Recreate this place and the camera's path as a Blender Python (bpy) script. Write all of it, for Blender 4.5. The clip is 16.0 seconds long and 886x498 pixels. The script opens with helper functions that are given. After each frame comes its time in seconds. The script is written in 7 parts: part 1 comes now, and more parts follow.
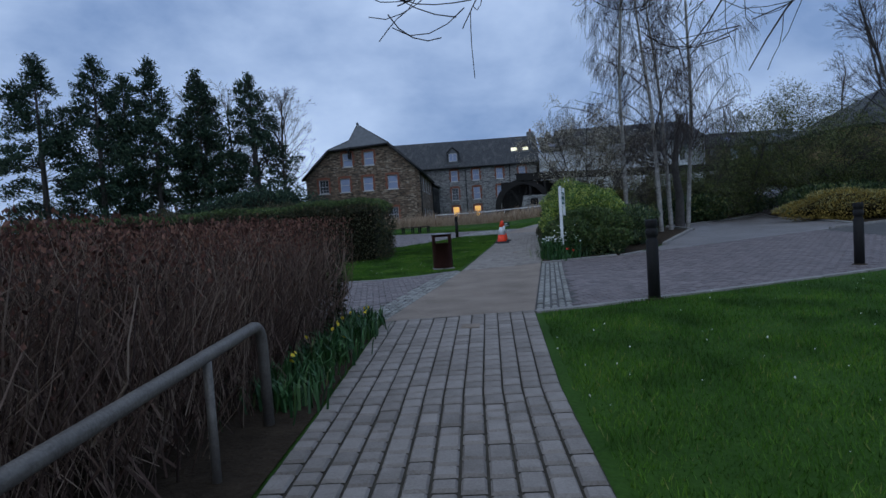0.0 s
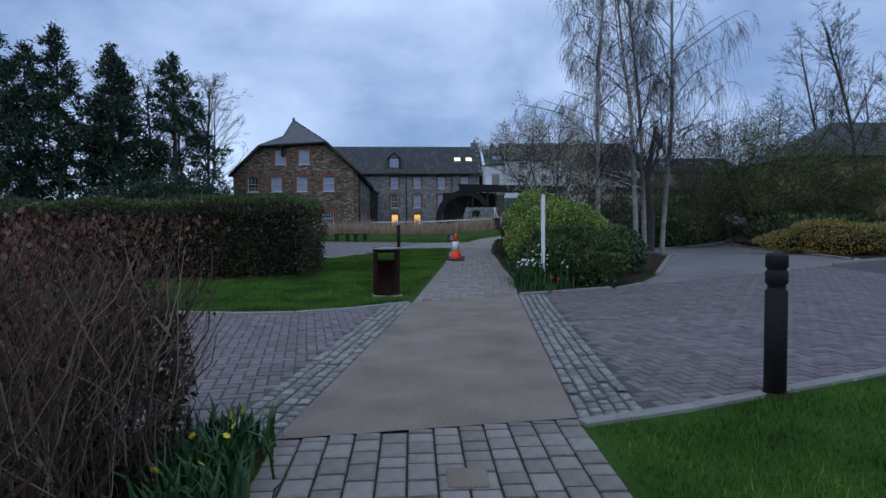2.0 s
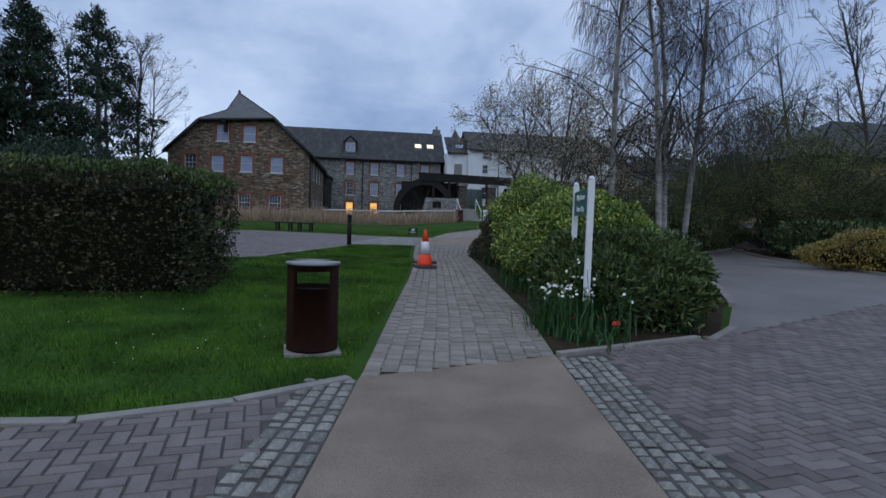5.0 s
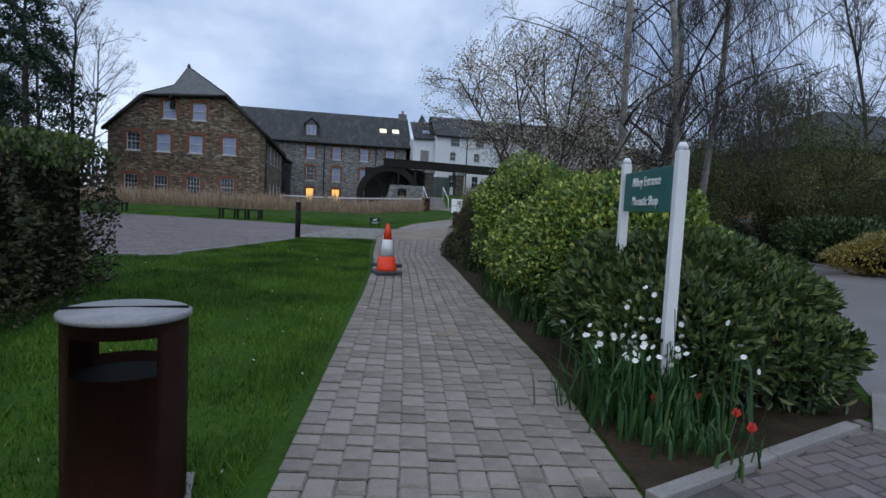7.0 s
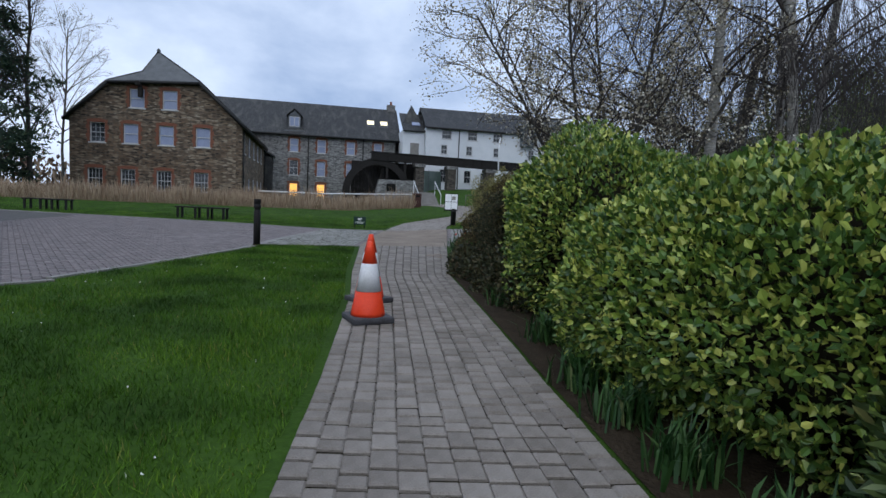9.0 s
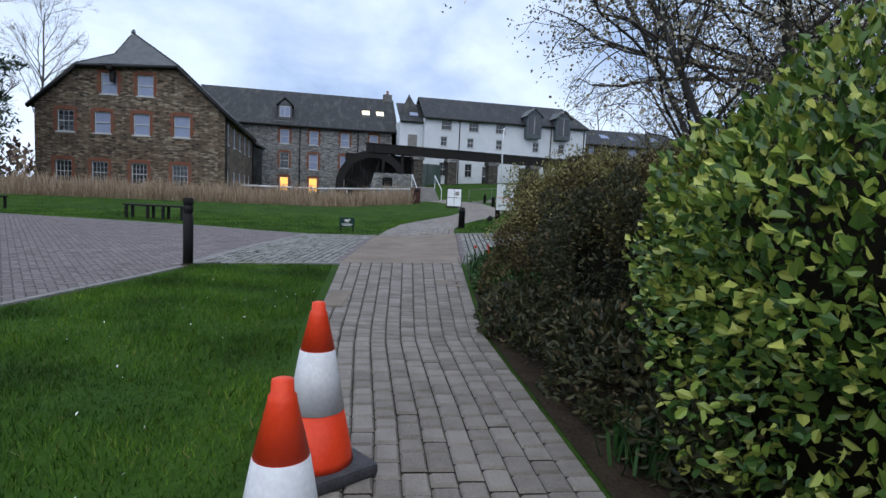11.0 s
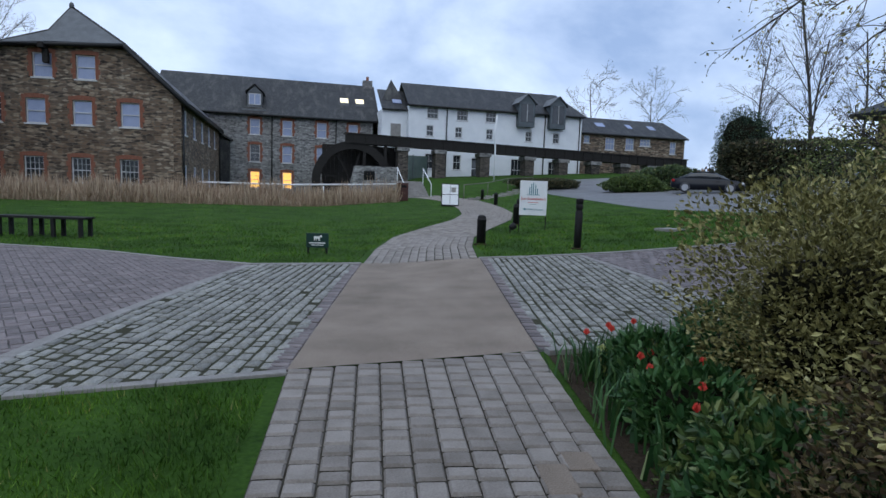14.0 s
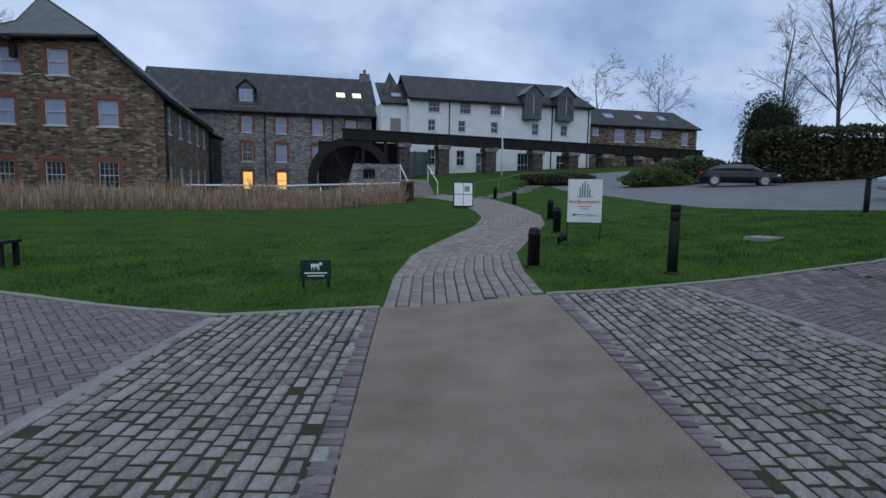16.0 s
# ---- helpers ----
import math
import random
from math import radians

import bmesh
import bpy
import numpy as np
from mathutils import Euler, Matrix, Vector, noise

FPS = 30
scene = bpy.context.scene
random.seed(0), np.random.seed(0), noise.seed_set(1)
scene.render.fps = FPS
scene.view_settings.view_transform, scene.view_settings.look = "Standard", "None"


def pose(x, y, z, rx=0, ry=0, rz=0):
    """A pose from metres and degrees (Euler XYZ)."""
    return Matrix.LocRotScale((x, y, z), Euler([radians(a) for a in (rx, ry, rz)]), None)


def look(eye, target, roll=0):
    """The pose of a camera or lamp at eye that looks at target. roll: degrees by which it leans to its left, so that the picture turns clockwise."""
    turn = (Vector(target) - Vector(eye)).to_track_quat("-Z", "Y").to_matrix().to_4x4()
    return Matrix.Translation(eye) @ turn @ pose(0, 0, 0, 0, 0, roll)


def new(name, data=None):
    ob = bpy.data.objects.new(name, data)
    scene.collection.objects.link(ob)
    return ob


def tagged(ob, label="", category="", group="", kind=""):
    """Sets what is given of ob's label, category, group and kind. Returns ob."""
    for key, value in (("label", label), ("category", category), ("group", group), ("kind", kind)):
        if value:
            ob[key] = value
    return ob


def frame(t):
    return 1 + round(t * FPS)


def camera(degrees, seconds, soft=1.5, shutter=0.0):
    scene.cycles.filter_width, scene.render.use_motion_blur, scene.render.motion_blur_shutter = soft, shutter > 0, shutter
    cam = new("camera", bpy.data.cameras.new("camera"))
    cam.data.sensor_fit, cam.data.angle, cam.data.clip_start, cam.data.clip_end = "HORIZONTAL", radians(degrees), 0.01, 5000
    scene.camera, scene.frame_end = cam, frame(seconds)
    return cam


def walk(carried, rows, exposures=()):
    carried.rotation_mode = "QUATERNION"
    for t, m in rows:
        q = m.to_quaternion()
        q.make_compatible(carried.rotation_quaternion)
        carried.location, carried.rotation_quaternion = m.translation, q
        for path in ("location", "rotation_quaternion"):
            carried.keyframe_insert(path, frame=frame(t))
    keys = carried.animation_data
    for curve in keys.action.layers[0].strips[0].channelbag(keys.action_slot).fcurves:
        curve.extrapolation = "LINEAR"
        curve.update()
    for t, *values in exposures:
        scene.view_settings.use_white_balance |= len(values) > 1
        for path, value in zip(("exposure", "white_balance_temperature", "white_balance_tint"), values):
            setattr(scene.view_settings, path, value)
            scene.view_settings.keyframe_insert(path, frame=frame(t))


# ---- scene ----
cam = camera(76.0, 16.0)
PATH = [
    (0, (0.436, -4.346, 1.201), (0.328, -2.351, 1.095), -3.8),
    (0.5, (0.369, -3.468, 1.258), (0.339, -1.47, 1.163), -3.3),
    (1, (0.242, -2.512, 1.237), (0.297, -0.514, 1.159), -2.2),
    (1.5, (0.186, -1.683, 1.227), (0.291, 0.313, 1.147), -1.0),
    (2, (0.074, -0.919, 1.236), (0.197, 1.076, 1.154), -0.4),
    (2.5, (0.065, -0.163, 1.262), (0.211, 1.83, 1.173), 0.1),
    (3, (0.045, 0.624, 1.277), (0.228, 2.614, 1.189), 0.9),
    (3.5, (0.057, 1.328, 1.322), (0.28, 3.314, 1.228), 1.3),
    (4, (0.034, 2.185, 1.3), (0.267, 4.169, 1.205), 1.5),
    (4.5, (0.086, 2.902, 1.303), (0.339, 4.884, 1.2), 1.6),
    (7, (0.478, 6.409, 1.34), (0.883, 8.362, 1.191), 2.8),
    (7.5, (0.652, 6.979, 1.397), (1.077, 8.927, 1.242), 2.7),
    (8, (0.712, 7.753, 1.402), (1.142, 9.7, 1.244), 2.9),
    (8.5, (0.877, 8.805, 1.402), (1.321, 10.748, 1.239), 2.9),
    (9, (0.917, 9.997, 1.384), (1.36, 11.94, 1.22), 2.6),
    (9.5, (1.066, 11.026, 1.436), (1.509, 12.968, 1.267), 2.5),
    (11.8, (1.645, 15.332, 1.466), (2.122, 17.263, 1.262), 3.0),
    (12, (1.683, 15.692, 1.468), (2.176, 17.619, 1.256), 2.9),
    (12.5, (1.841, 16.537, 1.54), (2.34, 18.462, 1.321), 2.6),
    (13, (1.934, 17.349, 1.596), (2.445, 19.271, 1.381), 2.4),
    (13.5, (2.004, 18.259, 1.649), (2.516, 20.181, 1.438), 2.1),
    (14, (1.995, 19.139, 1.686), (2.512, 21.06, 1.477), 2.0),
    (14.5, (2.003, 20.022, 1.709), (2.521, 21.942, 1.502), 1.6),
    (15, (2.024, 20.779, 1.759), (2.543, 22.699, 1.548), 1.3),
    (15.5, (2.079, 21.641, 1.788), (2.601, 23.56, 1.574), 1.2),
    (16, (2.133, 22.371, 1.824), (2.656, 24.288, 1.601), 0.9),
]
walk(cam, [(t, look(e, g, r)) for t, e, g, r in PATH], [(0, -0.54, 6000, 2), (2, -0.32, 6000, 2), (3.5, -0.18, 6250, 3), (4.5, -0.38, 6350, 3), (7, -0.06, 6850, 3), (9, 0.06, 7000, 3), (12.5, 0.42, 7050, 3), (14.5, -0.08, 6650, 2), (15, -0.28, 6650, 2), (16, -0.22, 6600, 2)])

# ---- world and light ----
world = bpy.data.worlds.new("dusk_sky")
scene.world = world
world.use_nodes = True
wn, wl = world.node_tree.nodes, world.node_tree.links
wn.clear()
w_out = wn.new("ShaderNodeOutputWorld")
w_bg = wn.new("ShaderNodeBackground")
w_sky = wn.new("ShaderNodeTexSky")
w_sky.sky_type = "NISHITA"
w_sky.sun_disc = False
w_sky.sun_elevation = radians(55)
w_sky.sun_rotation = radians(200)
w_tc = wn.new("ShaderNodeTexCoord")
w_map = wn.new("ShaderNodeMapping")
w_map.inputs["Scale"].default_value = (1.0, 1.0, 1.7)
w_n = wn.new("ShaderNodeTexNoise")
w_n.inputs["Scale"].default_value = 2.6
w_n.inputs["Detail"].default_value = 7
w_n.inputs["Roughness"].default_value = 0.55
w_n.inputs["Distortion"].default_value = 0.15
w_r = wn.new("ShaderNodeValToRGB")
w_r.color_ramp.elements[0].position = 0.34
w_r.color_ramp.elements[0].color = (0.25, 0.345, 0.60, 1)
w_r.color_ramp.elements[1].position = 0.70
w_r.color_ramp.elements[1].color = (0.68, 0.78, 1.06, 1)
w_mix = wn.new("ShaderNodeMixRGB")
w_mix.blend_type = "ADD"
w_mix.inputs[0].default_value = 0.008
wl.new(w_tc.outputs["Generated"], w_map.inputs["Vector"])
wl.new(w_map.outputs[0], w_n.inputs["Vector"])
wl.new(w_n.outputs["Fac"], w_r.inputs[0])
wl.new(w_r.outputs[0], w_mix.inputs[1])
wl.new(w_sky.outputs[0], w_mix.inputs[2])
wl.new(w_mix.outputs[0], w_bg.inputs["Color"])
w_bg.inputs["Strength"].default_value = 1.22
wl.new(w_bg.outputs[0], w_out.inputs["Surface"])

sun = new("sun", bpy.data.lights.new("sun", "SUN"))
sun.data.energy = 0.85
sun.data.angle = radians(80)
sun.data.color = (1.0, 0.96, 0.9)
sun.matrix_world = look((-14, -38, 58), (0, 0, 0))


# ---- materials ----
def principled(name):
    m = bpy.data.materials.new(name)
    m.use_nodes = True
    return m, m.node_tree.nodes, m.node_tree.links, m.node_tree.nodes["Principled BSDF"]


def ramp(nodes, stops):
    r = nodes.new("ShaderNodeValToRGB")
    els = r.color_ramp.elements
    while len(els) < len(stops):
        els.new(0.5)
    for e, (p, c) in zip(els, stops):
        e.position, e.color = p, (*c, 1)
    return r


def surface(name, dark, light, scale=8.0, rough=0.8, bump=0.2, fine=60.0, metal=0.0, island=0.0, rand=0.0, spec=0.3, stretch=(1, 1, 1)):
    """Two scales of noise between two colours, a bump, and variation by island or object."""
    m, n, l, b = principled(name)
    tc = n.new("ShaderNodeTexCoord")
    mp = n.new("ShaderNodeMapping")
    mp.inputs["Scale"].default_value = stretch
    l.new(tc.outputs["Object"], mp.inputs["Vector"])
    a = n.new("ShaderNodeTexNoise")
    a.inputs["Scale"].default_value, a.inputs["Detail"].default_value = scale, 5
    f = n.new("ShaderNodeTexNoise")
    f.inputs["Scale"].default_value, f.inputs["Detail"].default_value = fine, 3
    l.new(mp.outputs[0], a.inputs["Vector"])
    l.new(mp.outputs[0], f.inputs["Vector"])
    mix = n.new("ShaderNodeMath")
    mix.operation = "MULTIPLY_ADD"
    mix.inputs[1].default_value = 0.45
    l.new(f.outputs["Fac"], mix.inputs[0])
    half = n.new("ShaderNodeMath")
    half.operation = "MULTIPLY"
    half.inputs[1].default_value = 0.55
    l.new(a.outputs["Fac"], half.inputs[0])
    l.new(half.outputs[0], mix.inputs[2])
    fac = mix.outputs[0]
    if island or rand:
        src = n.new("ShaderNodeNewGeometry").outputs["Random Per Island"] if island else n.new("ShaderNodeObjectInfo").outputs["Random"]
        k = n.new("ShaderNodeMath")
        k.operation = "MULTIPLY_ADD"
        k.inputs[1].default_value = island or rand
        l.new(src, k.inputs[0])
        off = n.new("ShaderNodeMath")
        off.operation = "SUBTRACT"
        off.inputs[1].default_value = 0.5 * (island or rand)
        l.new(fac, off.inputs[0])
        l.new(off.outputs[0], k.inputs[2])
        fac = k.outputs[0]
    r = ramp(n, [(0.28, dark), (0.72, light)])
    l.new(fac, r.inputs[0])
    l.new(r.outputs[0], b.inputs["Base Color"])
    b.inputs["Roughness"].default_value = rough
    b.inputs["Metallic"].default_value = metal
    b.inputs["Specular IOR Level"].default_value = spec
    if bump:
        bp = n.new("ShaderNodeBump")
        bp.inputs["Strength"].default_value = bump
        bp.inputs["Distance"].default_value = 0.02
        l.new(f.outputs["Fac"], bp.inputs["Height"])
        l.new(bp.outputs[0], b.inputs["Normal"])
    return m


def leaf_mat(name, stops, rough=0.5, spec=0.35):
    """Leaves, each with its own colour."""
    m, n, l, b = principled(name)
    g = n.new("ShaderNodeNewGeometry")
    r = ramp(n, stops)
    l.new(g.outputs["Random Per Island"], r.inputs[0])
    l.new(r.outputs[0], b.inputs["Base Color"])
    b.inputs["Roughness"].default_value = rough
    b.inputs["Specular IOR Level"].default_value = spec
    return m


def stone_wall(name, stops, mortar, scale=(3.2, 3.2, 7.0), patch=None):
    """Rubble walling: flat irregular stones in mortar."""
    m, n, l, b = principled(name)
    tc = n.new("ShaderNodeTexCoord")
    mp = n.new("ShaderNodeMapping")
    mp.inputs["Scale"].default_value = scale
    l.new(tc.outputs["Object"], mp.inputs["Vector"])
    wob = n.new("ShaderNodeTexNoise")
    wob.inputs["Scale"].default_value = 1.3
    l.new(mp.outputs[0], wob.inputs["Vector"])
    add = n.new("ShaderNodeMixRGB")
    add.blend_type = "ADD"
    add.inputs[0].default_value = 0.5
    l.new(mp.outputs[0], add.inputs[1])
    l.new(wob.outputs["Color"], add.inputs[2])
    v = n.new("ShaderNodeTexVoronoi")
    v.inputs["Scale"].default_value = 1.0
    e = n.new("ShaderNodeTexVoronoi")
    e.feature = "DISTANCE_TO_EDGE"
    e.inputs["Scale"].default_value = 1.0
    l.new(add.outputs[0], v.inputs["Vector"])
    l.new(add.outputs[0], e.inputs["Vector"])
    sep = n.new("ShaderNodeSeparateColor")
    l.new(v.outputs["Color"], sep.inputs[0])
    r = ramp(n, stops)
    l.new(sep.outputs[0], r.inputs[0])
    big = n.new("ShaderNodeTexNoise")
    big.inputs["Scale"].default_value, big.inputs["Detail"].default_value = 0.35, 4
    l.new(tc.outputs["Object"], big.inputs["Vector"])
    br = ramp(n, [(0.46, (1, 1, 1)), (0.62, patch or (0.75, 0.72, 0.7))])
    l.new(big.outputs["Fac"], br.inputs[0])
    mul = n.new("ShaderNodeMixRGB")
    mul.blend_type = "MULTIPLY"
    mul.inputs[0].default_value = 0.9
    l.new(r.outputs[0], mul.inputs[1])
    l.new(br.outputs[0], mul.inputs[2])
    edge = ramp(n, [(0.02, (1, 1, 1)), (0.10, (0, 0, 0))])
    l.new(e.outputs["Distance"], edge.inputs[0])
    fin = n.new("ShaderNodeMixRGB")
    fin.inputs[2].default_value = (*mortar, 1)
    l.new(edge.outputs[0], fin.inputs[0])
    l.new(mul.outputs[0], fin.inputs[1])
    l.new(fin.outputs[0], b.inputs["Base Color"])
    b.inputs["Roughness"].default_value = 0.9
    bp = n.new("ShaderNodeBump")
    bp.inputs["Strength"].default_value = 0.9
    bp.inputs["Distance"].default_value = 0.05
    inv = n.new("ShaderNodeMath")
    inv.operation = "MINIMUM"
    inv.inputs[1].default_value = 0.2
    l.new(e.outputs["Distance"], inv.inputs[0])
    l.new(inv.outputs[0], bp.inputs["Height"])
    l.new(bp.outputs[0], b.inputs["Normal"])
    return m


def slate_roof(name, dark, light, lichen):
    m, n, l, b = principled(name)
    tc = n.new("ShaderNodeTexCoord")
    br = n.new("ShaderNodeTexBrick")
    br.inputs["Scale"].default_value = 1.0
    br.inputs["Brick Width"].default_value = 0.3
    br.inputs["Row Height"].default_value = 0.22
    br.inputs["Mortar Size"].default_value = 0.012
    br.inputs["Color1"].default_value = (*dark, 1)
    br.inputs["Color2"].default_value = (*light, 1)
    br.inputs["Mortar"].default_value = (dark[0] * 0.4, dark[1] * 0.4, dark[2] * 0.4, 1)
    mp = n.new("ShaderNodeMapping")
    mp.inputs["Rotation"].default_value = (radians(90), 0, 0)
    l.new(tc.outputs["Object"], mp.inputs["Vector"])
    l.new(mp.outputs[0], br.inputs["Vector"])
    ns = n.new("ShaderNodeTexNoise")
    ns.inputs["Scale"].default_value, ns.inputs["Detail"].default_value = 1.7, 8
    ns.inputs["Roughness"].default_value = 0.7
    st = n.new("ShaderNodeMapping")
    st.inputs["Scale"].default_value = (1.0, 0.4, 0.3)
    l.new(tc.outputs["Object"], st.inputs["Vector"])
    l.new(st.outputs[0], ns.inputs["Vector"])
    r = ramp(n, [(0.50, (0, 0, 0)), (0.70, (1, 1, 1))])
    l.new(ns.outputs["Fac"], r.inputs[0])
    mx = n.new("ShaderNodeMixRGB")
    mx.inputs[2].default_value = (*lichen, 1)
    l.new(r.outputs[0], mx.inputs[0])
    l.new(br.outputs["Color"], mx.inputs[1])
    l.new(mx.outputs[0], b.inputs["Base Color"])
    b.inputs["Roughness"].default_value = 0.6
    bp = n.new("ShaderNodeBump")
    bp.inputs["Strength"].default_value = 0.5
    bp.inputs["Distance"].default_value = 0.02
    l.new(br.outputs["Fac"], bp.inputs["Height"])
    bp.invert = True
    l.new(bp.outputs[0], b.inputs["Normal"])
    return m


def glow(name, color, strength):
    m, n, l, b = principled(name)
    b.inputs["Base Color"].default_value = (*color, 1)
    b.inputs["Emission Color"].default_value = (*color, 1)
    b.inputs["Emission Strength"].default_value = strength
    return m


M_GRASS_SOIL = surface("lawn_turf", (0.013, 0.036, 0.005), (0.052, 0.108, 0.016), 1.1, 0.95, 0.6, 30, spec=0.1)
def grass_mat():
    m, n, l, b = principled("grass_blade")
    g = n.new("ShaderNodeNewGeometry")
    r = ramp(n, [(0.0, (0.022, 0.064, 0.006)), (0.6, (0.062, 0.152, 0.014)), (0.94, (0.098, 0.19, 0.024)), (1.0, (0.2, 0.19, 0.07))])
    l.new(g.outputs["Random Per Island"], r.inputs[0])
    ns = n.new("ShaderNodeTexNoise")
    ns.inputs["Scale"].default_value, ns.inputs["Detail"].default_value = 1.1, 5
    l.new(g.outputs["Position"], ns.inputs["Vector"])
    pr = ramp(n, [(0.36, (0.42, 0.48, 0.48)), (0.50, (0.95, 0.95, 0.9)), (0.66, (1.5, 1.3, 1.1))])
    l.new(ns.outputs["Fac"], pr.inputs[0])
    mu = n.new("ShaderNodeMixRGB")
    mu.blend_type = "MULTIPLY"
    mu.inputs[0].default_value = 1.0
    l.new(r.outputs[0], mu.inputs[1])
    l.new(pr.outputs[0], mu.inputs[2])
    l.new(mu.outputs[0], b.inputs["Base Color"])
    b.inputs["Roughness"].default_value = 0.65
    b.inputs["Specular IOR Level"].default_value = 0.15
    return m


M_GRASS = grass_mat()
M_SOIL = surface("soil", (0.018, 0.013, 0.009), (0.06, 0.045, 0.03), 6, 0.95, 0.8, 40, spec=0.1)
M_CONCRETE = surface("buff_concrete", (0.13, 0.103, 0.079), (0.345, 0.283, 0.23), 1.5, 0.85, 0.7, 110)
M_PAVER = surface("concrete_paver", (0.17, 0.15, 0.132), (0.30, 0.27, 0.245), 7, 0.8, 0.5, 90, rand=0.3)
M_PAVER_I = surface("concrete_paver_far", (0.17, 0.15, 0.132), (0.30, 0.27, 0.245), 7, 0.8, 0.5, 90, island=0.3)
M_MOSSBED = surface("mossy_joint", (0.028, 0.028, 0.018), (0.07, 0.070, 0.046), 5, 0.95, 0.6, 60, spec=0.1)
M_JOINT = surface("joint_sand", (0.035, 0.031, 0.025), (0.085, 0.076, 0.06), 9, 0.95, 0.4, 80, spec=0.1)
M_SETT = surface("granite_sett", (0.118, 0.116, 0.104), (0.315, 0.312, 0.285), 14, 0.55, 0.6, 60, rand=0.3)
M_SETT_I = surface("granite_sett_far", (0.118, 0.116, 0.104), (0.315, 0.312, 0.285), 14, 0.55, 0.6, 60, island=0.3)
M_BRICK_I = surface("clay_paver", (0.10, 0.083, 0.083), (0.21, 0.178, 0.174), 4, 0.6, 0.3, 90, island=0.25)
M_BRICK = surface("clay_paver_near", (0.10, 0.083, 0.083), (0.21, 0.178, 0.174), 4, 0.6, 0.3, 90, rand=0.4)
M_TARMAC = surface("tarmac", (0.09, 0.09, 0.095), (0.20, 0.20, 0.205), 0.8, 0.6, 0.3, 140)
M_KERB = surface("concrete_kerb", (0.1650, 0.1575, 0.1500), (0.3150, 0.3000, 0.2850), 4, 0.8, 0.2, 60)
M_WET = surface("wet_gravel", (0.09, 0.08, 0.075), (0.26, 0.24, 0.235), 0.6, 0.45, 0.3, 110, spec=0.4)
M_BLACK = surface("black_painted_wood", (0.0042, 0.0042, 0.0049), (0.0154, 0.0140, 0.0140), 14, 0.7, 0.25, 80)
M_BIN = surface("maroon_painted_steel", (0.035, 0.012, 0.010), (0.075, 0.028, 0.022), 7, 0.45, 0.1, 60)
M_BINLID = surface("grey_galvanised_lid", (0.16, 0.16, 0.165), (0.34, 0.34, 0.35), 6, 0.45, 0.1, 60, metal=0.3)
M_DARK = surface("dark_inside", (0.004, 0.004, 0.004), (0.01, 0.01, 0.01), 6, 0.9, 0)
M_ORANGE = surface("orange_plastic", (0.72, 0.04, 0.012), (0.9, 0.075, 0.025), 5, 0.4, 0.05)
M_REFLECT = surface("white_reflective_sleeve", (0.55, 0.55, 0.58), (0.78, 0.78, 0.8), 9, 0.35, 0.05)
M_RUBBER = surface("dark_rubber", (0.03, 0.03, 0.035), (0.09, 0.09, 0.1), 9, 0.7, 0.2)
M_WHITE = surface("white_paint", (0.62, 0.64, 0.66), (0.8, 0.81, 0.83), 3, 0.5, 0.05)
M_GREENSIGN = surface("green_sign_paint", (0.012, 0.10, 0.085), (0.02, 0.14, 0.115), 3, 0.4, 0.03)
M_TEXT = surface("white_lettering", (0.7, 0.72, 0.72), (0.8, 0.8, 0.8), 3, 0.5, 0)
M_GALV = surface("weathered_pipe", (0.10, 0.09, 0.08), (0.22, 0.20, 0.175), 9, 0.5, 0.2, 70, metal=0.4)
M_MILL = stone_wall("brown_rubble_stone", [(0.0, (0.022, 0.016, 0.012)), (0.35, (0.085, 0.055, 0.036)), (0.7, (0.16, 0.105, 0.066)), (1.0, (0.27, 0.21, 0.15))], (0.12, 0.098, 0.076), (2.6, 2.6, 8.2), patch=(1.35, 1.5, 1.65))
M_GREY = stone_wall("grey_rubble_stone", [(0.0, (0.085, 0.085, 0.09)), (0.5, (0.17, 0.17, 0.17)), (1.0, (0.34, 0.34, 0.335))], (0.22, 0.215, 0.21))
M_BRICKRED = surface("red_brick_dressing", (0.14, 0.05, 0.032), (0.27, 0.115, 0.075), 6, 0.85, 0.3, 40)
M_SLATE = slate_roof("dark_slate", (0.013, 0.014, 0.016), (0.027, 0.028, 0.031), (0.075, 0.075, 0.066))
M_LEAD = surface("lead_and_slate_hip", (0.075, 0.08, 0.088), (0.15, 0.16, 0.17), 2, 0.6, 0.2, 20)
M_TRIM = surface("white_joinery", (0.42, 0.42, 0.43), (0.6, 0.6, 0.61), 5, 0.5, 0)
M_BLIND = surface("pale_blind", (0.22, 0.26, 0.40), (0.32, 0.37, 0.52), 2, 0.25, 0, spec=0.6)
M_PANE = surface("dark_glass", (0.012, 0.014, 0.018), (0.03, 0.035, 0.04), 2, 0.06, 0, spec=0.7)
M_LIT = glow("lamplit_window", (1.0, 0.52, 0.13), 1.1)
M_LIT2 = glow("lamplit_rooflight", (1.0, 0.86, 0.55), 1.3)
M_RENDER = surface("white_render", (0.60, 0.63, 0.67), (0.78, 0.80, 0.83), 0.9, 0.85, 0.2, 30)
M_GUTTER = surface("black_gutter", (0.008, 0.008, 0.009), (0.02, 0.02, 0.02), 5, 0.5, 0)
M_ORIEL = surface("dark_grey_cladding", (0.06, 0.075, 0.085), (0.11, 0.13, 0.145), 3, 0.5, 0.1)
M_TIMBER = surface("tarred_timber", (0.0056, 0.0049, 0.0049), (0.0196, 0.0168, 0.0154), 4, 0.7, 0.3, 30, stretch=(0.3, 3, 3))
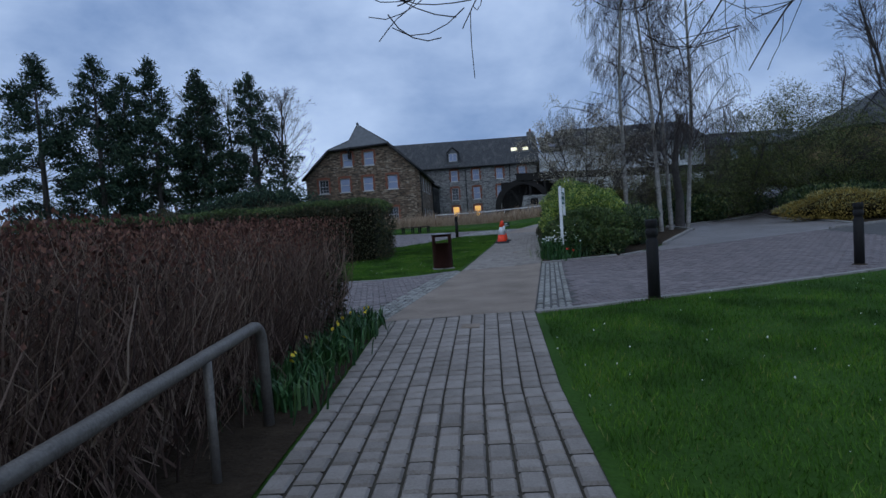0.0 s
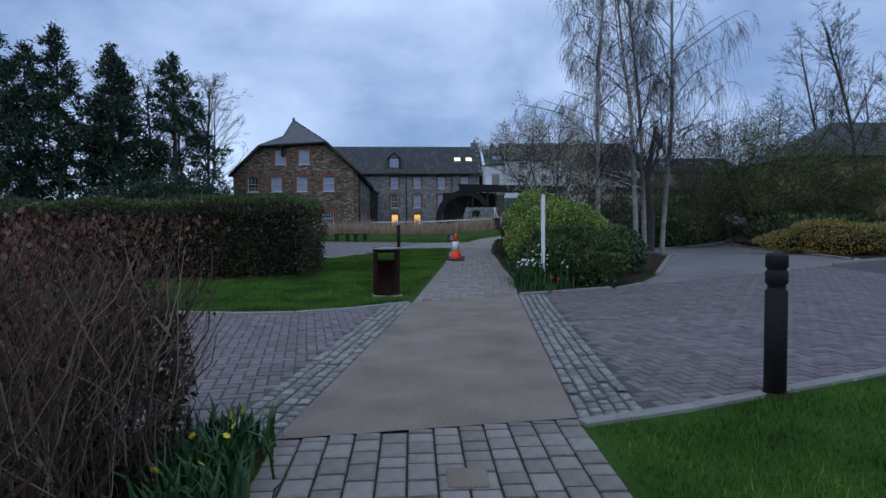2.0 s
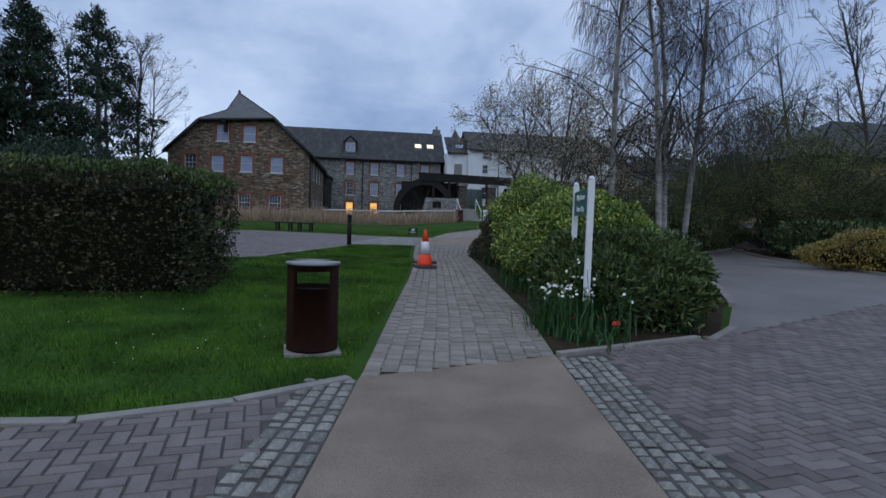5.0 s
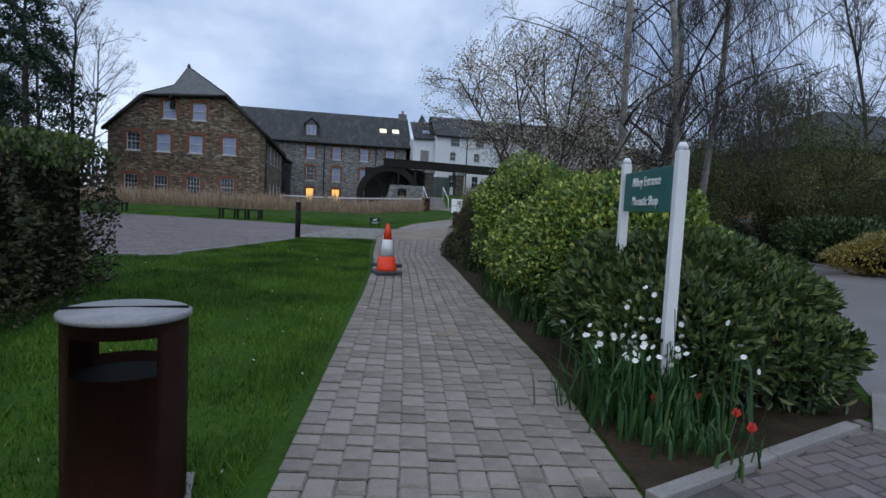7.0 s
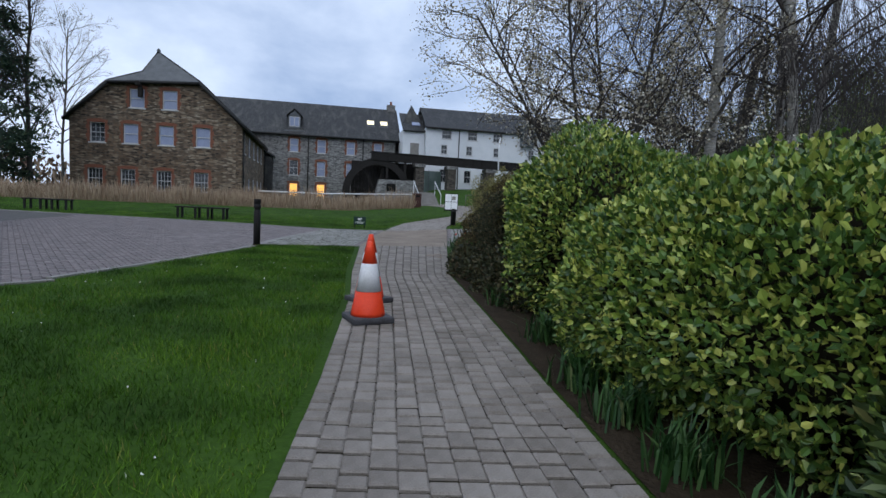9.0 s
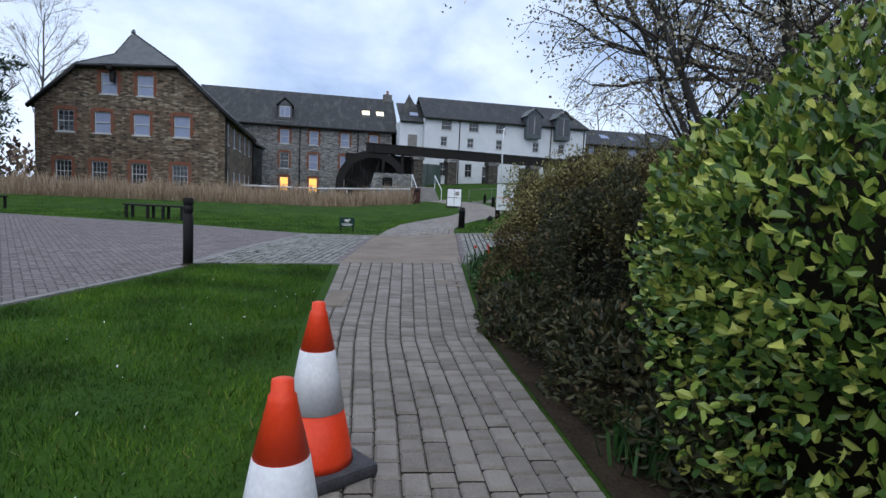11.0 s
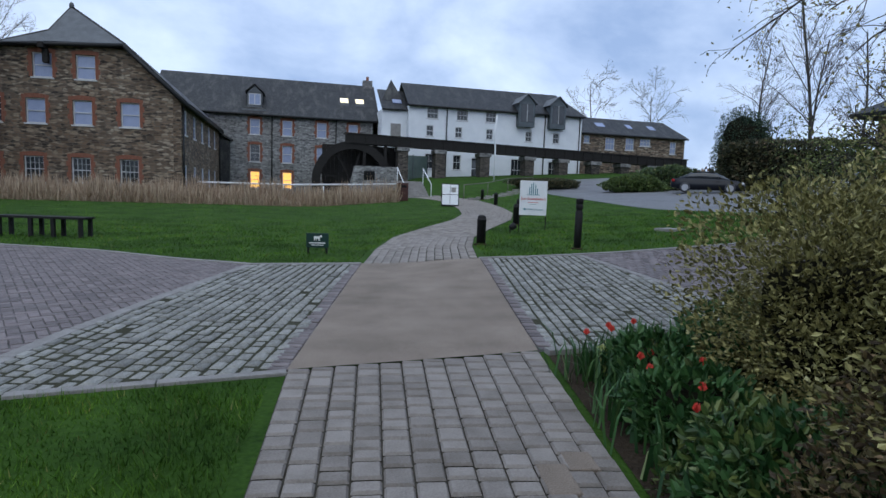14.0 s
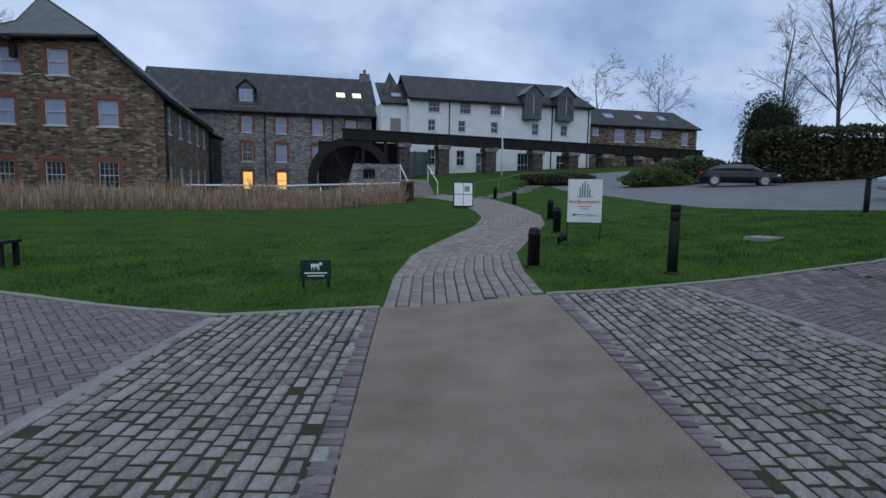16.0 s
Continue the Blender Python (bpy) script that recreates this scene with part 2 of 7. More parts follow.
M_REED = leaf_mat("dry_reed", [(0.0, (0.20, 0.135, 0.09)), (0.5, (0.34, 0.25, 0.175)), (1.0, (0.50, 0.40, 0.29))], 0.85, 0.1)
M_BARK = surface("grey_bark", (0.03, 0.027, 0.025), (0.10, 0.092, 0.085), 6, 0.9, 0.5, 30)
M_BIRCH = surface("birch_bark", (0.06, 0.056, 0.05), (0.5, 0.48, 0.45), 3.5, 0.75, 0.3, 22, stretch=(1, 1, 2.2))
M_TWIG = surface("dark_twig", (0.028, 0.023, 0.022), (0.065, 0.054, 0.05), 6, 0.85, 0)
M_TWIGRED = leaf_mat("brown_hedge_twig", [(0.0, (0.034, 0.021, 0.017)), (0.6, (0.115, 0.072, 0.054)), (1.0, (0.26, 0.195, 0.145))], 0.8, 0.2)
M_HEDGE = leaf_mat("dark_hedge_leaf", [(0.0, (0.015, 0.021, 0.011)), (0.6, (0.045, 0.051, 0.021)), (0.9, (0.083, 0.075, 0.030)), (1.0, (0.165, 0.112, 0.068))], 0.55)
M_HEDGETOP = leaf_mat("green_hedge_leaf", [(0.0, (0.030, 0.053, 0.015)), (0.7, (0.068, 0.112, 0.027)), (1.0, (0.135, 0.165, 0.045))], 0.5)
M_LAUREL = leaf_mat("variegated_shrub_leaf", [(0.0, (0.028, 0.075, 0.018)), (0.4, (0.085, 0.165, 0.03)), (0.72, (0.24, 0.32, 0.055)), (1.0, (0.52, 0.53, 0.13))], 0.38, 0.5)
M_DARKLEAF = leaf_mat("dark_evergreen_leaf", [(0.0, (0.016, 0.035, 0.016)), (0.6, (0.045, 0.085, 0.029)), (0.9, (0.11, 0.15, 0.045)), (1.0, (0.24, 0.22, 0.08))], 0.42, 0.45)
M_CONIFER = leaf_mat("conifer_needle", [(0.0, (0.014, 0.028, 0.02)), (0.7, (0.036, 0.066, 0.042)), (1.0, (0.08, 0.115, 0.062))], 0.7, 0.2)
M_YEW = leaf_mat("bushy_evergreen", [(0.0, (0.034, 0.051, 0.017)), (0.6, (0.085, 0.111, 0.034)), (1.0, (0.204, 0.212, 0.068))], 0.6, 0.2)
M_GOLD = leaf_mat("golden_shrub_leaf", [(0.0, (0.108, 0.084, 0.018)), (0.6, (0.264, 0.192, 0.042)), (1.0, (0.432, 0.324, 0.084))], 0.6, 0.2)
M_BLOSSOM = leaf_mat("white_blossom", [(0.0, (0.10, 0.078, 0.045)), (0.45, (0.27, 0.23, 0.16)), (0.8, (0.5, 0.46, 0.37)), (1.0, (0.8, 0.78, 0.7))], 0.7, 0.2)
M_PETALW = leaf_mat("white_petal", [(0.0, (0.6, 0.62, 0.6)), (1.0, (0.8, 0.8, 0.78))], 0.6, 0.2)
M_PETALY = leaf_mat("yellow_petal", [(0.0, (0.65, 0.47, 0.02)), (1.0, (0.8, 0.62, 0.05))], 0.6, 0.2)
M_PETALR = leaf_mat("red_tulip_petal", [(0.0, (0.55, 0.05, 0.04)), (1.0, (0.8, 0.12, 0.09))], 0.6, 0.2)
M_STRAP = leaf_mat("strap_leaf", [(0.0, (0.015, 0.05, 0.015)), (0.7, (0.038, 0.1, 0.025)), (0.97, (0.075, 0.14, 0.045)), (1.0, (0.22, 0.23, 0.10))], 0.5, 0.3)
M_BROWNHEDGE = leaf_mat("bronze_hedge_leaf", [(0.0, (0.036, 0.025, 0.015)), (0.5, (0.098, 0.07, 0.036)), (0.85, (0.15, 0.138, 0.05)), (1.0, (0.3, 0.2, 0.11))], 0.6, 0.25)
M_RUSSET = leaf_mat("russet_bud_leaf", [(0.0, (0.035, 0.016, 0.012)), (0.6, (0.105, 0.045, 0.032)), (1.0, (0.21, 0.11, 0.075))], 0.7, 0.2)
M_OLIVE = leaf_mat("olive_shrub_leaf", [(0.0, (0.085, 0.078, 0.028)), (0.6, (0.22, 0.205, 0.07)), (1.0, (0.4, 0.36, 0.15))], 0.55, 0.3)
M_CARPAINT = surface("dark_blue_car_paint", (0.006, 0.007, 0.011), (0.010, 0.012, 0.018), 2, 0.28, 0, spec=0.3)
M_CARPALE = surface("silver_car_paint", (0.35, 0.38, 0.42), (0.42, 0.45, 0.5), 2, 0.25, 0, spec=0.6)
M_TAIL = surface("red_lamp_lens", (0.3, 0.01, 0.01), (0.45, 0.02, 0.02), 3, 0.2, 0)
M_RIM = surface("alloy_rim", (0.4, 0.4, 0.42), (0.55, 0.55, 0.57), 4, 0.3, 0, metal=0.8)
M_OCHRE = surface("ochre_render", (0.33, 0.23, 0.11), (0.44, 0.32, 0.17), 1.2, 0.9, 0.2, 20)
M_REDINK = surface("red_lettering", (0.5, 0.05, 0.04), (0.6, 0.08, 0.06), 3, 0.5, 0)
M_BLUEINK = surface("teal_print", (0.03, 0.16, 0.2), (0.06, 0.22, 0.26), 3, 0.5, 0)
M_BRICKBED = surface("clay_paver_bed", (0.045, 0.042, 0.04), (0.10, 0.095, 0.09), 3, 0.7, 0.3, 50)
# Stone colours darkened to carry the shadow on the piers under the flume.
M_PIER = stone_wall("shade_darkened_pier_stone", [(0.0, (0.02, 0.017, 0.015)), (0.5, (0.06, 0.05, 0.042)), (1.0, (0.13, 0.11, 0.09))], (0.07, 0.062, 0.055))


# ---- helpers of this scene ----
def smooth(a, b, t):
    t = min(1.0, max(0.0, (t - a) / (b - a)))
    return t * t * (3 - 2 * t)


def gz(x, y):
    """Height of the ground."""
    z = 0.22 * smooth(6, 17, y) + 0.09 * smooth(19, 29, y)
    z += 0.062 * (min(x, 45.0) - 3.0) * smooth(3, 5, x) * smooth(21, 31, y)
    z += 0.012 * (min(y, 60.0) - 40.0) * smooth(38, 44, y)
    z += 1.55 * smooth(57, 77, y) * smooth(9, 15, x)
    return z


def mesh_of(name, bm, mat):
    me = bpy.data.meshes.new(name)
    bm.to_mesh(me)
    bm.free()
    if mat:
        me.materials.append(mat)
    return me


def part(name, bm, mat, parent=None, label=""):
    ob = new(name, mesh_of(name, bm, mat))
    if parent is not None:
        ob.parent = parent
    if label:
        ob["label"] = label
    return ob


def raw(name, verts, faces, mat, parent=None, label="", smooth_it=False):
    me = bpy.data.meshes.new(name)
    me.from_pydata(verts, [], faces)
    me.materials.append(mat)
    if smooth_it:
        me.polygons.foreach_set("use_smooth", [True] * len(me.polygons))
    ob = new(name, me)
    if parent is not None:
        ob.parent = parent
    if label:
        ob["label"] = label
    return ob


def thing(name, m, label, category, group="", kind=""):
    """An Empty at the base of a thing."""
    e = new(name)
    e.matrix_basis = m
    return tagged(e, label, category, group, kind)


def add_box(bm, x0, x1, y0, y1, z0, z1, bevel=0.0):
    geo = bmesh.ops.create_cube(bm, size=1.0)["verts"]
    for v in geo:
        v.co = Vector(((x0 + x1) / 2 + v.co.x * (x1 - x0), (y0 + y1) / 2 + v.co.y * (y1 - y0), (z0 + z1) / 2 + v.co.z * (z1 - z0)))
    if bevel:
        edges = list({e for v in geo for e in v.link_edges})
        bmesh.ops.bevel(bm, geom=edges, offset=bevel, segments=2, affect="EDGES", profile=0.6)
    return bm


def box(x0, x1, y0, y1, z0, z1, bevel=0.0):
    return add_box(bmesh.new(), x0, x1, y0, y1, z0, z1, bevel)


def lathe(profile, sides=24, bm=None):
    """A body of revolution from (radius, height) pairs, closed at both ends."""
    bm = bm or bmesh.new()
    rings = []
    for r, z in profile:
        rings.append([bm.verts.new((r * math.cos(a), r * math.sin(a), z)) for a in (2 * math.pi * k / sides for k in range(sides))])
    for a, b in zip(rings, rings[1:]):
        for k in range(sides):
            f = bm.faces.new((a[k], a[(k + 1) % sides], b[(k + 1) % sides], b[k]))
            f.smooth = True
    bm.faces.new(rings[0][::-1])
    bm.faces.new(rings[-1])
    return bm


def tube_into(verts, faces, pts, radii, sides):
    """A tapered tube along points, appended to plain lists."""
    base = len(verts)
    n = len(pts)
    for i, p in enumerate(pts):
        d = (pts[min(i + 1, n - 1)] - pts[max(i - 1, 0)]).normalized()
        u = d.cross(Vector((0.31, 0.87, 0.37)))
        u.normalize()
        v = d.cross(u)
        for k in range(sides):
            a = 2 * math.pi * k / sides
            verts.append(p + (u * math.cos(a) + v * math.sin(a)) * radii[i])
    for i in range(n - 1):
        for k in range(sides):
            a, b = base + i * sides + k, base + i * sides + (k + 1) % sides
            faces.append((a, b, b + sides, a + sides))


def pipe(name, pts, radius, mat, parent=None, sides=10, label=""):
    v, f = [], []
    tube_into(v, f, [Vector(p) for p in pts], [radius] * len(pts), sides)
    n = len(v)
    f.append(tuple(range(sides))[::-1])
    f.append(tuple(range(n - sides, n)))
    return raw(name, v, f, mat, parent, label, True)


def sheet(poly, lift, step=0.6):
    """A polygon of the plan laid on the ground."""
    bm = bmesh.new()
    bm.faces.new([bm.verts.new((x, y, 0)) for x, y in poly])
    xs, ys = [p[0] for p in poly], [p[1] for p in poly]
    for lo, hi, axis in ((min(xs), max(xs), 0), (min(ys), max(ys), 1)):
        c = math.floor(lo / step) * step + step
        while c < hi:
            co, no = [0, 0, 0], [0, 0, 0]
            co[axis], no[axis] = c, 1
            bmesh.ops.bisect_plane(bm, geom=bm.verts[:] + bm.edges[:] + bm.faces[:], plane_co=co, plane_no=no)
            c += step
    for v in bm.verts:
        v.co.z = gz(v.co.x, v.co.y) + lift
    bmesh.ops.recalc_face_normals(bm, faces=bm.faces)
    if sum(f.normal.z for f in bm.faces) < 0:
        bmesh.ops.reverse_faces(bm, faces=bm.faces)
    return bm


def inside(poly, x, y):
    hit = False
    for (x0, y0), (x1, y1) in zip(poly, poly[1:] + poly[:1]):
        if (y0 > y) != (y1 > y) and x < (x1 - x0) * (y - y0) / (y1 - y0) + x0:
            hit = not hit
    return hit


def along(line, s):
    """The point at a share s of the length of a plan line, and its way."""
    lens = [math.dist(a, b) for a, b in zip(line, line[1:])]
    d = s * sum(lens)
    for (a, b), n in zip(zip(line, line[1:]), lens):
        if d <= n or b is line[-1]:
            k = d / n
            return (a[0] + (b[0] - a[0]) * k, a[1] + (b[1] - a[1]) * k), ((b[0] - a[0]) / n, (b[1] - a[1]) / n)
        d -= n


def at_y(line, y):
    for (x0, y0), (x1, y1) in zip(line, line[1:]):
        if y <= y1 or (x1, y1) == line[-1]:
            return x0 + (x1 - x0) * (y - y0) / (y1 - y0)


# ---- ground ----
def coords(lo, hi, fine_lo, fine_hi, step):
    out = list(np.arange(fine_lo, fine_hi + 0.01, step))
    a, b = fine_lo, fine_hi
    left, right, d = [], [], step
    while a > lo or b < hi:
        d *= 1.5
        a, b = a - d, b + d
        left.append(a)
        right.append(b)
    return left[::-1] + out + right


gx, gy = coords(-1500, 1500, -25, 50, 0.75), coords(-1500, 1500, -12, 90, 0.75)
gv = [(x, y, gz(x, y)) for y in gy for x in gx]
nx = len(gx)
gf = [(j * nx + i, j * nx + i + 1, (j + 1) * nx + i + 1, (j + 1) * nx + i) for j in range(len(gy) - 1) for i in range(nx - 1)]
tagged(raw("ground", gv, gf, M_GRASS_SOIL), "short damp green lawn turf reaching the horizon", "ground", kind="structure")

# plan lines
A_L = [(-0.55, -9.0), (-0.62, -0.84), (-0.70, 2.33)]
A_R = [(0.92, -9.0), (0.97, -0.5), (1.13, 2.55)]
B_L = [(-0.70, 2.33), (0.14, 8.0)]
B_R = [(1.13, 2.55), (1.94, 8.62)]
C_L = [(0.14, 8.0), (0.55, 10.86), (0.97, 13.7), (1.34, 16.65), (1.5, 18.93), (1.97, 23.5)]
C_R = [(1.94, 8.62), (2.27, 10.8), (2.5, 13.65), (2.85, 17.0), (3.04, 18.7), (4.13, 23.68)]
D_L = [(1.97, 23.5), (3.2, 29.12)]
D_R = [(4.13, 23.68), (5.33, 28.93)]
ROAD1 = [(-30, 2.8), (-4, 2.75), (-1.1, 2.5), (-0.70, 2.33), (1.13, 2.55), (1.9, 2.75), (4.1, 3.57), (7, 4.75), (12, 6.6), (30, 12), (30, 22), (12.3, 13.7), (10.75, 12.8), (4.3, 9.5), (1.94, 8.62), (0.14, 8.0), (-0.43, 7.63), (-1.04, 7.31), (-1.82, 7.11), (-2.96, 7.26), (-5, 7.8), (-30, 14)]
BAY = [(4.26, 9.48), (5.6, 11.3), (8.3, 16.4), (8.7, 20.1), (14.4, 23.8), (12.3, 13.75), (10.75, 12.8)]
ROAD2_L = [(1.97, 23.5), (-0.25, 23.25), (-0.55, 22.3), (-2.45, 17.4), (-9, 16.6), (-30, 16.4), (-30, 45), (-12, 35.6), (-5, 32.6), (-1.57, 31.0), (0.0, 29.8), (1.36, 29.03), (3.2, 29.12)]
ROAD2_R = [(4.13, 23.68), (5.33, 28.93), (6.27, 28.76), (8.0, 28.7), (11.0, 28.95), (13.2, 29.75), (15.6, 31.4), (19, 34.2), (26, 37.6), (28, 30), (20, 24), (14, 23.6)]
SETT_L = [(1.86, 23.52), (-0.3, 23.28), (0.0, 24.66), (0.68, 26.9), (1.36, 29.03), (3.08, 29.1)]
SETT_R = [(4.25, 23.7), (5.43, 28.9), (6.27, 28.74), (7.15, 28.72), (7.2, 26.4), (7.22, 23.75)]
LOT = [(21.9, 67.5), (21.4, 63.2), (19.3, 52.8), (17.2, 43.0), (16.8, 39.8), (17.6, 36.6), (19.2, 34.6), (27, 37.9), (45, 38.2), (70, 36), (70, 66), (40, 70), (24, 68)]
S_MID = [(4.27, 29.05), (4.75, 31.0), (5.45, 33.0), (6.75, 35.3), (8.5, 38.2), (9.8, 41.3), (10.6, 44.5), (11.3, 48.2), (11.9, 52.0), (11.9, 56.0), (11.4, 60.0)]

def structure(name, bm, mat, label):
    return tagged(part(name, bm, mat), label, name.split("_")[0], kind="structure")

road1 = structure("road_1", sheet(ROAD1, 0.004), M_BRICKBED, "joint sand bed of a clay brick access road")
road2a = structure("road_2", sheet(ROAD2_L, 0.004), M_BRICKBED, "joint sand bed of a grey brick forecourt")
road2b = structure("road_3", sheet(ROAD2_R, 0.004), M_BRICKBED, "joint sand bed of a grey brick road")
structure("sett_bed_1", sheet(SETT_L, 0.009), M_MOSSBED, "mossy joints between granite setts")
structure("sett_bed_2", sheet(SETT_R, 0.009), M_MOSSBED, "mossy joints between granite setts")
bay = structure("parking_bay", sheet(BAY, 0.008), M_WET, "damp worn grey gravel parking bay with puddle stains")
car_park = structure("car_park", sheet(LOT, 0.006, 1.0), M_TARMAC, "grey tarmac car park beside the lawn")
cross1 = structure("crossing_1", sheet([*B_L, *B_R[::-1]], 0.022), M_CONCRETE, "smooth buff concrete crossing strip over the road")
cross2 = structure("crossing_2", sheet([*D_L, *D_R[::-1]], 0.022), M_CONCRETE, "smooth buff concrete crossing strip with fine cracks")
path_a = structure("path_1", sheet([*A_L, *A_R[::-1]], 0.006), M_JOINT, "dark sanded joints under a block path")
path_c = structure("path_2", sheet([*C_L, *C_R[::-1]], 0.006), M_JOINT, "dark sanded joints under a block path between lawn and shrubs")


# ---- buildings ----
def wall_panel(width, z0, z1, openings, thick, clips=()):
    """A wall in its own x and z, front at y = 0, openings (x0, x1, z0, z1) cut right through; clips: planes cut off above."""
    bm = bmesh.new()
    xs = sorted({0.0, width, *(o[0] for o in openings), *(o[1] for o in openings)})
    zs = sorted({z0, z1, *(o[2] for o in openings), *(o[3] for o in openings)})
    vert = {}
    def v(x, z):
        if (x, z) not in vert:
            vert[x, z] = bm.verts.new((x, 0, z))
        return vert[x, z]
    for xa, xb in zip(xs, xs[1:]):
        for za, zb in zip(zs, zs[1:]):
            mx, mz = (xa + xb) / 2, (za + zb) / 2
            if not any(o[0] < mx < o[1] and o[2] < mz < o[3] for o in openings):
                bm.faces.new((v(xa, za), v(xb, za), v(xb, zb), v(xa, zb)))
    for co, no in clips:
        bmesh.ops.bisect_plane(bm, geom=bm.verts[:] + bm.edges[:] + bm.faces[:], plane_co=co, plane_no=no, clear_outer=True)
    back = bmesh.ops.extrude_face_region(bm, geom=bm.faces[:])["geom"]
    for g in back:
        if isinstance(g, bmesh.types.BMVert):
            g.co.y += thick
    bmesh.ops.recalc_face_normals(bm, faces=bm.faces)
    return bm


def sash(parent, x0, x1, z0, z1, back, bars, pane_mat, deep=0.12, brick=None, cols=2, name="window"):
    """A sash window as a part of a building: frame with its bars, pane, sill and surround as sub-parts."""
    t, b = 0.07, 0.009
    y0, y1 = deep, deep + 0.08
    zm = (z0 + z1) / 2
    n_c, n_r = (cols + 1, bars) if bars else (1, 1)
    panes = []
    for za, zb in ((z0 + t, zm - 0.03), (zm + 0.03, z1 - t)):
        for i in range(n_c):
            for j in range(n_r):
                w_, h_ = (x1 - x0 - 2 * t) / n_c, (zb - za) / n_r
                panes.append((x0 + t + i * w_ + (b if i else 0), x0 + t + (i + 1) * w_ - (b if i < n_c - 1 else 0), za + j * h_ + (b if j else 0), za + (j + 1) * h_ - (b if j < n_r - 1 else 0)))
    fr = wall_panel(x1 - x0, z0, z1, [(p[0] - x0, p[1] - x0, p[2], p[3]) for p in panes], 0.06)
    for v in fr.verts:
        v.co.x += x0
        v.co.y += y0
    win = part(name, fr, M_TRIM, parent)
    part("pane", box(x0 + 0.02, x1 - 0.02, y1 - 0.015, y1 + 0.01, z0 + 0.02, z1 - 0.02), pane_mat, win)
    part("sill", box(x0 - 0.1, x1 + 0.1, -0.06, deep + 0.02, z0 - 0.1, z0 - 0.003, 0.012), M_TRIM, win)
    if brick:
        sb = bmesh.new()
        n = 5
        h = (z1 - z0 + 0.1) / n
        for k in range(n):
            w = 0.30 if k % 2 else 0.20
            add_box(sb, x0 - w, x0 - 0.004, -0.012, 0.1, z0 + k * h + 0.004, z0 + (k + 1) * h - 0.004)
            add_box(sb, x1 + 0.004, x1 + w, -0.012, 0.1, z0 + k * h + 0.004, z0 + (k + 1) * h - 0.004)
        m = 9
        for k in range(m):
            xa = x0 - 0.24 + (x1 - x0 + 0.48) * k / m
            xb = x0 - 0.24 + (x1 - x0 + 0.48) * (k + 1) / m
            rise = 0.10 * (1 - ((k + 0.5) / m * 2 - 1) ** 2)
            add_box(sb, xa + 0.004, xb - 0.004, -0.014, 0.1, z1 + 0.004, z1 + 0.2 + rise)
        part("brick_surround", sb, brick, win)
    return win


def face_frame(origin, way):
    """The pose of a wall panel: x along the wall, y into it."""
    d = Vector((way[0], way[1], 0)).normalized()
    m = Matrix.Identity(4)
    m.col[0][:3], m.col[1][:3], m.col[2][:3], m.col[3][:3] = d, (-d.y, d.x, 0), (0, 0, 1), origin
    return m


def roof_plane(pts, thick=0.18):
    """A roof slope through its corners, given thickness downwards."""
    bm = bmesh.new()
    f = bm.faces.new([bm.verts.new(p) for p in pts])
    f.normal_update()
    n = f.normal.copy()
    if n.z < 0:
        n.negate()
    g = bmesh.ops.extrude_face_region(bm, geom=[f])["geom"]
    for e in g:
        if isinstance(e, bmesh.types.BMVert):
            e.co += n * thick
    bmesh.ops.recalc_face_normals(bm, faces=bm.faces)
    return bm


def panel_part(name, parent, m, bm, mat, label=""):
    ob = part(name, bm, mat, parent, label)
    ob.matrix_local = m
    return ob


# the brown stone mill with its half-hipped gable
mill = thing("mill_building", pose(0, 0, 0), "three-storey brown rubble-stone mill with brick window surrounds and slate roof", "building")
ML, MR = Vector((-19.2, 63.5, 0)), Vector((-5.35, 62.0, 0))
MW = (MR - ML).length
m_front = face_frame(ML, MR - ML)
rows = [(8.12, 9.70, (5.35, 7.98)), (5.13, 6.76, (2.2, 4.85, 7.7, 10.68)), (1.27, 2.97, (2.0, 4.62, 7.52, 10.55))]
holes = []
for z0, z1, cs in rows:
    for c in cs:
        holes.append((c - 0.6, c + 0.6, z0, z1))
slope = 3.2 / 3.4
front = wall_panel(MW, -0.4, 10.25, holes, 0.5, [((0, 0, 7.1), (-slope, 0, 1)), ((MW, 0, 7.1), (slope, 0, 1))])
fw = panel_part("front_wall", mill, m_front, front, M_MILL)
for z0, z1, cs in rows:
    for k, c in enumerate(cs):
        low = z1 < 4
        w = sash(fw, c - 0.6, c + 0.6, z0, z1, 0, 2 if low or (z1 < 7 and k == 0) else 0, M_PANE if low or (z1 < 7 and k == 0) else M_BLIND, brick=M_BRICKRED, cols=3 if low else 2)
side_len = 21.0
m_side = face_frame(MR, (0.0, 1.0, 0))
sh = []
for c in (1.6, 5.6, 9.6, 13.6, 17.6):
    sh.append((c - 0.6, c + 0.6, 4.9, 6.6))
    sh.append((c - 0.6, c + 0.6, 1.0 if c != 9.6 else 0.0, 2.75))
sw = panel_part("side_wall", mill, m_side, wall_panel(side_len, -0.4, 7.2, sh, 0.5), M_MILL)
for a, b_, c, d in sh:
    sash(sw, a, b_, c, d, 0, 0, M_BLIND, brick=None, deep=0.03)
panel_part("back_wall", mill, face_frame(MR + Vector((0, side_len, 0)), (-1, 0, 0)), wall_panel(MW, -0.4, 7.2, [], 0.5), M_MILL)
panel_part("far_wall", mill, face_frame(ML + Vector((0, side_len, 0)), (0, -1, 0)), wall_panel(side_len, -0.4, 7.2, [], 0.5), M_MILL)
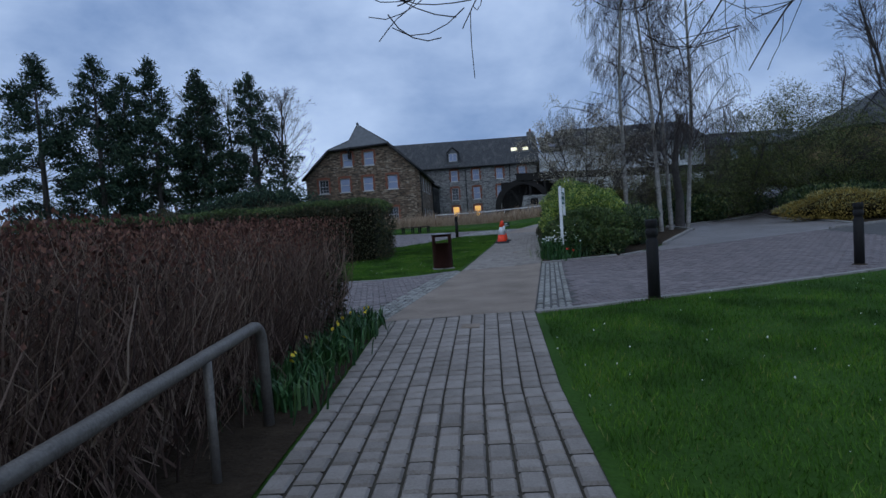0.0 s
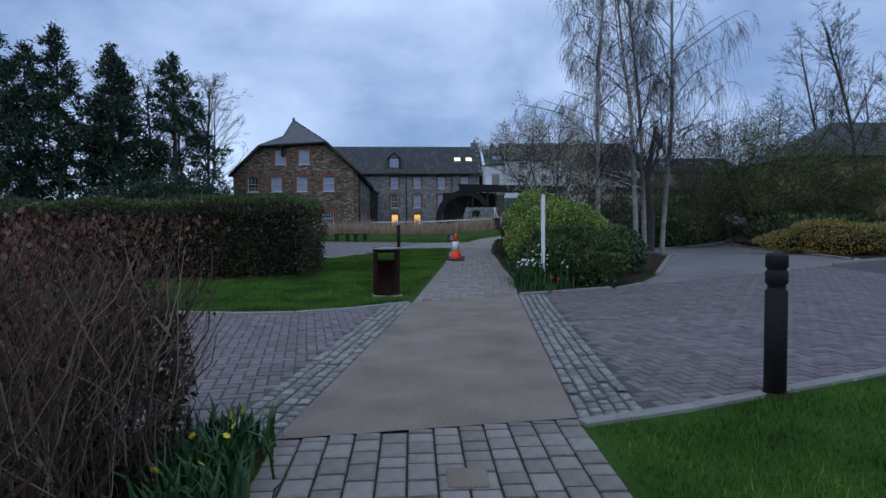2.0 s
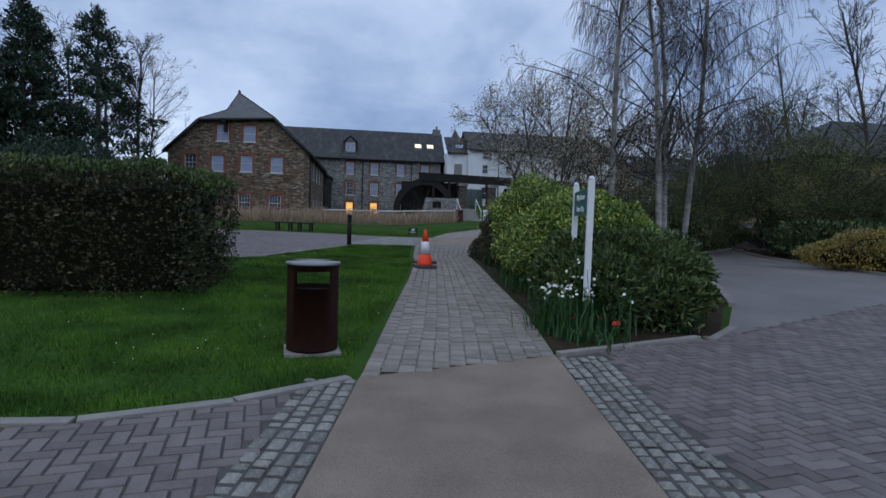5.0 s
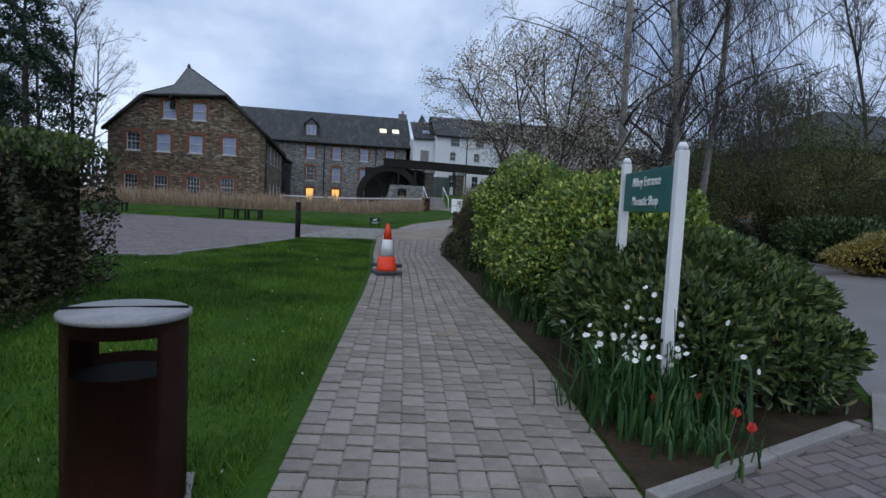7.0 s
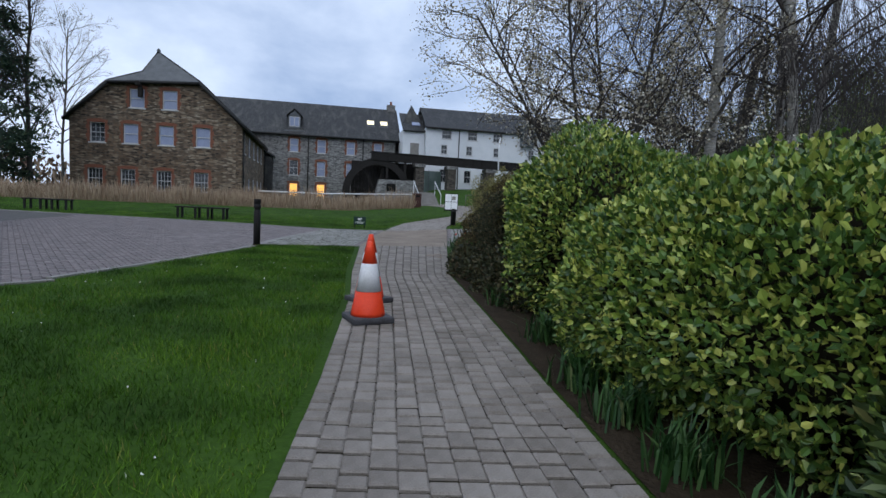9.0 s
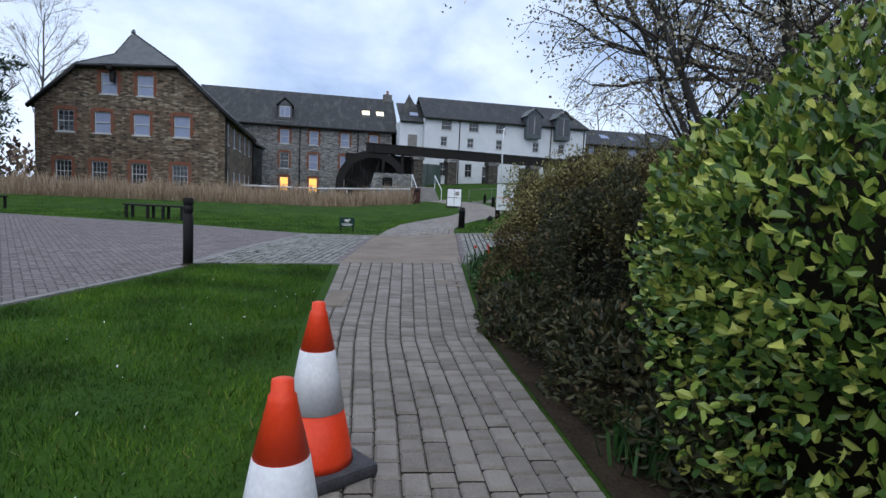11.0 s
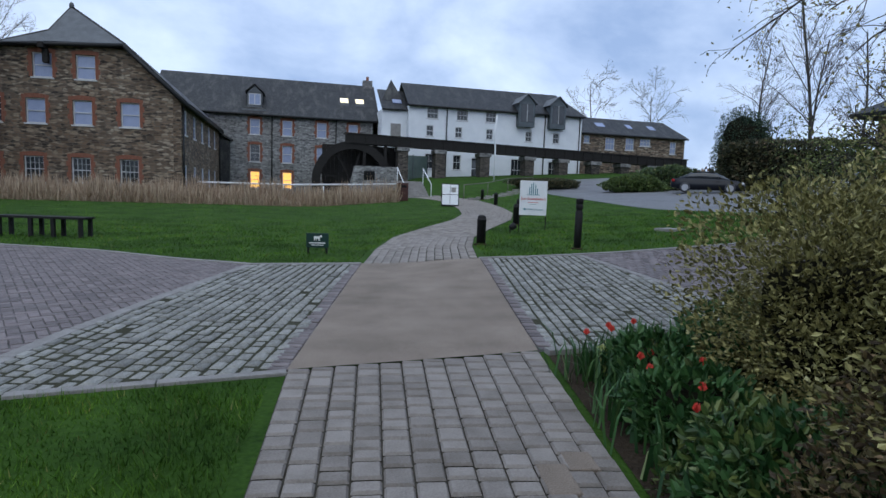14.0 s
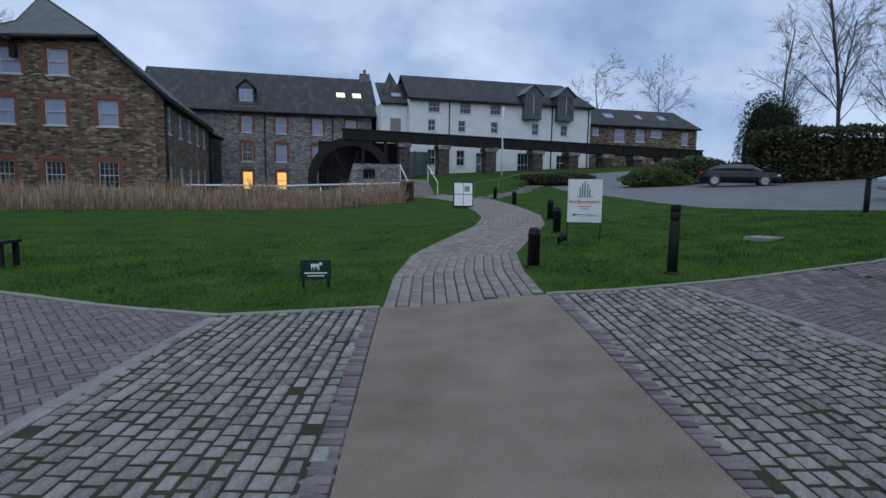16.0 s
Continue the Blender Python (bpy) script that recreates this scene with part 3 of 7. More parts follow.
# roof: eaves, knees, ridge
ov = 0.35
el, er = ML + Vector((-ov, -0.35, 6.85)), MR + Vector((ov, -0.35, 6.85))
dm = (MR - ML) / MW
kl, kr = ML + dm * 3.1 + Vector((0, -0.35, 10.1)), MR - dm * 3.5 + Vector((0, -0.35, 10.45))
apex = (ML + MR) / 2 + Vector((-0.55, 2.6, 13.25))
back_r = (ML + MR) / 2 + Vector((-0.55, side_len + 0.3, 13.25))
run = Vector((0, side_len + 0.65, 0))
shoulder = ML + dm * 5.7 + Vector((0, 0.5, 11.15))
brow = ML + dm * 5.75 + Vector((0, -0.35, 10.28))
back_l, back_rr = ML + Vector((-ov, side_len + 0.3, 6.85)), MR + Vector((ov, side_len + 0.3, 6.85))
part("roof", roof_plane([er, back_rr, back_r, apex, kr]), M_SLATE, mill)
part("roof", roof_plane([el, kl, kl + run, back_l]), M_SLATE, mill)
part("roof", roof_plane([kl, shoulder, shoulder + run, kl + run]), M_SLATE, mill)
part("roof", roof_plane([shoulder, apex, back_r, shoulder + run]), M_SLATE, mill)
part("hip_roof", roof_plane([brow, kr, apex], 0.1), M_LEAD, mill, "grey slated half hip over the gable")
part("hip_roof", roof_plane([brow, apex, shoulder], 0.1), M_LEAD, mill)
part("hip_roof", roof_plane([kl, brow, shoulder], 0.1), M_LEAD, mill)
back_gable = bmesh.new()
back_gable.faces.new([back_gable.verts.new(p) for p in (back_l, back_rr, back_r)])
part("back_gable", back_gable, M_MILL, mill)
for a, b_ in ((el, kl), (kl, kr), (kr, er), (er, back_rr)):
    pipe("barge_board", [a + Vector((0, -0.03, -0.05)), b_ + Vector((0, -0.03, -0.05))], 0.14, M_GUTTER, mill, 6)
part("ridge_cap", lathe([(0.05, 0), (0.16, 0.02), (0.16, 0.25), (0.04, 0.4)], 8), M_LEAD, mill).location = apex + Vector((0, 0, 0.05))
hb = ML + dm * 5.6 + Vector((0, -0.9, 9.75))
hoist = part("hoist_beam", box(hb.x - 0.16, hb.x + 0.16, hb.y, hb.y + 1.2, 9.85, 10.2, 0.03), M_TIMBER, mill, "dark timber hoist beam")
part("hoist_bracket", box(hb.x - 0.1, hb.x + 0.22, hb.y + 0.5, hb.y + 0.9, 9.0, 9.85, 0.05), M_TIMBER, mill)
for c in (0.15,):
    pipe("downpipe", [m_side @ Vector((c, -0.12, 0.0)), m_side @ Vector((c, -0.12, 6.7))], 0.07, M_GUTTER, mill, 8)
pipe("downpipe", [m_side @ Vector((side_len - 0.2, -0.12, 0.0)), m_side @ Vector((side_len - 0.2, -0.12, 6.7))], 0.07, M_GUTTER, mill, 8)
link = thing("link_building", pose(0, 0, 0), "low dark slate-hung link between the mill and the grey range", "building")
part("wall", box(-6.8, -4.35, 83.1, 86.5, -0.4, 6.0), M_SLATE, link)
part("roof", roof_plane([(-6.8, 82.9, 7.3), (-4.1, 82.9, 6.0), (-4.1, 86.5, 6.0), (-6.8, 86.5, 7.3)]), M_SLATE, link)

# the grey stone range
rng = thing("stone_range", pose(0, 0, 0), "long grey rubble-stone range with slate roof and two lamplit windows", "building")
NY = 84.0
cols = (-1.85, 1.5, 5.15)
ro = [(c - 0.52, c + 0.52, 6.85, 8.5) for c in (*cols, 8.6)] + [(c - 0.52, c + 0.52, 3.95, 5.8) for c in cols] + [(c - 0.5, c + 0.5, 1.15, 2.95) for c in cols[:2]]
X0, X1 = -12.0, 11.3
rw = panel_part("wall", rng, face_frame((X0, NY, 0), (1, 0, 0)), wall_panel(X1 - X0, -0.4, 9.1, [(a - X0, b_ - X0, c, d) for a, b_, c, d in ro], 0.5), M_GREY)
for a, b_, c, d in ro:
    lit = d < 3.5
    sash(rw, a - X0, b_ - X0, c, d, 0, 2 if lit or (d < 6 and a < 0) else 0, M_LIT if lit else (M_PANE if d < 6 and a < 0 else M_BLIND), brick=M_BRICKRED, cols=1, deep=0.1)
gable = bmesh.new()
for pts in (((X1, NY, -0.4), (X1, NY + 11, -0.4), (X1, NY + 11, 9.1), (X1, NY + 5.5, 13.6), (X1, NY, 9.1)),):
    f = gable.faces.new([gable.verts.new(p) for p in pts])
g = bmesh.ops.extrude_face_region(gable, geom=gable.faces[:])["geom"]
for e in g:
    if isinstance(e, bmesh.types.BMVert):
        e.co.x -= 0.5
bmesh.ops.recalc_face_normals(gable, faces=gable.faces)
part("gable_wall", gable, M_GREY, rng)
part("back_wall", box(X0, X1 - 0.5, NY + 10.5, NY + 11, -0.4, 9.1), M_GREY, rng)
part("roof", roof_plane([(X0, NY - 0.4, 8.85), (X1 + 0.2, NY - 0.4, 8.85), (X1 + 0.2, NY + 5.5, 13.6), (X0, NY + 5.5, 13.6)]), M_SLATE, rng)
part("roof", roof_plane([(X0, NY + 11.4, 8.85), (X1 + 0.2, NY + 11.4, 8.85), (X1 + 0.2, NY + 5.5, 13.6), (X0, NY + 5.5, 13.6)]), M_SLATE, rng)
pipe("gutter", [(X0, NY - 0.45, 8.9), (X1 + 0.2, NY - 0.45, 8.9)], 0.13, M_GUTTER, rng, 8)
for x in (-0.1, 6.7):
    pipe("downpipe", [(x, NY - 0.1, 0), (x, NY - 0.1, 8.9)], 0.06, M_GUTTER, rng, 8)
chim = part("chimney", box(10.2, 11.3, NY + 5.0, NY + 6.0, 12.9, 14.35, 0.03), M_GREY, rng)
part("chimney_pot", lathe([(0.16, 14.35), (0.2, 14.42), (0.15, 14.5), (0.17, 14.85)], 10), M_BRICKRED, chim).location = (10.75, NY + 5.5, 0)
# dormer
dy = NY + 0.45
dorm = part("dormer", box(-2.65, -1.15, dy, dy + 3.4, 9.3, 11.35), M_LEAD, rng, "lead-clad dormer with a white casement")
part("roof", roof_plane([(-2.85, dy - 0.2, 11.3), (-1.9, dy - 0.2, 12.15), (-1.9, dy + 3.2, 12.15), (-2.85, dy + 3.2, 11.3)], 0.08), M_SLATE, dorm)
part("roof", roof_plane([(-0.95, dy - 0.2, 11.3), (-1.9, dy - 0.2, 12.15), (-1.9, dy + 3.2, 12.15), (-0.95, dy + 3.2, 11.3)], 0.08), M_SLATE, dorm)
dgab = bmesh.new()
dgab.faces.new([dgab.verts.new(p) for p in ((-2.65, dy, 11.3), (-1.15, dy, 11.3), (-1.9, dy, 12.05))])
part("dormer_gable", dgab, M_LEAD, dorm)
dwin = bmesh.new()
for x in (-2.5, -1.93, -1.36):
    add_box(dwin, x, x + 0.07, dy - 0.05, dy + 0.01, 10.0, 11.2)
for z in (10.0, 11.13):
    add_box(dwin, -2.43, -1.36, dy - 0.045, dy + 0.01, z, z + 0.07)
part("window_frame", dwin, M_TRIM, dorm)
part("pane", box(-2.45, -1.34, dy - 0.02, dy + 0.0, 10.05, 11.15), M_BLIND, dorm)
part("dormer_apron", box(-3.1, -0.7, NY - 0.1, NY + 0.4, 9.15, 9.5, 0.02), M_LEAD, rng)
for x in (7.75, 9.5):
    rl = part("rooflight", roof_plane([(x - 0.48, NY + 2.0, 11.02), (x + 0.48, NY + 2.0, 11.02), (x + 0.48, NY + 2.75, 11.65), (x - 0.48, NY + 2.75, 11.65)], 0.1), M_TRIM, rng, "lit rooflight in a white frame")
    for s in (-1, 1):
        part("pane", roof_plane([(x + s * 0.23 - 0.2, NY + 2.06, 11.08), (x + s * 0.23 + 0.2, NY + 2.06, 11.08), (x + s * 0.23 + 0.2, NY + 2.68, 11.6), (x + s * 0.23 - 0.2, NY + 2.68, 11.6)], 0.13), M_LIT2, rl)
    part("rooflight_apron", roof_plane([(x - 0.6, NY + 0.4, 9.62), (x + 0.6, NY + 0.4, 9.62), (x + 0.5, NY + 1.9, 10.9), (x - 0.5, NY + 1.9, 10.9)], 0.03), M_LEAD, rng)

# the white rendered house
wh = thing("white_house", pose(0, 0, 0), "long white rendered house with slate roof and two dark projecting oriels", "building")
WY, WX0, WX1, WB = 80.0, 14.1, 34.6, 2.6
wo = [(c - 0.62, c + 0.62, 9.28, 10.42) for c in (16.7, 20.05, 23.4)]
wo += [(c - 0.4, c + 0.4, 7.4, 8.55) for c in (16.45, 19.7, 23.3, 28.0, 31.4)]
wo += [(c - 0.45, c + 0.45, 3.9, 5.5) for c in (16.45, 19.6)] + [(21.3, 23.0, 2.9, 5.3), (26.0, 27.3, 2.9, 5.4), (30.6, 31.6, 3.6, 5.3)]
ww = panel_part("wall", wh, face_frame((WX0, WY, 0), (1, 0, 0)), wall_panel(WX1 - WX0, WB, 10.65, [(a - WX0, b_ - WX0, c, d) for a, b_, c, d in wo], 0.4), M_RENDER)
for a, b_, c, d in wo:
    sash(ww, a - WX0, b_ - WX0, c, d, 0, 1, M_PANE, cols=2 if b_ - a > 1 else 1, deep=0.08)
part("side_wall", box(WX1 - 0.4, WX1, WY + 0.4, WY + 8.4, WB, 10.6), M_RENDER, wh)
part("side_wall", box(WX0, WX0 + 0.4, WY + 0.4, WY + 8.4, WB, 10.6), M_RENDER, wh)
part("roof", roof_plane([(WX0 - 0.2, WY - 0.4, 10.45), (WX1 + 0.2, WY - 0.4, 10.45), (WX1 - 1.6, WY + 4.2, 13.4), (WX0 - 0.2, WY + 4.2, 13.4)]), M_SLATE, wh)
part("roof", roof_plane([(WX0 - 0.2, WY + 8.8, 10.45), (WX1 + 0.2, WY + 8.8, 10.45), (WX1 - 1.6, WY + 4.2, 13.4), (WX0 - 0.2, WY + 4.2, 13.4)]), M_SLATE, wh)
part("hip_roof", roof_plane([(WX1 + 0.2, WY - 0.4, 10.45), (WX1 + 0.2, WY + 8.8, 10.45), (WX1 - 1.6, WY + 4.2, 13.4)]), M_SLATE, wh)
pipe("gutter", [(WX0 - 0.2, WY - 0.45, 10.5), (WX1 + 0.2, WY - 0.45, 10.5)], 0.11, M_GUTTER, wh, 8)
for x in (18.3, 29.9, 34.3):
    pipe("downpipe", [(x, WY - 0.09, WB), (x, WY - 0.09, 10.5)], 0.06, M_GUTTER, wh, 8)
for c in (27.35, 31.15):
    o = part("oriel", box(c - 0.95, c + 0.95, WY - 0.8, WY + 2.6, 8.95, 11.6, 0.03), M_ORIEL, wh, "dark grey boxed oriel with a pointed roof")
    og = bmesh.new()
    add_box(og, c - 0.72, c + 0.72, WY - 0.83, WY - 0.79, 9.5, 11.5)
    part("pane", og, M_PANE, o)
    pg = bmesh.new()
    f = pg.faces.new([pg.verts.new(p) for p in ((c - 0.95, WY - 0.8, 11.59), (c + 0.95, WY - 0.8, 11.59), (c, WY - 0.8, 12.45))])
    g = bmesh.ops.extrude_face_region(pg, geom=[f])["geom"]
    for e in g:
        if isinstance(e, bmesh.types.BMVert):
            e.co.y += 3.4
    bmesh.ops.recalc_face_normals(pg, faces=pg.faces)
    part("gable", pg, M_ORIEL, o)
    for s in (-1, 1):
        part("roof", roof_plane([(c + s * 1.15, WY - 1.0, 11.45), (c, WY - 1.0, 12.5), (c, WY + 2.8, 12.5), (c + s * 1.15, WY + 2.8, 11.45)], 0.08), M_LEAD, o)
    part("frame_bar", box(c - 0.03, c + 0.03, WY - 0.86, WY - 0.832, 9.5, 11.5), M_TRIM, o)
wl_ = thing("white_annexe", pose(0, 0, 0), "narrow white rendered link under a slate roof with rooflight", "building")
part("wall", box(11.32, 14.08, 81.0, 88, 1.0, 10.1), M_RENDER, wl_)
part("roof", roof_plane([(11.3, 80.7, 9.95), (14.3, 80.7, 9.95), (14.3, 85, 12.6), (11.3, 85, 12.6)]), M_SLATE, wl_)
part("peak_roof", roof_plane([(11.5, 82.5, 11.2), (12.7, 84.0, 13.7), (13.9, 82.5, 11.2)], 0.1), M_SLATE, wl_)
part("rooflight", roof_plane([(12.6, 81.8, 10.85), (13.6, 81.8, 10.85), (13.6, 82.7, 11.4), (12.6, 82.7, 11.4)], 0.1), M_BLIND, wl_)
part("shutter", box(12.3, 13.4, 80.95, 80.998, 6.9, 8.6, 0.01), M_KERB, wl_, "faded pinkish boarded opening")

# the low stone cottages
low = thing("stone_cottages", pose(0, 0, 0), "low brown stone cottages with slate roof and white windows", "building")
LX0, LX1, LY = 35.2, 51.0, 83.0
lo = [(c - w / 2, c + w / 2, z, z + h) for c, w, z, h in ((37.0, 0.8, 8.0, 0.9), (40.2, 1.3, 7.3, 1.5), (43.0, 1.2, 7.4, 1.5), (45.2, 1.5, 8.0, 0.9), (49.3, 0.9, 7.2, 1.5))]
lw = panel_part("wall", low, face_frame((LX0, LY, 0), (1, 0, 0)), wall_panel(LX1 - LX0, 2.0, 9.2, [(a - LX0, b_ - LX0, c, d) for a, b_, c, d in lo], 0.4), M_MILL)
for a, b_, c, d in lo:
    sash(lw, a - LX0, b_ - LX0, c, d, 0, 1, M_BLIND, cols=2 if b_ - a > 1 else 1, deep=0.06)
part("side_wall", box(LX1 - 0.4, LX1, LY + 0.4, LY + 7, 2.0, 9.2), M_MILL, low)
part("roof", roof_plane([(LX0 - 0.6, LY - 0.3, 9.05), (LX1 + 0.3, LY - 0.3, 9.05), (LX1 - 1.0, LY + 3.6, 11.4), (LX0 - 0.6, LY + 3.6, 11.4)]), M_SLATE, low)
part("roof", roof_plane([(LX0 - 0.6, LY + 7.4, 9.05), (LX1 + 0.3, LY + 7.4, 9.05), (LX1 - 1.0, LY + 3.6, 11.4), (LX0 - 0.6, LY + 3.6, 11.4)]), M_SLATE, low)
part("hip_roof", roof_plane([(LX1 + 0.3, LY - 0.3, 9.05), (LX1 + 0.3, LY + 7.4, 9.05), (LX1 - 1.0, LY + 3.6, 11.4)]), M_SLATE, low)
pipe("gutter", [(LX0, LY - 0.35, 9.1), (LX1 + 0.3, LY - 0.35, 9.1)], 0.1, M_GUTTER, low, 8)
for x, w in ((39.0, 1.2), (43.4, 0.7), (46.6, 0.9)):
    part("rooflight", roof_plane([(x, LY + 1.3, 10.2), (x + w, LY + 1.3, 10.2), (x + w, LY + 2.2, 10.75), (x, LY + 2.2, 10.75)], 0.06), M_BLIND, low)

# the ochre house far to the east
oh = thing("ochre_house", pose(0, 0, 0), "ochre rendered house under a dark slate roof behind shrubs", "building")
part("wall", box(22.6, 36, 29.5, 35.4, 0.0, 4.9), M_OCHRE, oh)
part("roof", roof_plane([(22.0, 28.9, 4.8), (36.6, 28.9, 4.8), (33.0, 32.4, 7.2), (26.0, 32.4, 7.2)]), M_SLATE, oh)
part("roof", roof_plane([(22.0, 36.0, 4.8), (36.6, 36.0, 4.8), (33.0, 32.4, 7.2), (26.0, 32.4, 7.2)]), M_SLATE, oh)
part("hip_roof", roof_plane([(22.0, 28.9, 4.8), (22.0, 36.0, 4.8), (26.0, 32.4, 7.2)]), M_SLATE, oh)

# ---- the waterwheel and its flume ----
flume = thing("mill_flume", pose(0, 74, 0), "long black tarred timber flume carried on stone piers", "flume")
def sloping(x0, x1, y0, y1, z0, z1, drop):
    bm = box(x0, x1, y0, y1, z0, z1)
    for v in bm.verts:
        v.co.z -= drop * (v.co.x - 7.0) / 36.0
    return bm
part("side_board", sloping(6.9, 44.0, -0.75, -0.68, 5.72, 6.55, 0.75), M_TIMBER, flume)
part("side_board", sloping(6.9, 44.0, 0.68, 0.75, 5.72, 6.55, 0.75), M_TIMBER, flume)
part("floor_board", sloping(6.9, 44.0, -0.67, 0.67, 5.74, 5.82, 0.75), M_TIMBER, flume)
part("top_rail", sloping(6.7, 44.1, -0.84, -0.64, 6.56, 6.66, 0.75), M_TIMBER, flume)
part("top_rail", sloping(6.7, 44.1, 0.64, 0.84, 6.56, 6.66, 0.75), M_TIMBER, flume)
for k in range(34):
    x = 7.6 + k * 1.08
    part("strut", sloping(x, x + 0.12, -0.83, -0.755, 5.68, 6.55, 0.75), M_TIMBER, flume)
for x in (12.3, 16.0, 20.6, 25.4, 29.2, 32.9, 36.4, 39.8, 42.9):
    g0 = gz(x, 74) - 0.2
    top = 5.6 - 0.75 * (x - 7) / 36
    p = part("pier", box(x - 0.5, x + 0.5, -0.7, 0.7, g0, top - 0.28, 0.03), M_PIER, flume)
    part("pier_cap", box(x - 0.62, x + 0.62, -0.82, 0.82, top - 0.275, top + 0.08, 0.03), M_GREY, p)
for x in (8.6, 10.6):
    part("post", box(x - 0.13, x + 0.13, -0.6, -0.36, 0.5, 5.7), M_TIMBER, flume)

wheel = thing("waterwheel", pose(7.55, 74.0, 2.15, 0, 0, 0), "large black iron and timber waterwheel standing at rest in its pit", "waterwheel")
R = 3.75
for y in (-0.62, 0.5):
    rim = bmesh.new()
    for k in range(48):
        a0, a1 = 2 * math.pi * k / 48, 2 * math.pi * (k + 1) / 48
        vs = [rim.verts.new((r * math.cos(a), yy, r * math.sin(a))) for yy in (y, y + 0.12) for a in (a0, a1) for r in (R - 0.75, R)]
        for q in ((0, 1, 3, 2), (4, 6, 7, 5), (1, 5, 7, 3), (0, 2, 6, 4)):
            rim.faces.new([vs[i] for i in q])
    bmesh.ops.remove_doubles(rim, verts=rim.verts, dist=0.001)
    part("rim", rim, M_TIMBER, wheel)
for k in range(40):
    bk = part("bucket", box(R - 0.8, R - 0.02, -0.5, 0.5, -0.03, 0.03), M_TIMBER, wheel)
    bk.matrix_basis = Matrix.Rotation(2 * math.pi * k / 40, 4, "Y")
for k in range(8):
    sp = part("spoke", box(0.2, R - 0.45, -0.08, 0.08, -0.09, 0.09), M_TIMBER, wheel)
    sp.matrix_basis = Matrix.Rotation(2 * math.pi * (k + 0.3) / 8, 4, "Y")
ax = part("axle", lathe([(0.3, -0.9), (0.34, -0.5), (0.34, 0.5), (0.3, 0.9)], 16), M_TIMBER, wheel)
ax.matrix_basis = Matrix.Rotation(radians(90), 4, "X")
housing = thing("wheel_housing", pose(9.6, 75.6, 0), "black boarded timber housing, widened to stand in for shadow behind the waterwheel", "housing")
# Boards reach left past the housing to darken the wheel where shadow fills it.
for k in range(18):
    part("board", box(-4.8 + k * 0.4, -4.41 + k * 0.4, -0.05, 0.05, 1.2, 5.65), M_TIMBER, housing)
ped = thing("wheel_pit_wall", pose(9.2, 71.6, 0), "grey rubble-stone pit wall beside the waterwheel", "wall")
pb = bmesh.new()
add_box(pb, -2.6, 2.3, -0.5, 0.5, -0.4, 3.55, 0.04)
for v in pb.verts:
    if v.co.z > 1 and v.co.x < -2:
        v.co.x += 0.9
part("wall", pb, M_GREY, ped)
# No hole is cut: a near-black plate paints the shade of a recess.
part("recess_shade", box(-0.9, 0.1, -0.53, -0.49, 2.3, 3.1), M_DARK, ped)
glz = thing("glazed_porch", pose(14.0, 76.5, 0), "pale green glazed porch under the flume", "porch")
part("pane", box(-1.6, 1.4, -0.05, 0.05, 2.3, 5.0), surface("green_glass", (0.10, 0.15, 0.135), (0.17, 0.23, 0.21), 2, 0.15, 0, spec=0.5), glz)
for x in (-1.65, -0.1, 1.4):
    part("frame", box(x, x + 0.06, -0.08, 0.08, 2.2, 5.1), M_ORIEL, glz)


# ---- plants: generators ----
def leaf_cloud(name, n, place, size, mat, parent=None, rng_=None, length=1.6, up=0.35, fold=0.25, lie=None):
    """n single leaves, each a folded four-cornered blade; place(r) gives a point and an outward way."""
    r = rng_ or random.Random(n)
    verts, faces = [], []
    for _ in range(n):
        p, out = place(r)
        d = Vector((r.gauss(0, 1), r.gauss(0, 1), r.gauss(0, 1))).normalized() * 0.9 + out * 0.9 + Vector((0, 0, up))
        d.normalize()
        s = d.cross(Vector((r.uniform(-1, 1), r.uniform(-1, 1), r.uniform(-1, 1))))
        if s.length < 1e-4:
            continue
        s.normalize()
        nrm = d.cross(s)
        k = size * r.uniform(0.6, 1.3)
        b = len(verts)
        if lie:
            L, q = k * length, nrm * k * fold
            verts += [p, p + d * L * 0.3 + s * k * 0.36 + q * 0.8, p + d * L * 0.72 + s * k * 0.34 + q * 0.7, p + d * L, p + d * L * 0.72 - s * k * 0.34 + q * 0.7, p + d * L * 0.3 - s * k * 0.36 + q * 0.8]
            faces += [(b, b + 1, b + 2, b + 3), (b, b + 3, b + 4, b + 5)]
            continue
        verts += [p, p + d * k * length * 0.5 + s * k * 0.5 + nrm * k * fold, p + d * k * length, p + d * k * length * 0.5 - s * k * 0.5 + nrm * k * fold]
        faces += [(b, b + 1, b + 2), (b, b + 2, b + 3)]
    return raw(name, verts, faces, mat, parent)


def lumpy(center, radii, seed, rough=0.22, freq=1.4, shell=0.3, low=-1.0):
    """A place function: the rind of a lumpy ellipsoid."""
    c, rr = Vector(center), Vector(radii)
    off = Vector((seed * 7.3, seed * 3.1, seed * 1.7))
    def place(r):
        while True:
            d = Vector((r.gauss(0, 1), r.gauss(0, 1), r.gauss(0, 1))).normalized()
            if d.z > low:
                break
        k = 1 + rough * noise.noise(d * freq + off) + 0.5 * rough * noise.noise(d * freq * 3 + off)
        k *= 1 - shell * r.random() ** 1.6
        p = Vector((d.x * rr.x, d.y * rr.y, d.z * rr.z)) * k
        return c + p, Vector((d.x / rr.x, d.y / rr.y, d.z / rr.z)).normalized()
    return place


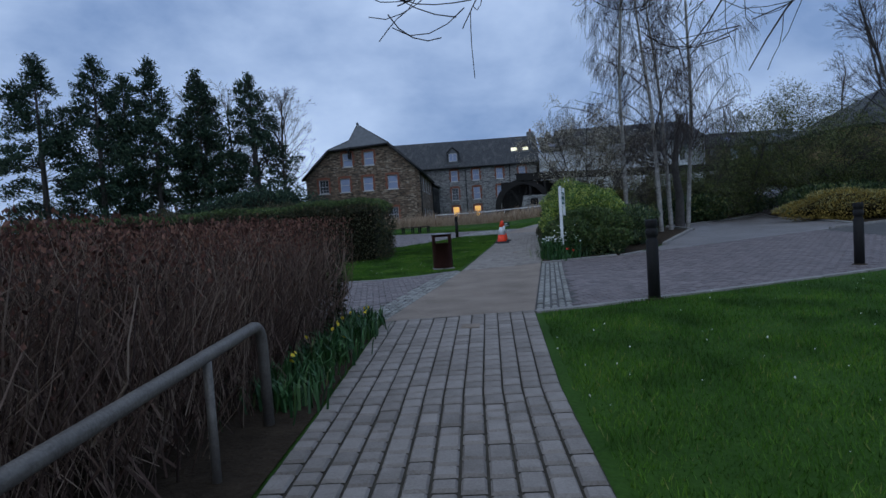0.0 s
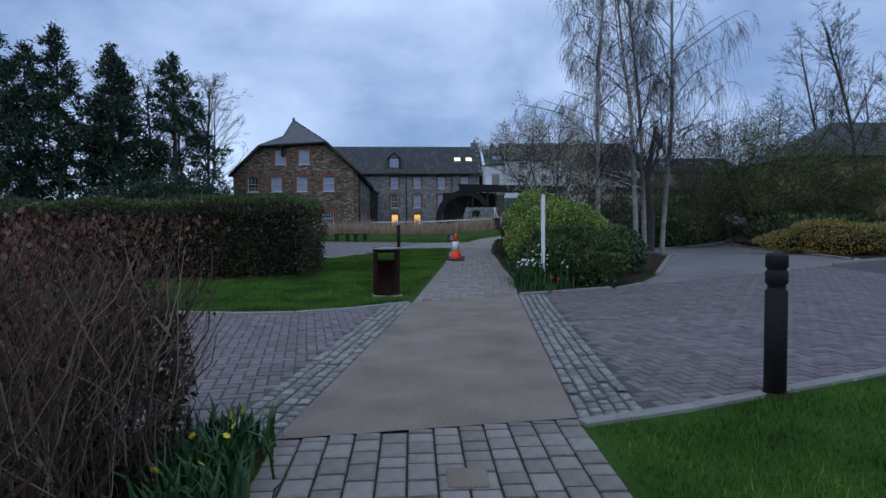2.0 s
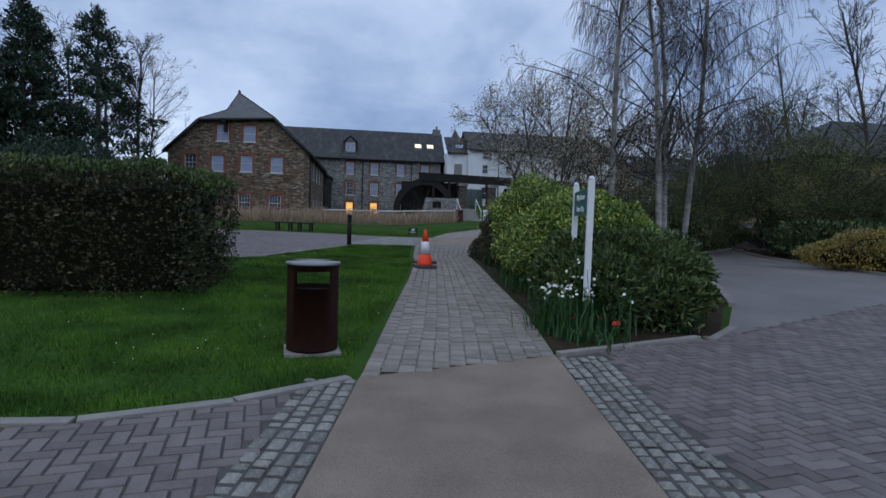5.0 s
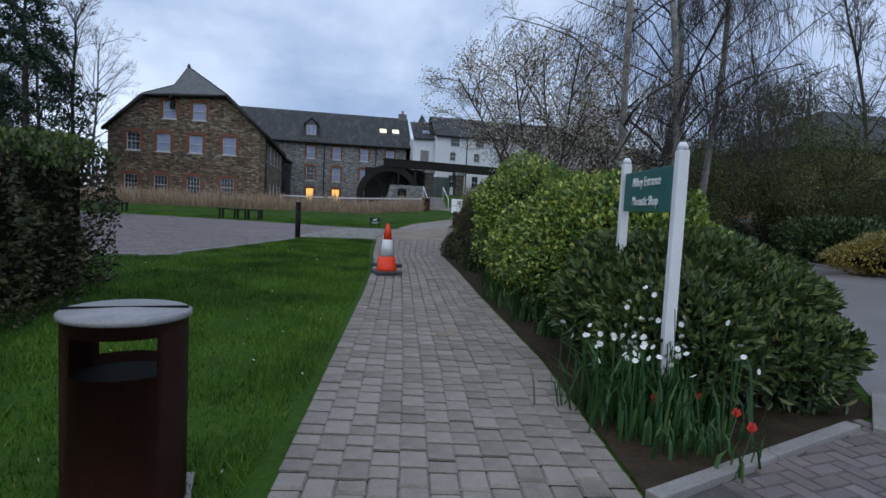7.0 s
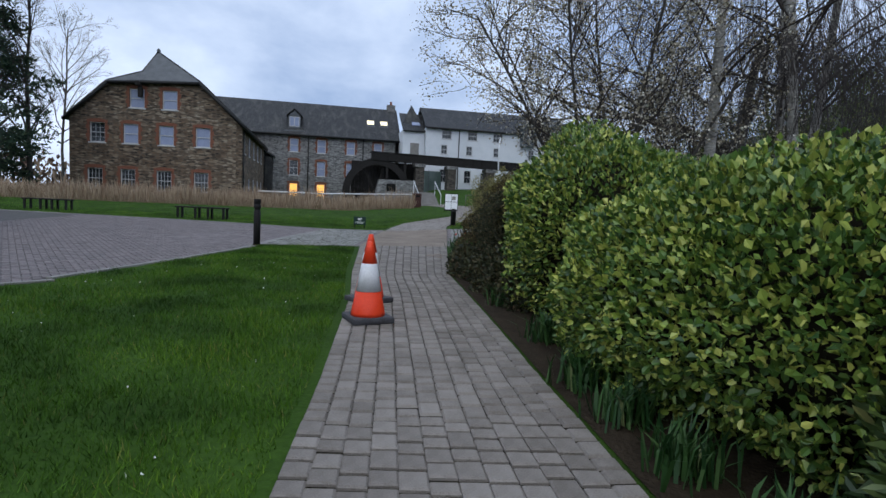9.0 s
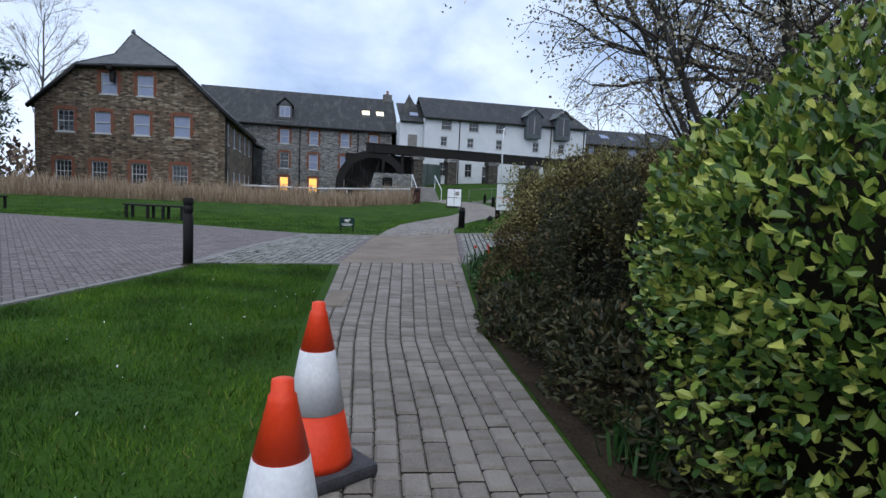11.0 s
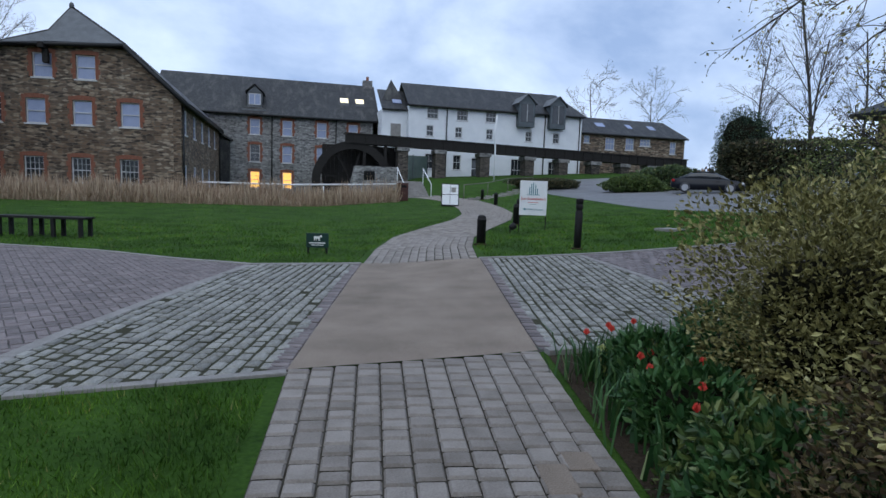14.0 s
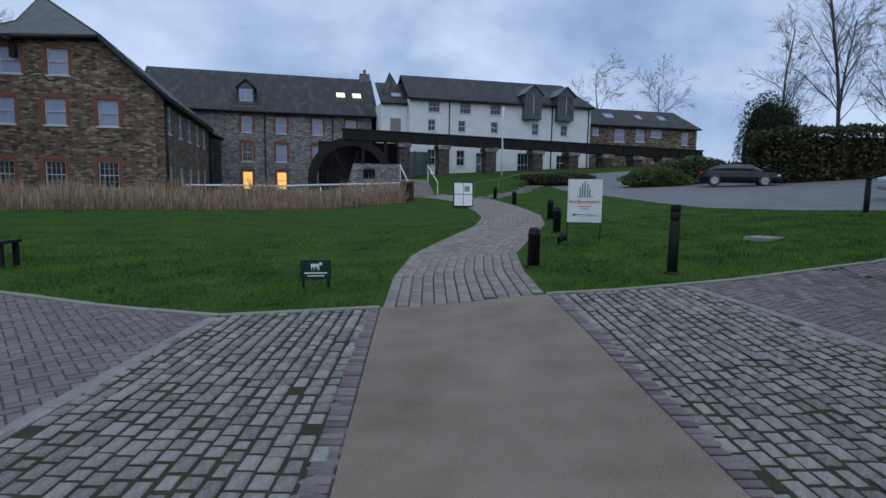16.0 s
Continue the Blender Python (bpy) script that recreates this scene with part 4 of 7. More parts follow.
def hedge_box(x0, x1, y0, y1, z0, z1, seed, bulge=0.18):
    """A place function: the faces of a clipped but uneven block hedge."""
    areas = [(y1 - y0) * (z1 - z0)] * 2 + [(x1 - x0) * (z1 - z0)] * 2 + [(x1 - x0) * (y1 - y0)]
    off = Vector((seed * 5.1, seed * 2.3, 0))
    def place(r):
        k = r.choices(range(5), areas)[0]
        x, y, z = r.uniform(x0, x1), r.uniform(y0, y1), r.uniform(z0, z1)
        o = [Vector((-1, 0, 0)), Vector((1, 0, 0)), Vector((0, -1, 0)), Vector((0, 1, 0)), Vector((0, 0, 1))][k]
        if k == 0: x = x0
        if k == 1: x = x1
        if k == 2: y = y0
        if k == 3: y = y1
        if k == 4: z = z1
        p = Vector((x, y, z))
        d = bulge * noise.noise(p * 1.1 + off) + 0.6 * bulge * noise.noise(p * 3.0 + off) - 0.22 * r.random() ** 2
        p += o * d
        q = Vector(((p.x - (x0 + x1) / 2) / (x1 - x0), (p.y - (y0 + y1) / 2) / (y1 - y0), max(0, (p.z - z0) / (z1 - z0) - 0.5)))
        p += Vector((-q.x * abs(q.z) * 0.5, -q.y * abs(q.z) * 0.5, 0))
        return p + Vector((0, 0, gz(p.x, p.y))), o
    return place


def core(x0, x1, y0, y1, z0, z1, parent, name="shade_core"):
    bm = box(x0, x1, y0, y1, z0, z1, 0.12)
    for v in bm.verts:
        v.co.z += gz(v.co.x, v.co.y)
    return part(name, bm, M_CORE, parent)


# Near-black colour puts the shade deep inside hedges and shrubs onto solid cores.
M_CORE = surface("painted_inner_shade", (0.008, 0.008, 0.005), (0.02, 0.018, 0.011), 8, 0.95, 0.5, 30, spec=0.05)


def grow(r, base, way, length, radius, level, out, spec, thin=0.45):
    """Branch lines, level by level. spec: per level (children, share of length, spread, droop, wobble, segments)."""
    kids, share, spread, droop, wobble, segs = spec[level]
    pts, d = [base.copy()], way.normalized()
    step = length / segs
    for k in range(segs):
        d = (d + Vector((r.gauss(0, wobble), r.gauss(0, wobble), r.gauss(0, wobble) - droop * (k + 1) / segs))).normalized()
        pts.append(pts[-1] + d * step)
    tip = 0.35 if level < len(spec) - 1 else 0.4
    out[level].append((pts, [radius * (1 - (1 - tip) * k / segs) for k in range(segs + 1)]))
    if level + 1 < len(spec):
        for k in range(kids):
            s = r.uniform(0.22 if level else 0.28, 1.0)
            i = min(segs - 1, int(s * segs))
            p = pts[i].lerp(pts[i + 1], s * segs - i)
            side = Vector((r.gauss(0, 1), r.gauss(0, 1), r.gauss(0, 0.5)))
            side -= side.dot(d) * d
            side.normalize()
            w = (pts[i + 1] - pts[i]).normalized() * math.cos(spread) + side * math.sin(spread)
            grow(r, p, w, length * share * (1.15 - 0.6 * s) * r.uniform(0.7, 1.2), max(radius * thin * (1.1 - 0.6 * s), 0.003), level + 1, out, spec, thin)


def bare_tree(name, x, y, height, radius, spec, seed, mats, label, group="", sides=(8, 5, 3, 3, 3), lean=(0, 0), twig=None, thing_ob=None, thin=0.45):
    r = random.Random(seed)
    out = [[] for _ in spec]
    grow(r, Vector((0, 0, -0.1)), Vector((lean[0], lean[1], 1)), height, radius, 0, out, spec, thin)
    t = thing_ob or thing(name, pose(x, y, gz(x, y)), label, "tree", group)
    names = ["trunk", "limb_growth", "branch_growth", "twig_growth", "fine_twig_growth"]
    for lv, lines in enumerate(out):
        v, f = [], []
        for pts, rad in lines:
            if twig and lv >= 2:
                rad = [max(q, twig) for q in rad]
            tube_into(v, f, pts, rad, sides[lv])
        ob = raw(names[lv], v, f, mats[min(lv, len(mats) - 1)], t, "", lv < 2)
        if lv >= 1:
            ob["kind"] = "stuff"
    return t, out


def conifer(x, y, height, width, seed, label, z0=0.04):
    """A ragged evergreen: a broad uneven column of hanging sprays with sky between them."""
    r = random.Random(seed)
    t = thing("conifer_tree", pose(x, y, gz(x, y)), label, "tree", "conifers by the forecourt")
    v, f = [], []
    tube_into(v, f, [Vector((0, 0, -0.1)), Vector((0, 0, height * 0.5)), Vector((0, 0, height * 0.98))], [width * 0.08, width * 0.05, 0.03], 7)
    raw("trunk", v, f, M_BARK, t)
    bv, bf, lv, lf = [], [], [], []
    n = int(height * 10)
    for k in range(n):
        s = z0 + (1 - z0) * (k + r.random()) / n
        z = height * s
        prof = width * min(1.0, ((1 - s) * 1.9) ** 0.75) * (0.75 + 0.25 * min(1, s * 4)) * r.uniform(0.5, 1.2)
        a = r.uniform(0, 2 * math.pi)
        lump = noise.noise(Vector((math.cos(a) * 1.3 + seed * 3.7, math.sin(a) * 1.3, z * 0.3)))
        if lump < -0.42:
            continue
        prof *= 1 + 0.6 * lump
        d = Vector((math.cos(a), math.sin(a), r.uniform(0.0, 0.55)))
        base = Vector((0, 0, z))
        tip = base + d * prof
        mid = base.lerp(tip, 0.6) + Vector((0, 0, 0.08 * prof))
        tip.z -= 0.12 * prof
        tube_into(bv, bf, [base, mid, tip], [0.04, 0.025, 0.008], 3)
        m = int(16 + prof * 27)
        for _ in range(m):
            q = 0.25 + 0.75 * r.random() ** 0.6
            p = base.lerp(mid, q * 2) if q < 0.5 else mid.lerp(tip, q * 2 - 1)
            p = p + Vector((r.gauss(0, 0.24), r.gauss(0, 0.24), r.gauss(0, 0.22)))
            w = (d * 0.6 + Vector((r.gauss(0, 0.7), r.gauss(0, 0.7), r.gauss(0.05, 0.7)))).normalized()
            sd = w.cross(Vector((r.gauss(0, 1), r.gauss(0, 1), 1))).normalized()
            ln = r.uniform(0.2, 0.52)
            b = len(lv)
            lv.extend([p - sd * ln * 0.2, p + sd * ln * 0.2, p + w * ln])
            lf.append((b, b + 1, b + 2))
    raw("limb_growth", bv, bf, M_BARK, t)["kind"] = "stuff"
    raw("crown", lv, lf, M_CONIFER, t)["kind"] = "stuff"
    return t


# ---- street things ----
def bollard(x, y, height, radius, label, group, band=True):
    t = thing("bollard", pose(x, y, gz(x, y)), label, "bollard", group)
    prof = [(radius, -0.1), (radius, height * 0.74), (radius * 0.8, height * 0.755), (radius * 0.8, height * 0.785), (radius, height * 0.80), (radius, height * 0.875), (radius * 0.85, height * 0.885), (radius * 0.85, height * 0.90), (radius, height * 0.91), (radius, height * 0.985), (radius * 0.9, height)]
    if not band:
        prof = [(radius, -0.1), (radius, height * 0.8), (radius * 1.08, height * 0.81), (radius * 1.08, height * 0.86), (radius * 0.9, height * 0.87), (radius * 0.95, height * 0.93), (radius * 0.6, height * 0.99), (radius * 0.2, height)]
    part("post", lathe(prof, 18), M_BLACK, t)
    part("collar", lathe([(radius * 1.6, -0.02), (radius * 1.5, 0.02), (radius * 1.05, 0.03)], 14), M_SOIL, t, "ring of bare earth at its foot")
    return t


for x, y in ((2.69, 2.95), (6.69, 5.2), (-0.32, 23.05), (7.6, 29.5), (15.0, 31.5), (13.25, 29.85), (17.9, 34.75)):
    bollard(x, y, 1.02, 0.074, "black round timber bollard with two cut rings", "road bollards")
for x, y in ((6.05, 31.0), (8.75, 35.6), (10.4, 39.4), (12.2, 46.9), (13.6, 53.2), (21.4, 63.6)):
    bollard(x, y, 0.66, 0.1, "short dark metal bollard with a domed cap beside the path", "path bollards", False)

# litter bin
bx, by = -0.30, 8.88
bin_ = thing("litter_bin", pose(bx, by, gz(bx, by), 0, 0, 8), "round maroon steel litter bin with a grey lid on grass", "litter bin")
body = bmesh.new()
BR, SD = 0.23, 40
lev = [0.03, 0.05, 0.60, 0.75, 0.80]
rings = [[body.verts.new((BR * math.cos(2 * math.pi * k / SD), BR * math.sin(2 * math.pi * k / SD), z)) for k in range(SD)] for z in lev]
for i in range(len(lev) - 1):
    for k in range(SD):
        a = (k + 0.5) / SD * 360
        if i == 2 and (abs((a - 262 + 180) % 360 - 180) < 40 or abs((a - 82 + 180) % 360 - 180) < 40):
            continue
        f = body.faces.new((rings[i][k], rings[i][(k + 1) % SD], rings[i + 1][(k + 1) % SD], rings[i + 1][k]))
        f.smooth = True
g = bmesh.ops.solidify(body, geom=body.faces[:], thickness=0.012)
part("body", body, M_BIN, bin_)
part("liner", lathe([(0.2, 0.05), (0.215, 0.06), (0.215, 0.55), (0.2, 0.56)], 24), M_DARK, bin_)
lid = part("lid", lathe([(BR + 0.008, 0.802), (BR + 0.014, 0.806), (BR + 0.014, 0.822), (BR, 0.830), (0.02, 0.838)], 40), M_BINLID, bin_, "grey flat lid in two halves")
part("lid_seam", box(-BR, BR, -0.004, 0.004, 0.829, 0.8405), M_DARK, lid)
part("foot_slab", box(-0.25, 0.25, -0.21, 0.21, -0.06, 0.026, 0.01), M_KERB, bin_, "pale concrete slab")

# traffic cones
def traffic_cone(x, y, turn, label):
    t = thing("traffic_cone", pose(x, y, gz(x, y) + 0.066, 0, 0, turn), label, "traffic cone", "cones on the path edge")
    part("base", box(-0.2, 0.2, -0.2, 0.2, -0.04, 0.02, 0.02), M_RUBBER, t, "black rubber base")
    part("lower_cone", lathe([(0.165, 0.02), (0.16, 0.05), (0.118, 0.25)], 28), M_ORANGE, t)
    part("sleeve", lathe([(0.12, 0.25), (0.074, 0.51)], 28), M_REFLECT, t, "white reflective sleeve")
    part("upper_cone", lathe([(0.073, 0.51), (0.038, 0.655), (0.036, 0.67), (0.03, 0.675), (0.028, 0.71), (0.01, 0.715)], 28), M_ORANGE, t)
    return t


traffic_cone(1.43, 15.33, 14, "orange traffic cone with white sleeve on the brick path edge")
traffic_cone(1.53, 16.3, 30, "second orange traffic cone behind another on the path edge")


def lettering(text, size, mat, parent, m, name="lettering"):
    cu = bpy.data.curves.new(name, "FONT")
    cu.body, cu.size, cu.extrude, cu.align_x = text, size, 0.003, "CENTER"
    tmp = bpy.data.objects.new(name, cu)
    me = bpy.data.meshes.new_from_object(tmp)
    bpy.data.objects.remove(tmp)
    me.materials.clear()
    me.materials.append(mat)
    ob = new(name, me)
    ob.parent = parent
    ob.matrix_local = m
    return ob


# green direction sign on white posts
pr, pl = Vector((2.60, 9.56)), Vector((2.86, 10.68))
sg = thing("direction_sign", face_frame((pr.x, pr.y, gz(pr.x, pr.y)), (pl - pr).to_3d()), "green direction sign between two white posts in shrubs", "sign")
sl = (pl - pr).length
for x in (0, sl):
    part("post", box(x - 0.034, x + 0.034, -0.034, 0.034, -0.2, 1.70, 0.006), M_WHITE, sg)
    cp = part("post_cap", lathe([(0.034, 1.70), (0.032, 1.73), (0.018, 1.75)], 12), M_WHITE, sg)
    cp.location.x = x
pan = part("panel", box(0.05, sl - 0.05, -0.02, 0.02, 1.32, 1.62, 0.006), M_GREENSIGN, sg)
for zz, tx in ((1.505, "Abbey Entrance"), (1.365, "Monastic Shop")):
    lettering(tx, 0.095, M_TEXT, pan, pose(sl / 2, 0.026, zz, 90, 0, 180))
    lettering(tx, 0.095, M_TEXT, pan, pose(sl / 2, -0.026, zz, 90, 0, 0))

for zz in (1.535, 1.395):
    aw = bmesh.new()
    add_box(aw, 0.13, 0.20, -0.029, -0.0215, zz - 0.006, zz + 0.006)
    for sgn in (-1, 1):
        p = [(0.125, zz), (0.15, zz + sgn * 0.036), (0.162, zz + sgn * 0.03), (0.14, zz)]
        aw.faces.new([aw.verts.new((a, -0.0285, b)) for a, b in p])
    part("arrow", aw, M_TEXT, pan)

# hand rail by the start
rail = thing("handrail", pose(-0.88, -1.0, 0), "weathered grey tubular metal handrail beside hedge", "handrail")
hz = 0.64
pts = [(0.05, -8.0, hz - 0.3), (0.02, -2.0, hz - 0.06)] + [(0, -0.12, hz)] + [(0, -0.12 + 0.12 * math.sin(a), hz - 0.12 + 0.12 * math.cos(a)) for a in (0.4, 0.8, 1.2, 1.57)] + [(0, 0.01, -0.1)]
pipe("rail", pts, 0.033, M_GALV, rail, 12)
for y in (-0.75, -2.4, -4.4):
    pipe("post", [(0.02, y, -0.1), (0.02, y, hz - 0.02 + y * 0.03)], 0.022, M_GALV, rail, 10)


def bench(x, y, turn, w=2.4):
    t = thing("bench", pose(x, y, gz(x, y), 0, 0, turn), "low black slatted bench on the lawn edge", "bench", "benches on the lawn")
    for k in range(4):
        part("slat", box(-w / 2, w / 2, -0.22 + k * 0.115, -0.12 + k * 0.115, 0.42, 0.47, 0.006), M_BLACK, t)
    for sx in (-w / 2 + 0.06, -0.25, 0.25, w / 2 - 0.14):
        for sy in (-0.2, 0.16):
            part("leg", box(sx, sx + 0.08, sy, sy + 0.07, -0.05, 0.42, 0.005), M_BLACK, t)
    return t


bench(-3.4, 33.85, -14, 2.0)
bench(-10.3, 37.6, -14, 2.0)
gs = thing("lawn_sign", pose(2.5, 30.7, gz(2.5, 30.7), 0, 0, -8), "small dark green lawn notice with a white dog shape", "sign")
part("stake", box(-0.2, -0.16, -0.01, 0.01, -0.1, 0.2), M_BLACK, gs)
part("stake", box(0.16, 0.2, -0.01, 0.01, -0.1, 0.2), M_BLACK, gs)
gp = part("panel", box(-0.22, 0.22, -0.015, 0.015, 0.13, 0.42, 0.005), surface("dark_green_paint", (0.008, 0.03, 0.024), (0.014, 0.045, 0.036), 3, 0.4, 0), gs)
dg = bmesh.new()
add_box(dg, -0.07, 0.05, -0.021, -0.016, 0.31, 0.36)
add_box(dg, 0.05, 0.09, -0.021, -0.016, 0.34, 0.38)
for k in (-0.065, -0.03, 0.02, 0.04):
    add_box(dg, k, k + 0.012, -0.021, -0.016, 0.27, 0.31)
part("emblem", dg, M_TEXT, gp)
part("text_bar", box(-0.16, 0.16, -0.021, -0.016, 0.215, 0.235), M_TEXT, gp)
part("text_bar", box(-0.12, 0.12, -0.021, -0.016, 0.175, 0.19), M_TEXT, gp)

# restaurant banner sign
sx, sy = 8.4, 33.6
bs = thing("banner_sign", pose(sx, sy, gz(sx, sy), 0, 0, -19), "white banner sign with a drawn emblem, red name and arrow", "sign")
for x in (-0.36, 0.36):
    part("leg", box(x - 0.012, x + 0.012, 0.0, 0.02, -0.1, 0.9), M_BLACK, bs)
bp_ = part("panel", box(-0.37, 0.37, -0.03, 0.0, 0.42, 1.36, 0.004), M_WHITE, bs)
lettering("San Benedetto's", 0.105, M_REDINK, bp_, pose(0, -0.034, 0.84, 90, 0, 0))
for x, h in ((-0.11, 0.2), (-0.06, 0.29), (-0.01, 0.33), (0.05, 0.27), (0.1, 0.17)):
    part("emblem_stroke", box(x - 0.012, x + 0.012, -0.035, -0.031, 0.99, 0.98 + h), M_BLUEINK, bp_)
part("emblem_base", box(-0.17, 0.17, -0.035, -0.031, 0.97, 0.985), M_BLUEINK, bp_)
ar = bmesh.new()
add_box(ar, -0.22, 0.0, -0.035, -0.031, 0.575, 0.595)
ar.faces.new([ar.verts.new(p) for p in ((-0.28, -0.034, 0.585), (-0.2, -0.034, 0.545), (-0.2, -0.034, 0.625))])
part("arrow", ar, M_BLUEINK, bp_)
lettering("Entrance", 0.07, M_BLUEINK, bp_, pose(0.15, -0.034, 0.56, 90, 0, 0))
part("text_bar", box(-0.14, 0.14, -0.035, -0.031, 0.76, 0.775), M_REDINK, bp_)
part("text_bar", box(-0.08, 0.08, -0.035, -0.031, 0.71, 0.72), M_BLUEINK, bp_)

# pavement board
ax_, ay_ = 9.85, 47.3
ab = thing("pavement_board", pose(ax_, ay_, gz(ax_, ay_), 0, 0, -14), "white pavement A-board with four printed panels in black frame", "sign")
for s in (1, -1):
    pn = part("leaf", box(-0.45, 0.45, -0.015, 0.015, 0.02, 1.2, 0.006), M_BLACK, ab)
    pn.matrix_local = pose(0, -0.28 * s, 0, -13 * s, 0, 0)
    for i in (0, 1):
        for j in (0, 1):
            part("poster", box(-0.41 + i * 0.42, -0.01 + i * 0.42, -0.021 if s > 0 else 0.016, -0.016 if s > 0 else 0.021, 0.1 + j * 0.54, 0.61 + j * 0.54), M_WHITE, pn)
part("print_block", box(0.05, 0.29, -0.03, -0.022, 0.75, 1.0), M_KERB, ab).matrix_local = pose(0, -0.28, 0, -13, 0, 0)
b2 = thing("dark_litter_bin", pose(8.9, 55.5, gz(8.9, 55.5)), "dark square litter bin by the reeds", "litter bin")
part("body", box(-0.35, 0.35, -0.35, 0.35, -0.05, 1.15, 0.03), M_BIN, b2)
# Near-black plate on the uncut face, coloured as the shade inside a slot.
part("slot_shade", box(-0.22, 0.22, -0.356, -0.351, 0.85, 1.0), M_DARK, b2)

# steps and their white handrails
st = thing("garden_steps", pose(10.7, 59.2, gz(10.7, 59.2)), "stone garden steps with white metal handrails", "steps")
for k in range(7):
    part("step", box(-0.9, 0.9, k * 0.38, k * 0.38 + 0.40, -0.3, 0.17 * (k + 1), 0.012), M_KERB, st)
for x in (-1.0, 1.0):
    pipe("handrail", [(x, -0.2, 0.95), (x, 2.7, 2.2)], 0.035, M_WHITE, st)
    for y, z in ((-0.15, 0.95), (2.6, 2.15)):
        pipe("rail_post", [(x, y, -0.1), (x, y, z)], 0.025, M_WHITE, st)

ls = thing("lawn_steps", pose(13.5, 53.6, 0), "shallow stone slab steps climbing the grass bank with a thin rail", "steps")
for k in range(7):
    x, y = k * 1.05, k * 1.35
    part("step", box(x - 0.7, x + 0.7, y - 0.22, y + 0.22, gz(13.5 + x, 53.6 + y) - 0.12, gz(13.5 + x, 53.6 + y) + 0.09, 0.02), M_KERB, ls)
rail_line = [(x, y, gz(13.5 + x, 53.6 + y) + 0.95) for x, y in ((-0.9, 0.3), (2.2, 4.6), (5.3, 8.6), (7.6, 8.9))]
pipe("handrail", rail_line, 0.03, M_GALV, ls, 6)
for x, y, z in rail_line:
    pipe("rail_post", [(x, y, z - 1.1), (x, y, z)], 0.028, M_GALV, ls, 6)
sap = thing("birch_sapling", pose(20.4, 70.0, gz(20.4, 70.0)), "slender white-barked sapling on the grass bank", "tree")
pipe("trunk", [(0, 0, -0.1), (0.05, 0, 2.0), (-0.05, 0, 4.4), (0.05, 0, 6.0)], 0.075, M_WHITE, sap, 7)
sp_ = thing("ground_spotlight", pose(7.6, 33.2, gz(7.6, 33.2)), "small black spotlight on a spike in the lawn", "light fitting")
part("spike", box(-0.015, 0.015, -0.015, 0.015, -0.08, 0.12), M_BLACK, sp_)
hd = part("head", lathe([(0.05, 0), (0.08, 0.03), (0.09, 0.16), (0.075, 0.17)], 14), M_BLACK, sp_)
hd.matrix_local = pose(0, 0, 0.12, 0, 55, 0)
dc = thing("drain_cover", pose(11.4, 31.7, gz(11.4, 31.7), 0, 0, 20), "pale flat concrete cover set in the lawn", "cover")
part("slab", box(-0.32, 0.32, -0.25, 0.25, -0.05, 0.06, 0.01), M_KERB, dc)

# white rail along the reeds
wr = thing("white_rail", pose(0, 0, 0), "long low white rail behind the reed bed", "railing")
pipe("rail", [(-3.6, 57.0, 1.62), (2, 57.4, 1.65), (9.4, 57.6, 1.95)], 0.055, M_WHITE, wr)
for k in range(6):
    x = -3.5 + k * 2.5
    pipe("post", [(x, 57.2, 0.2), (x, 57.2, 1.62)], 0.04, M_WHITE, wr)


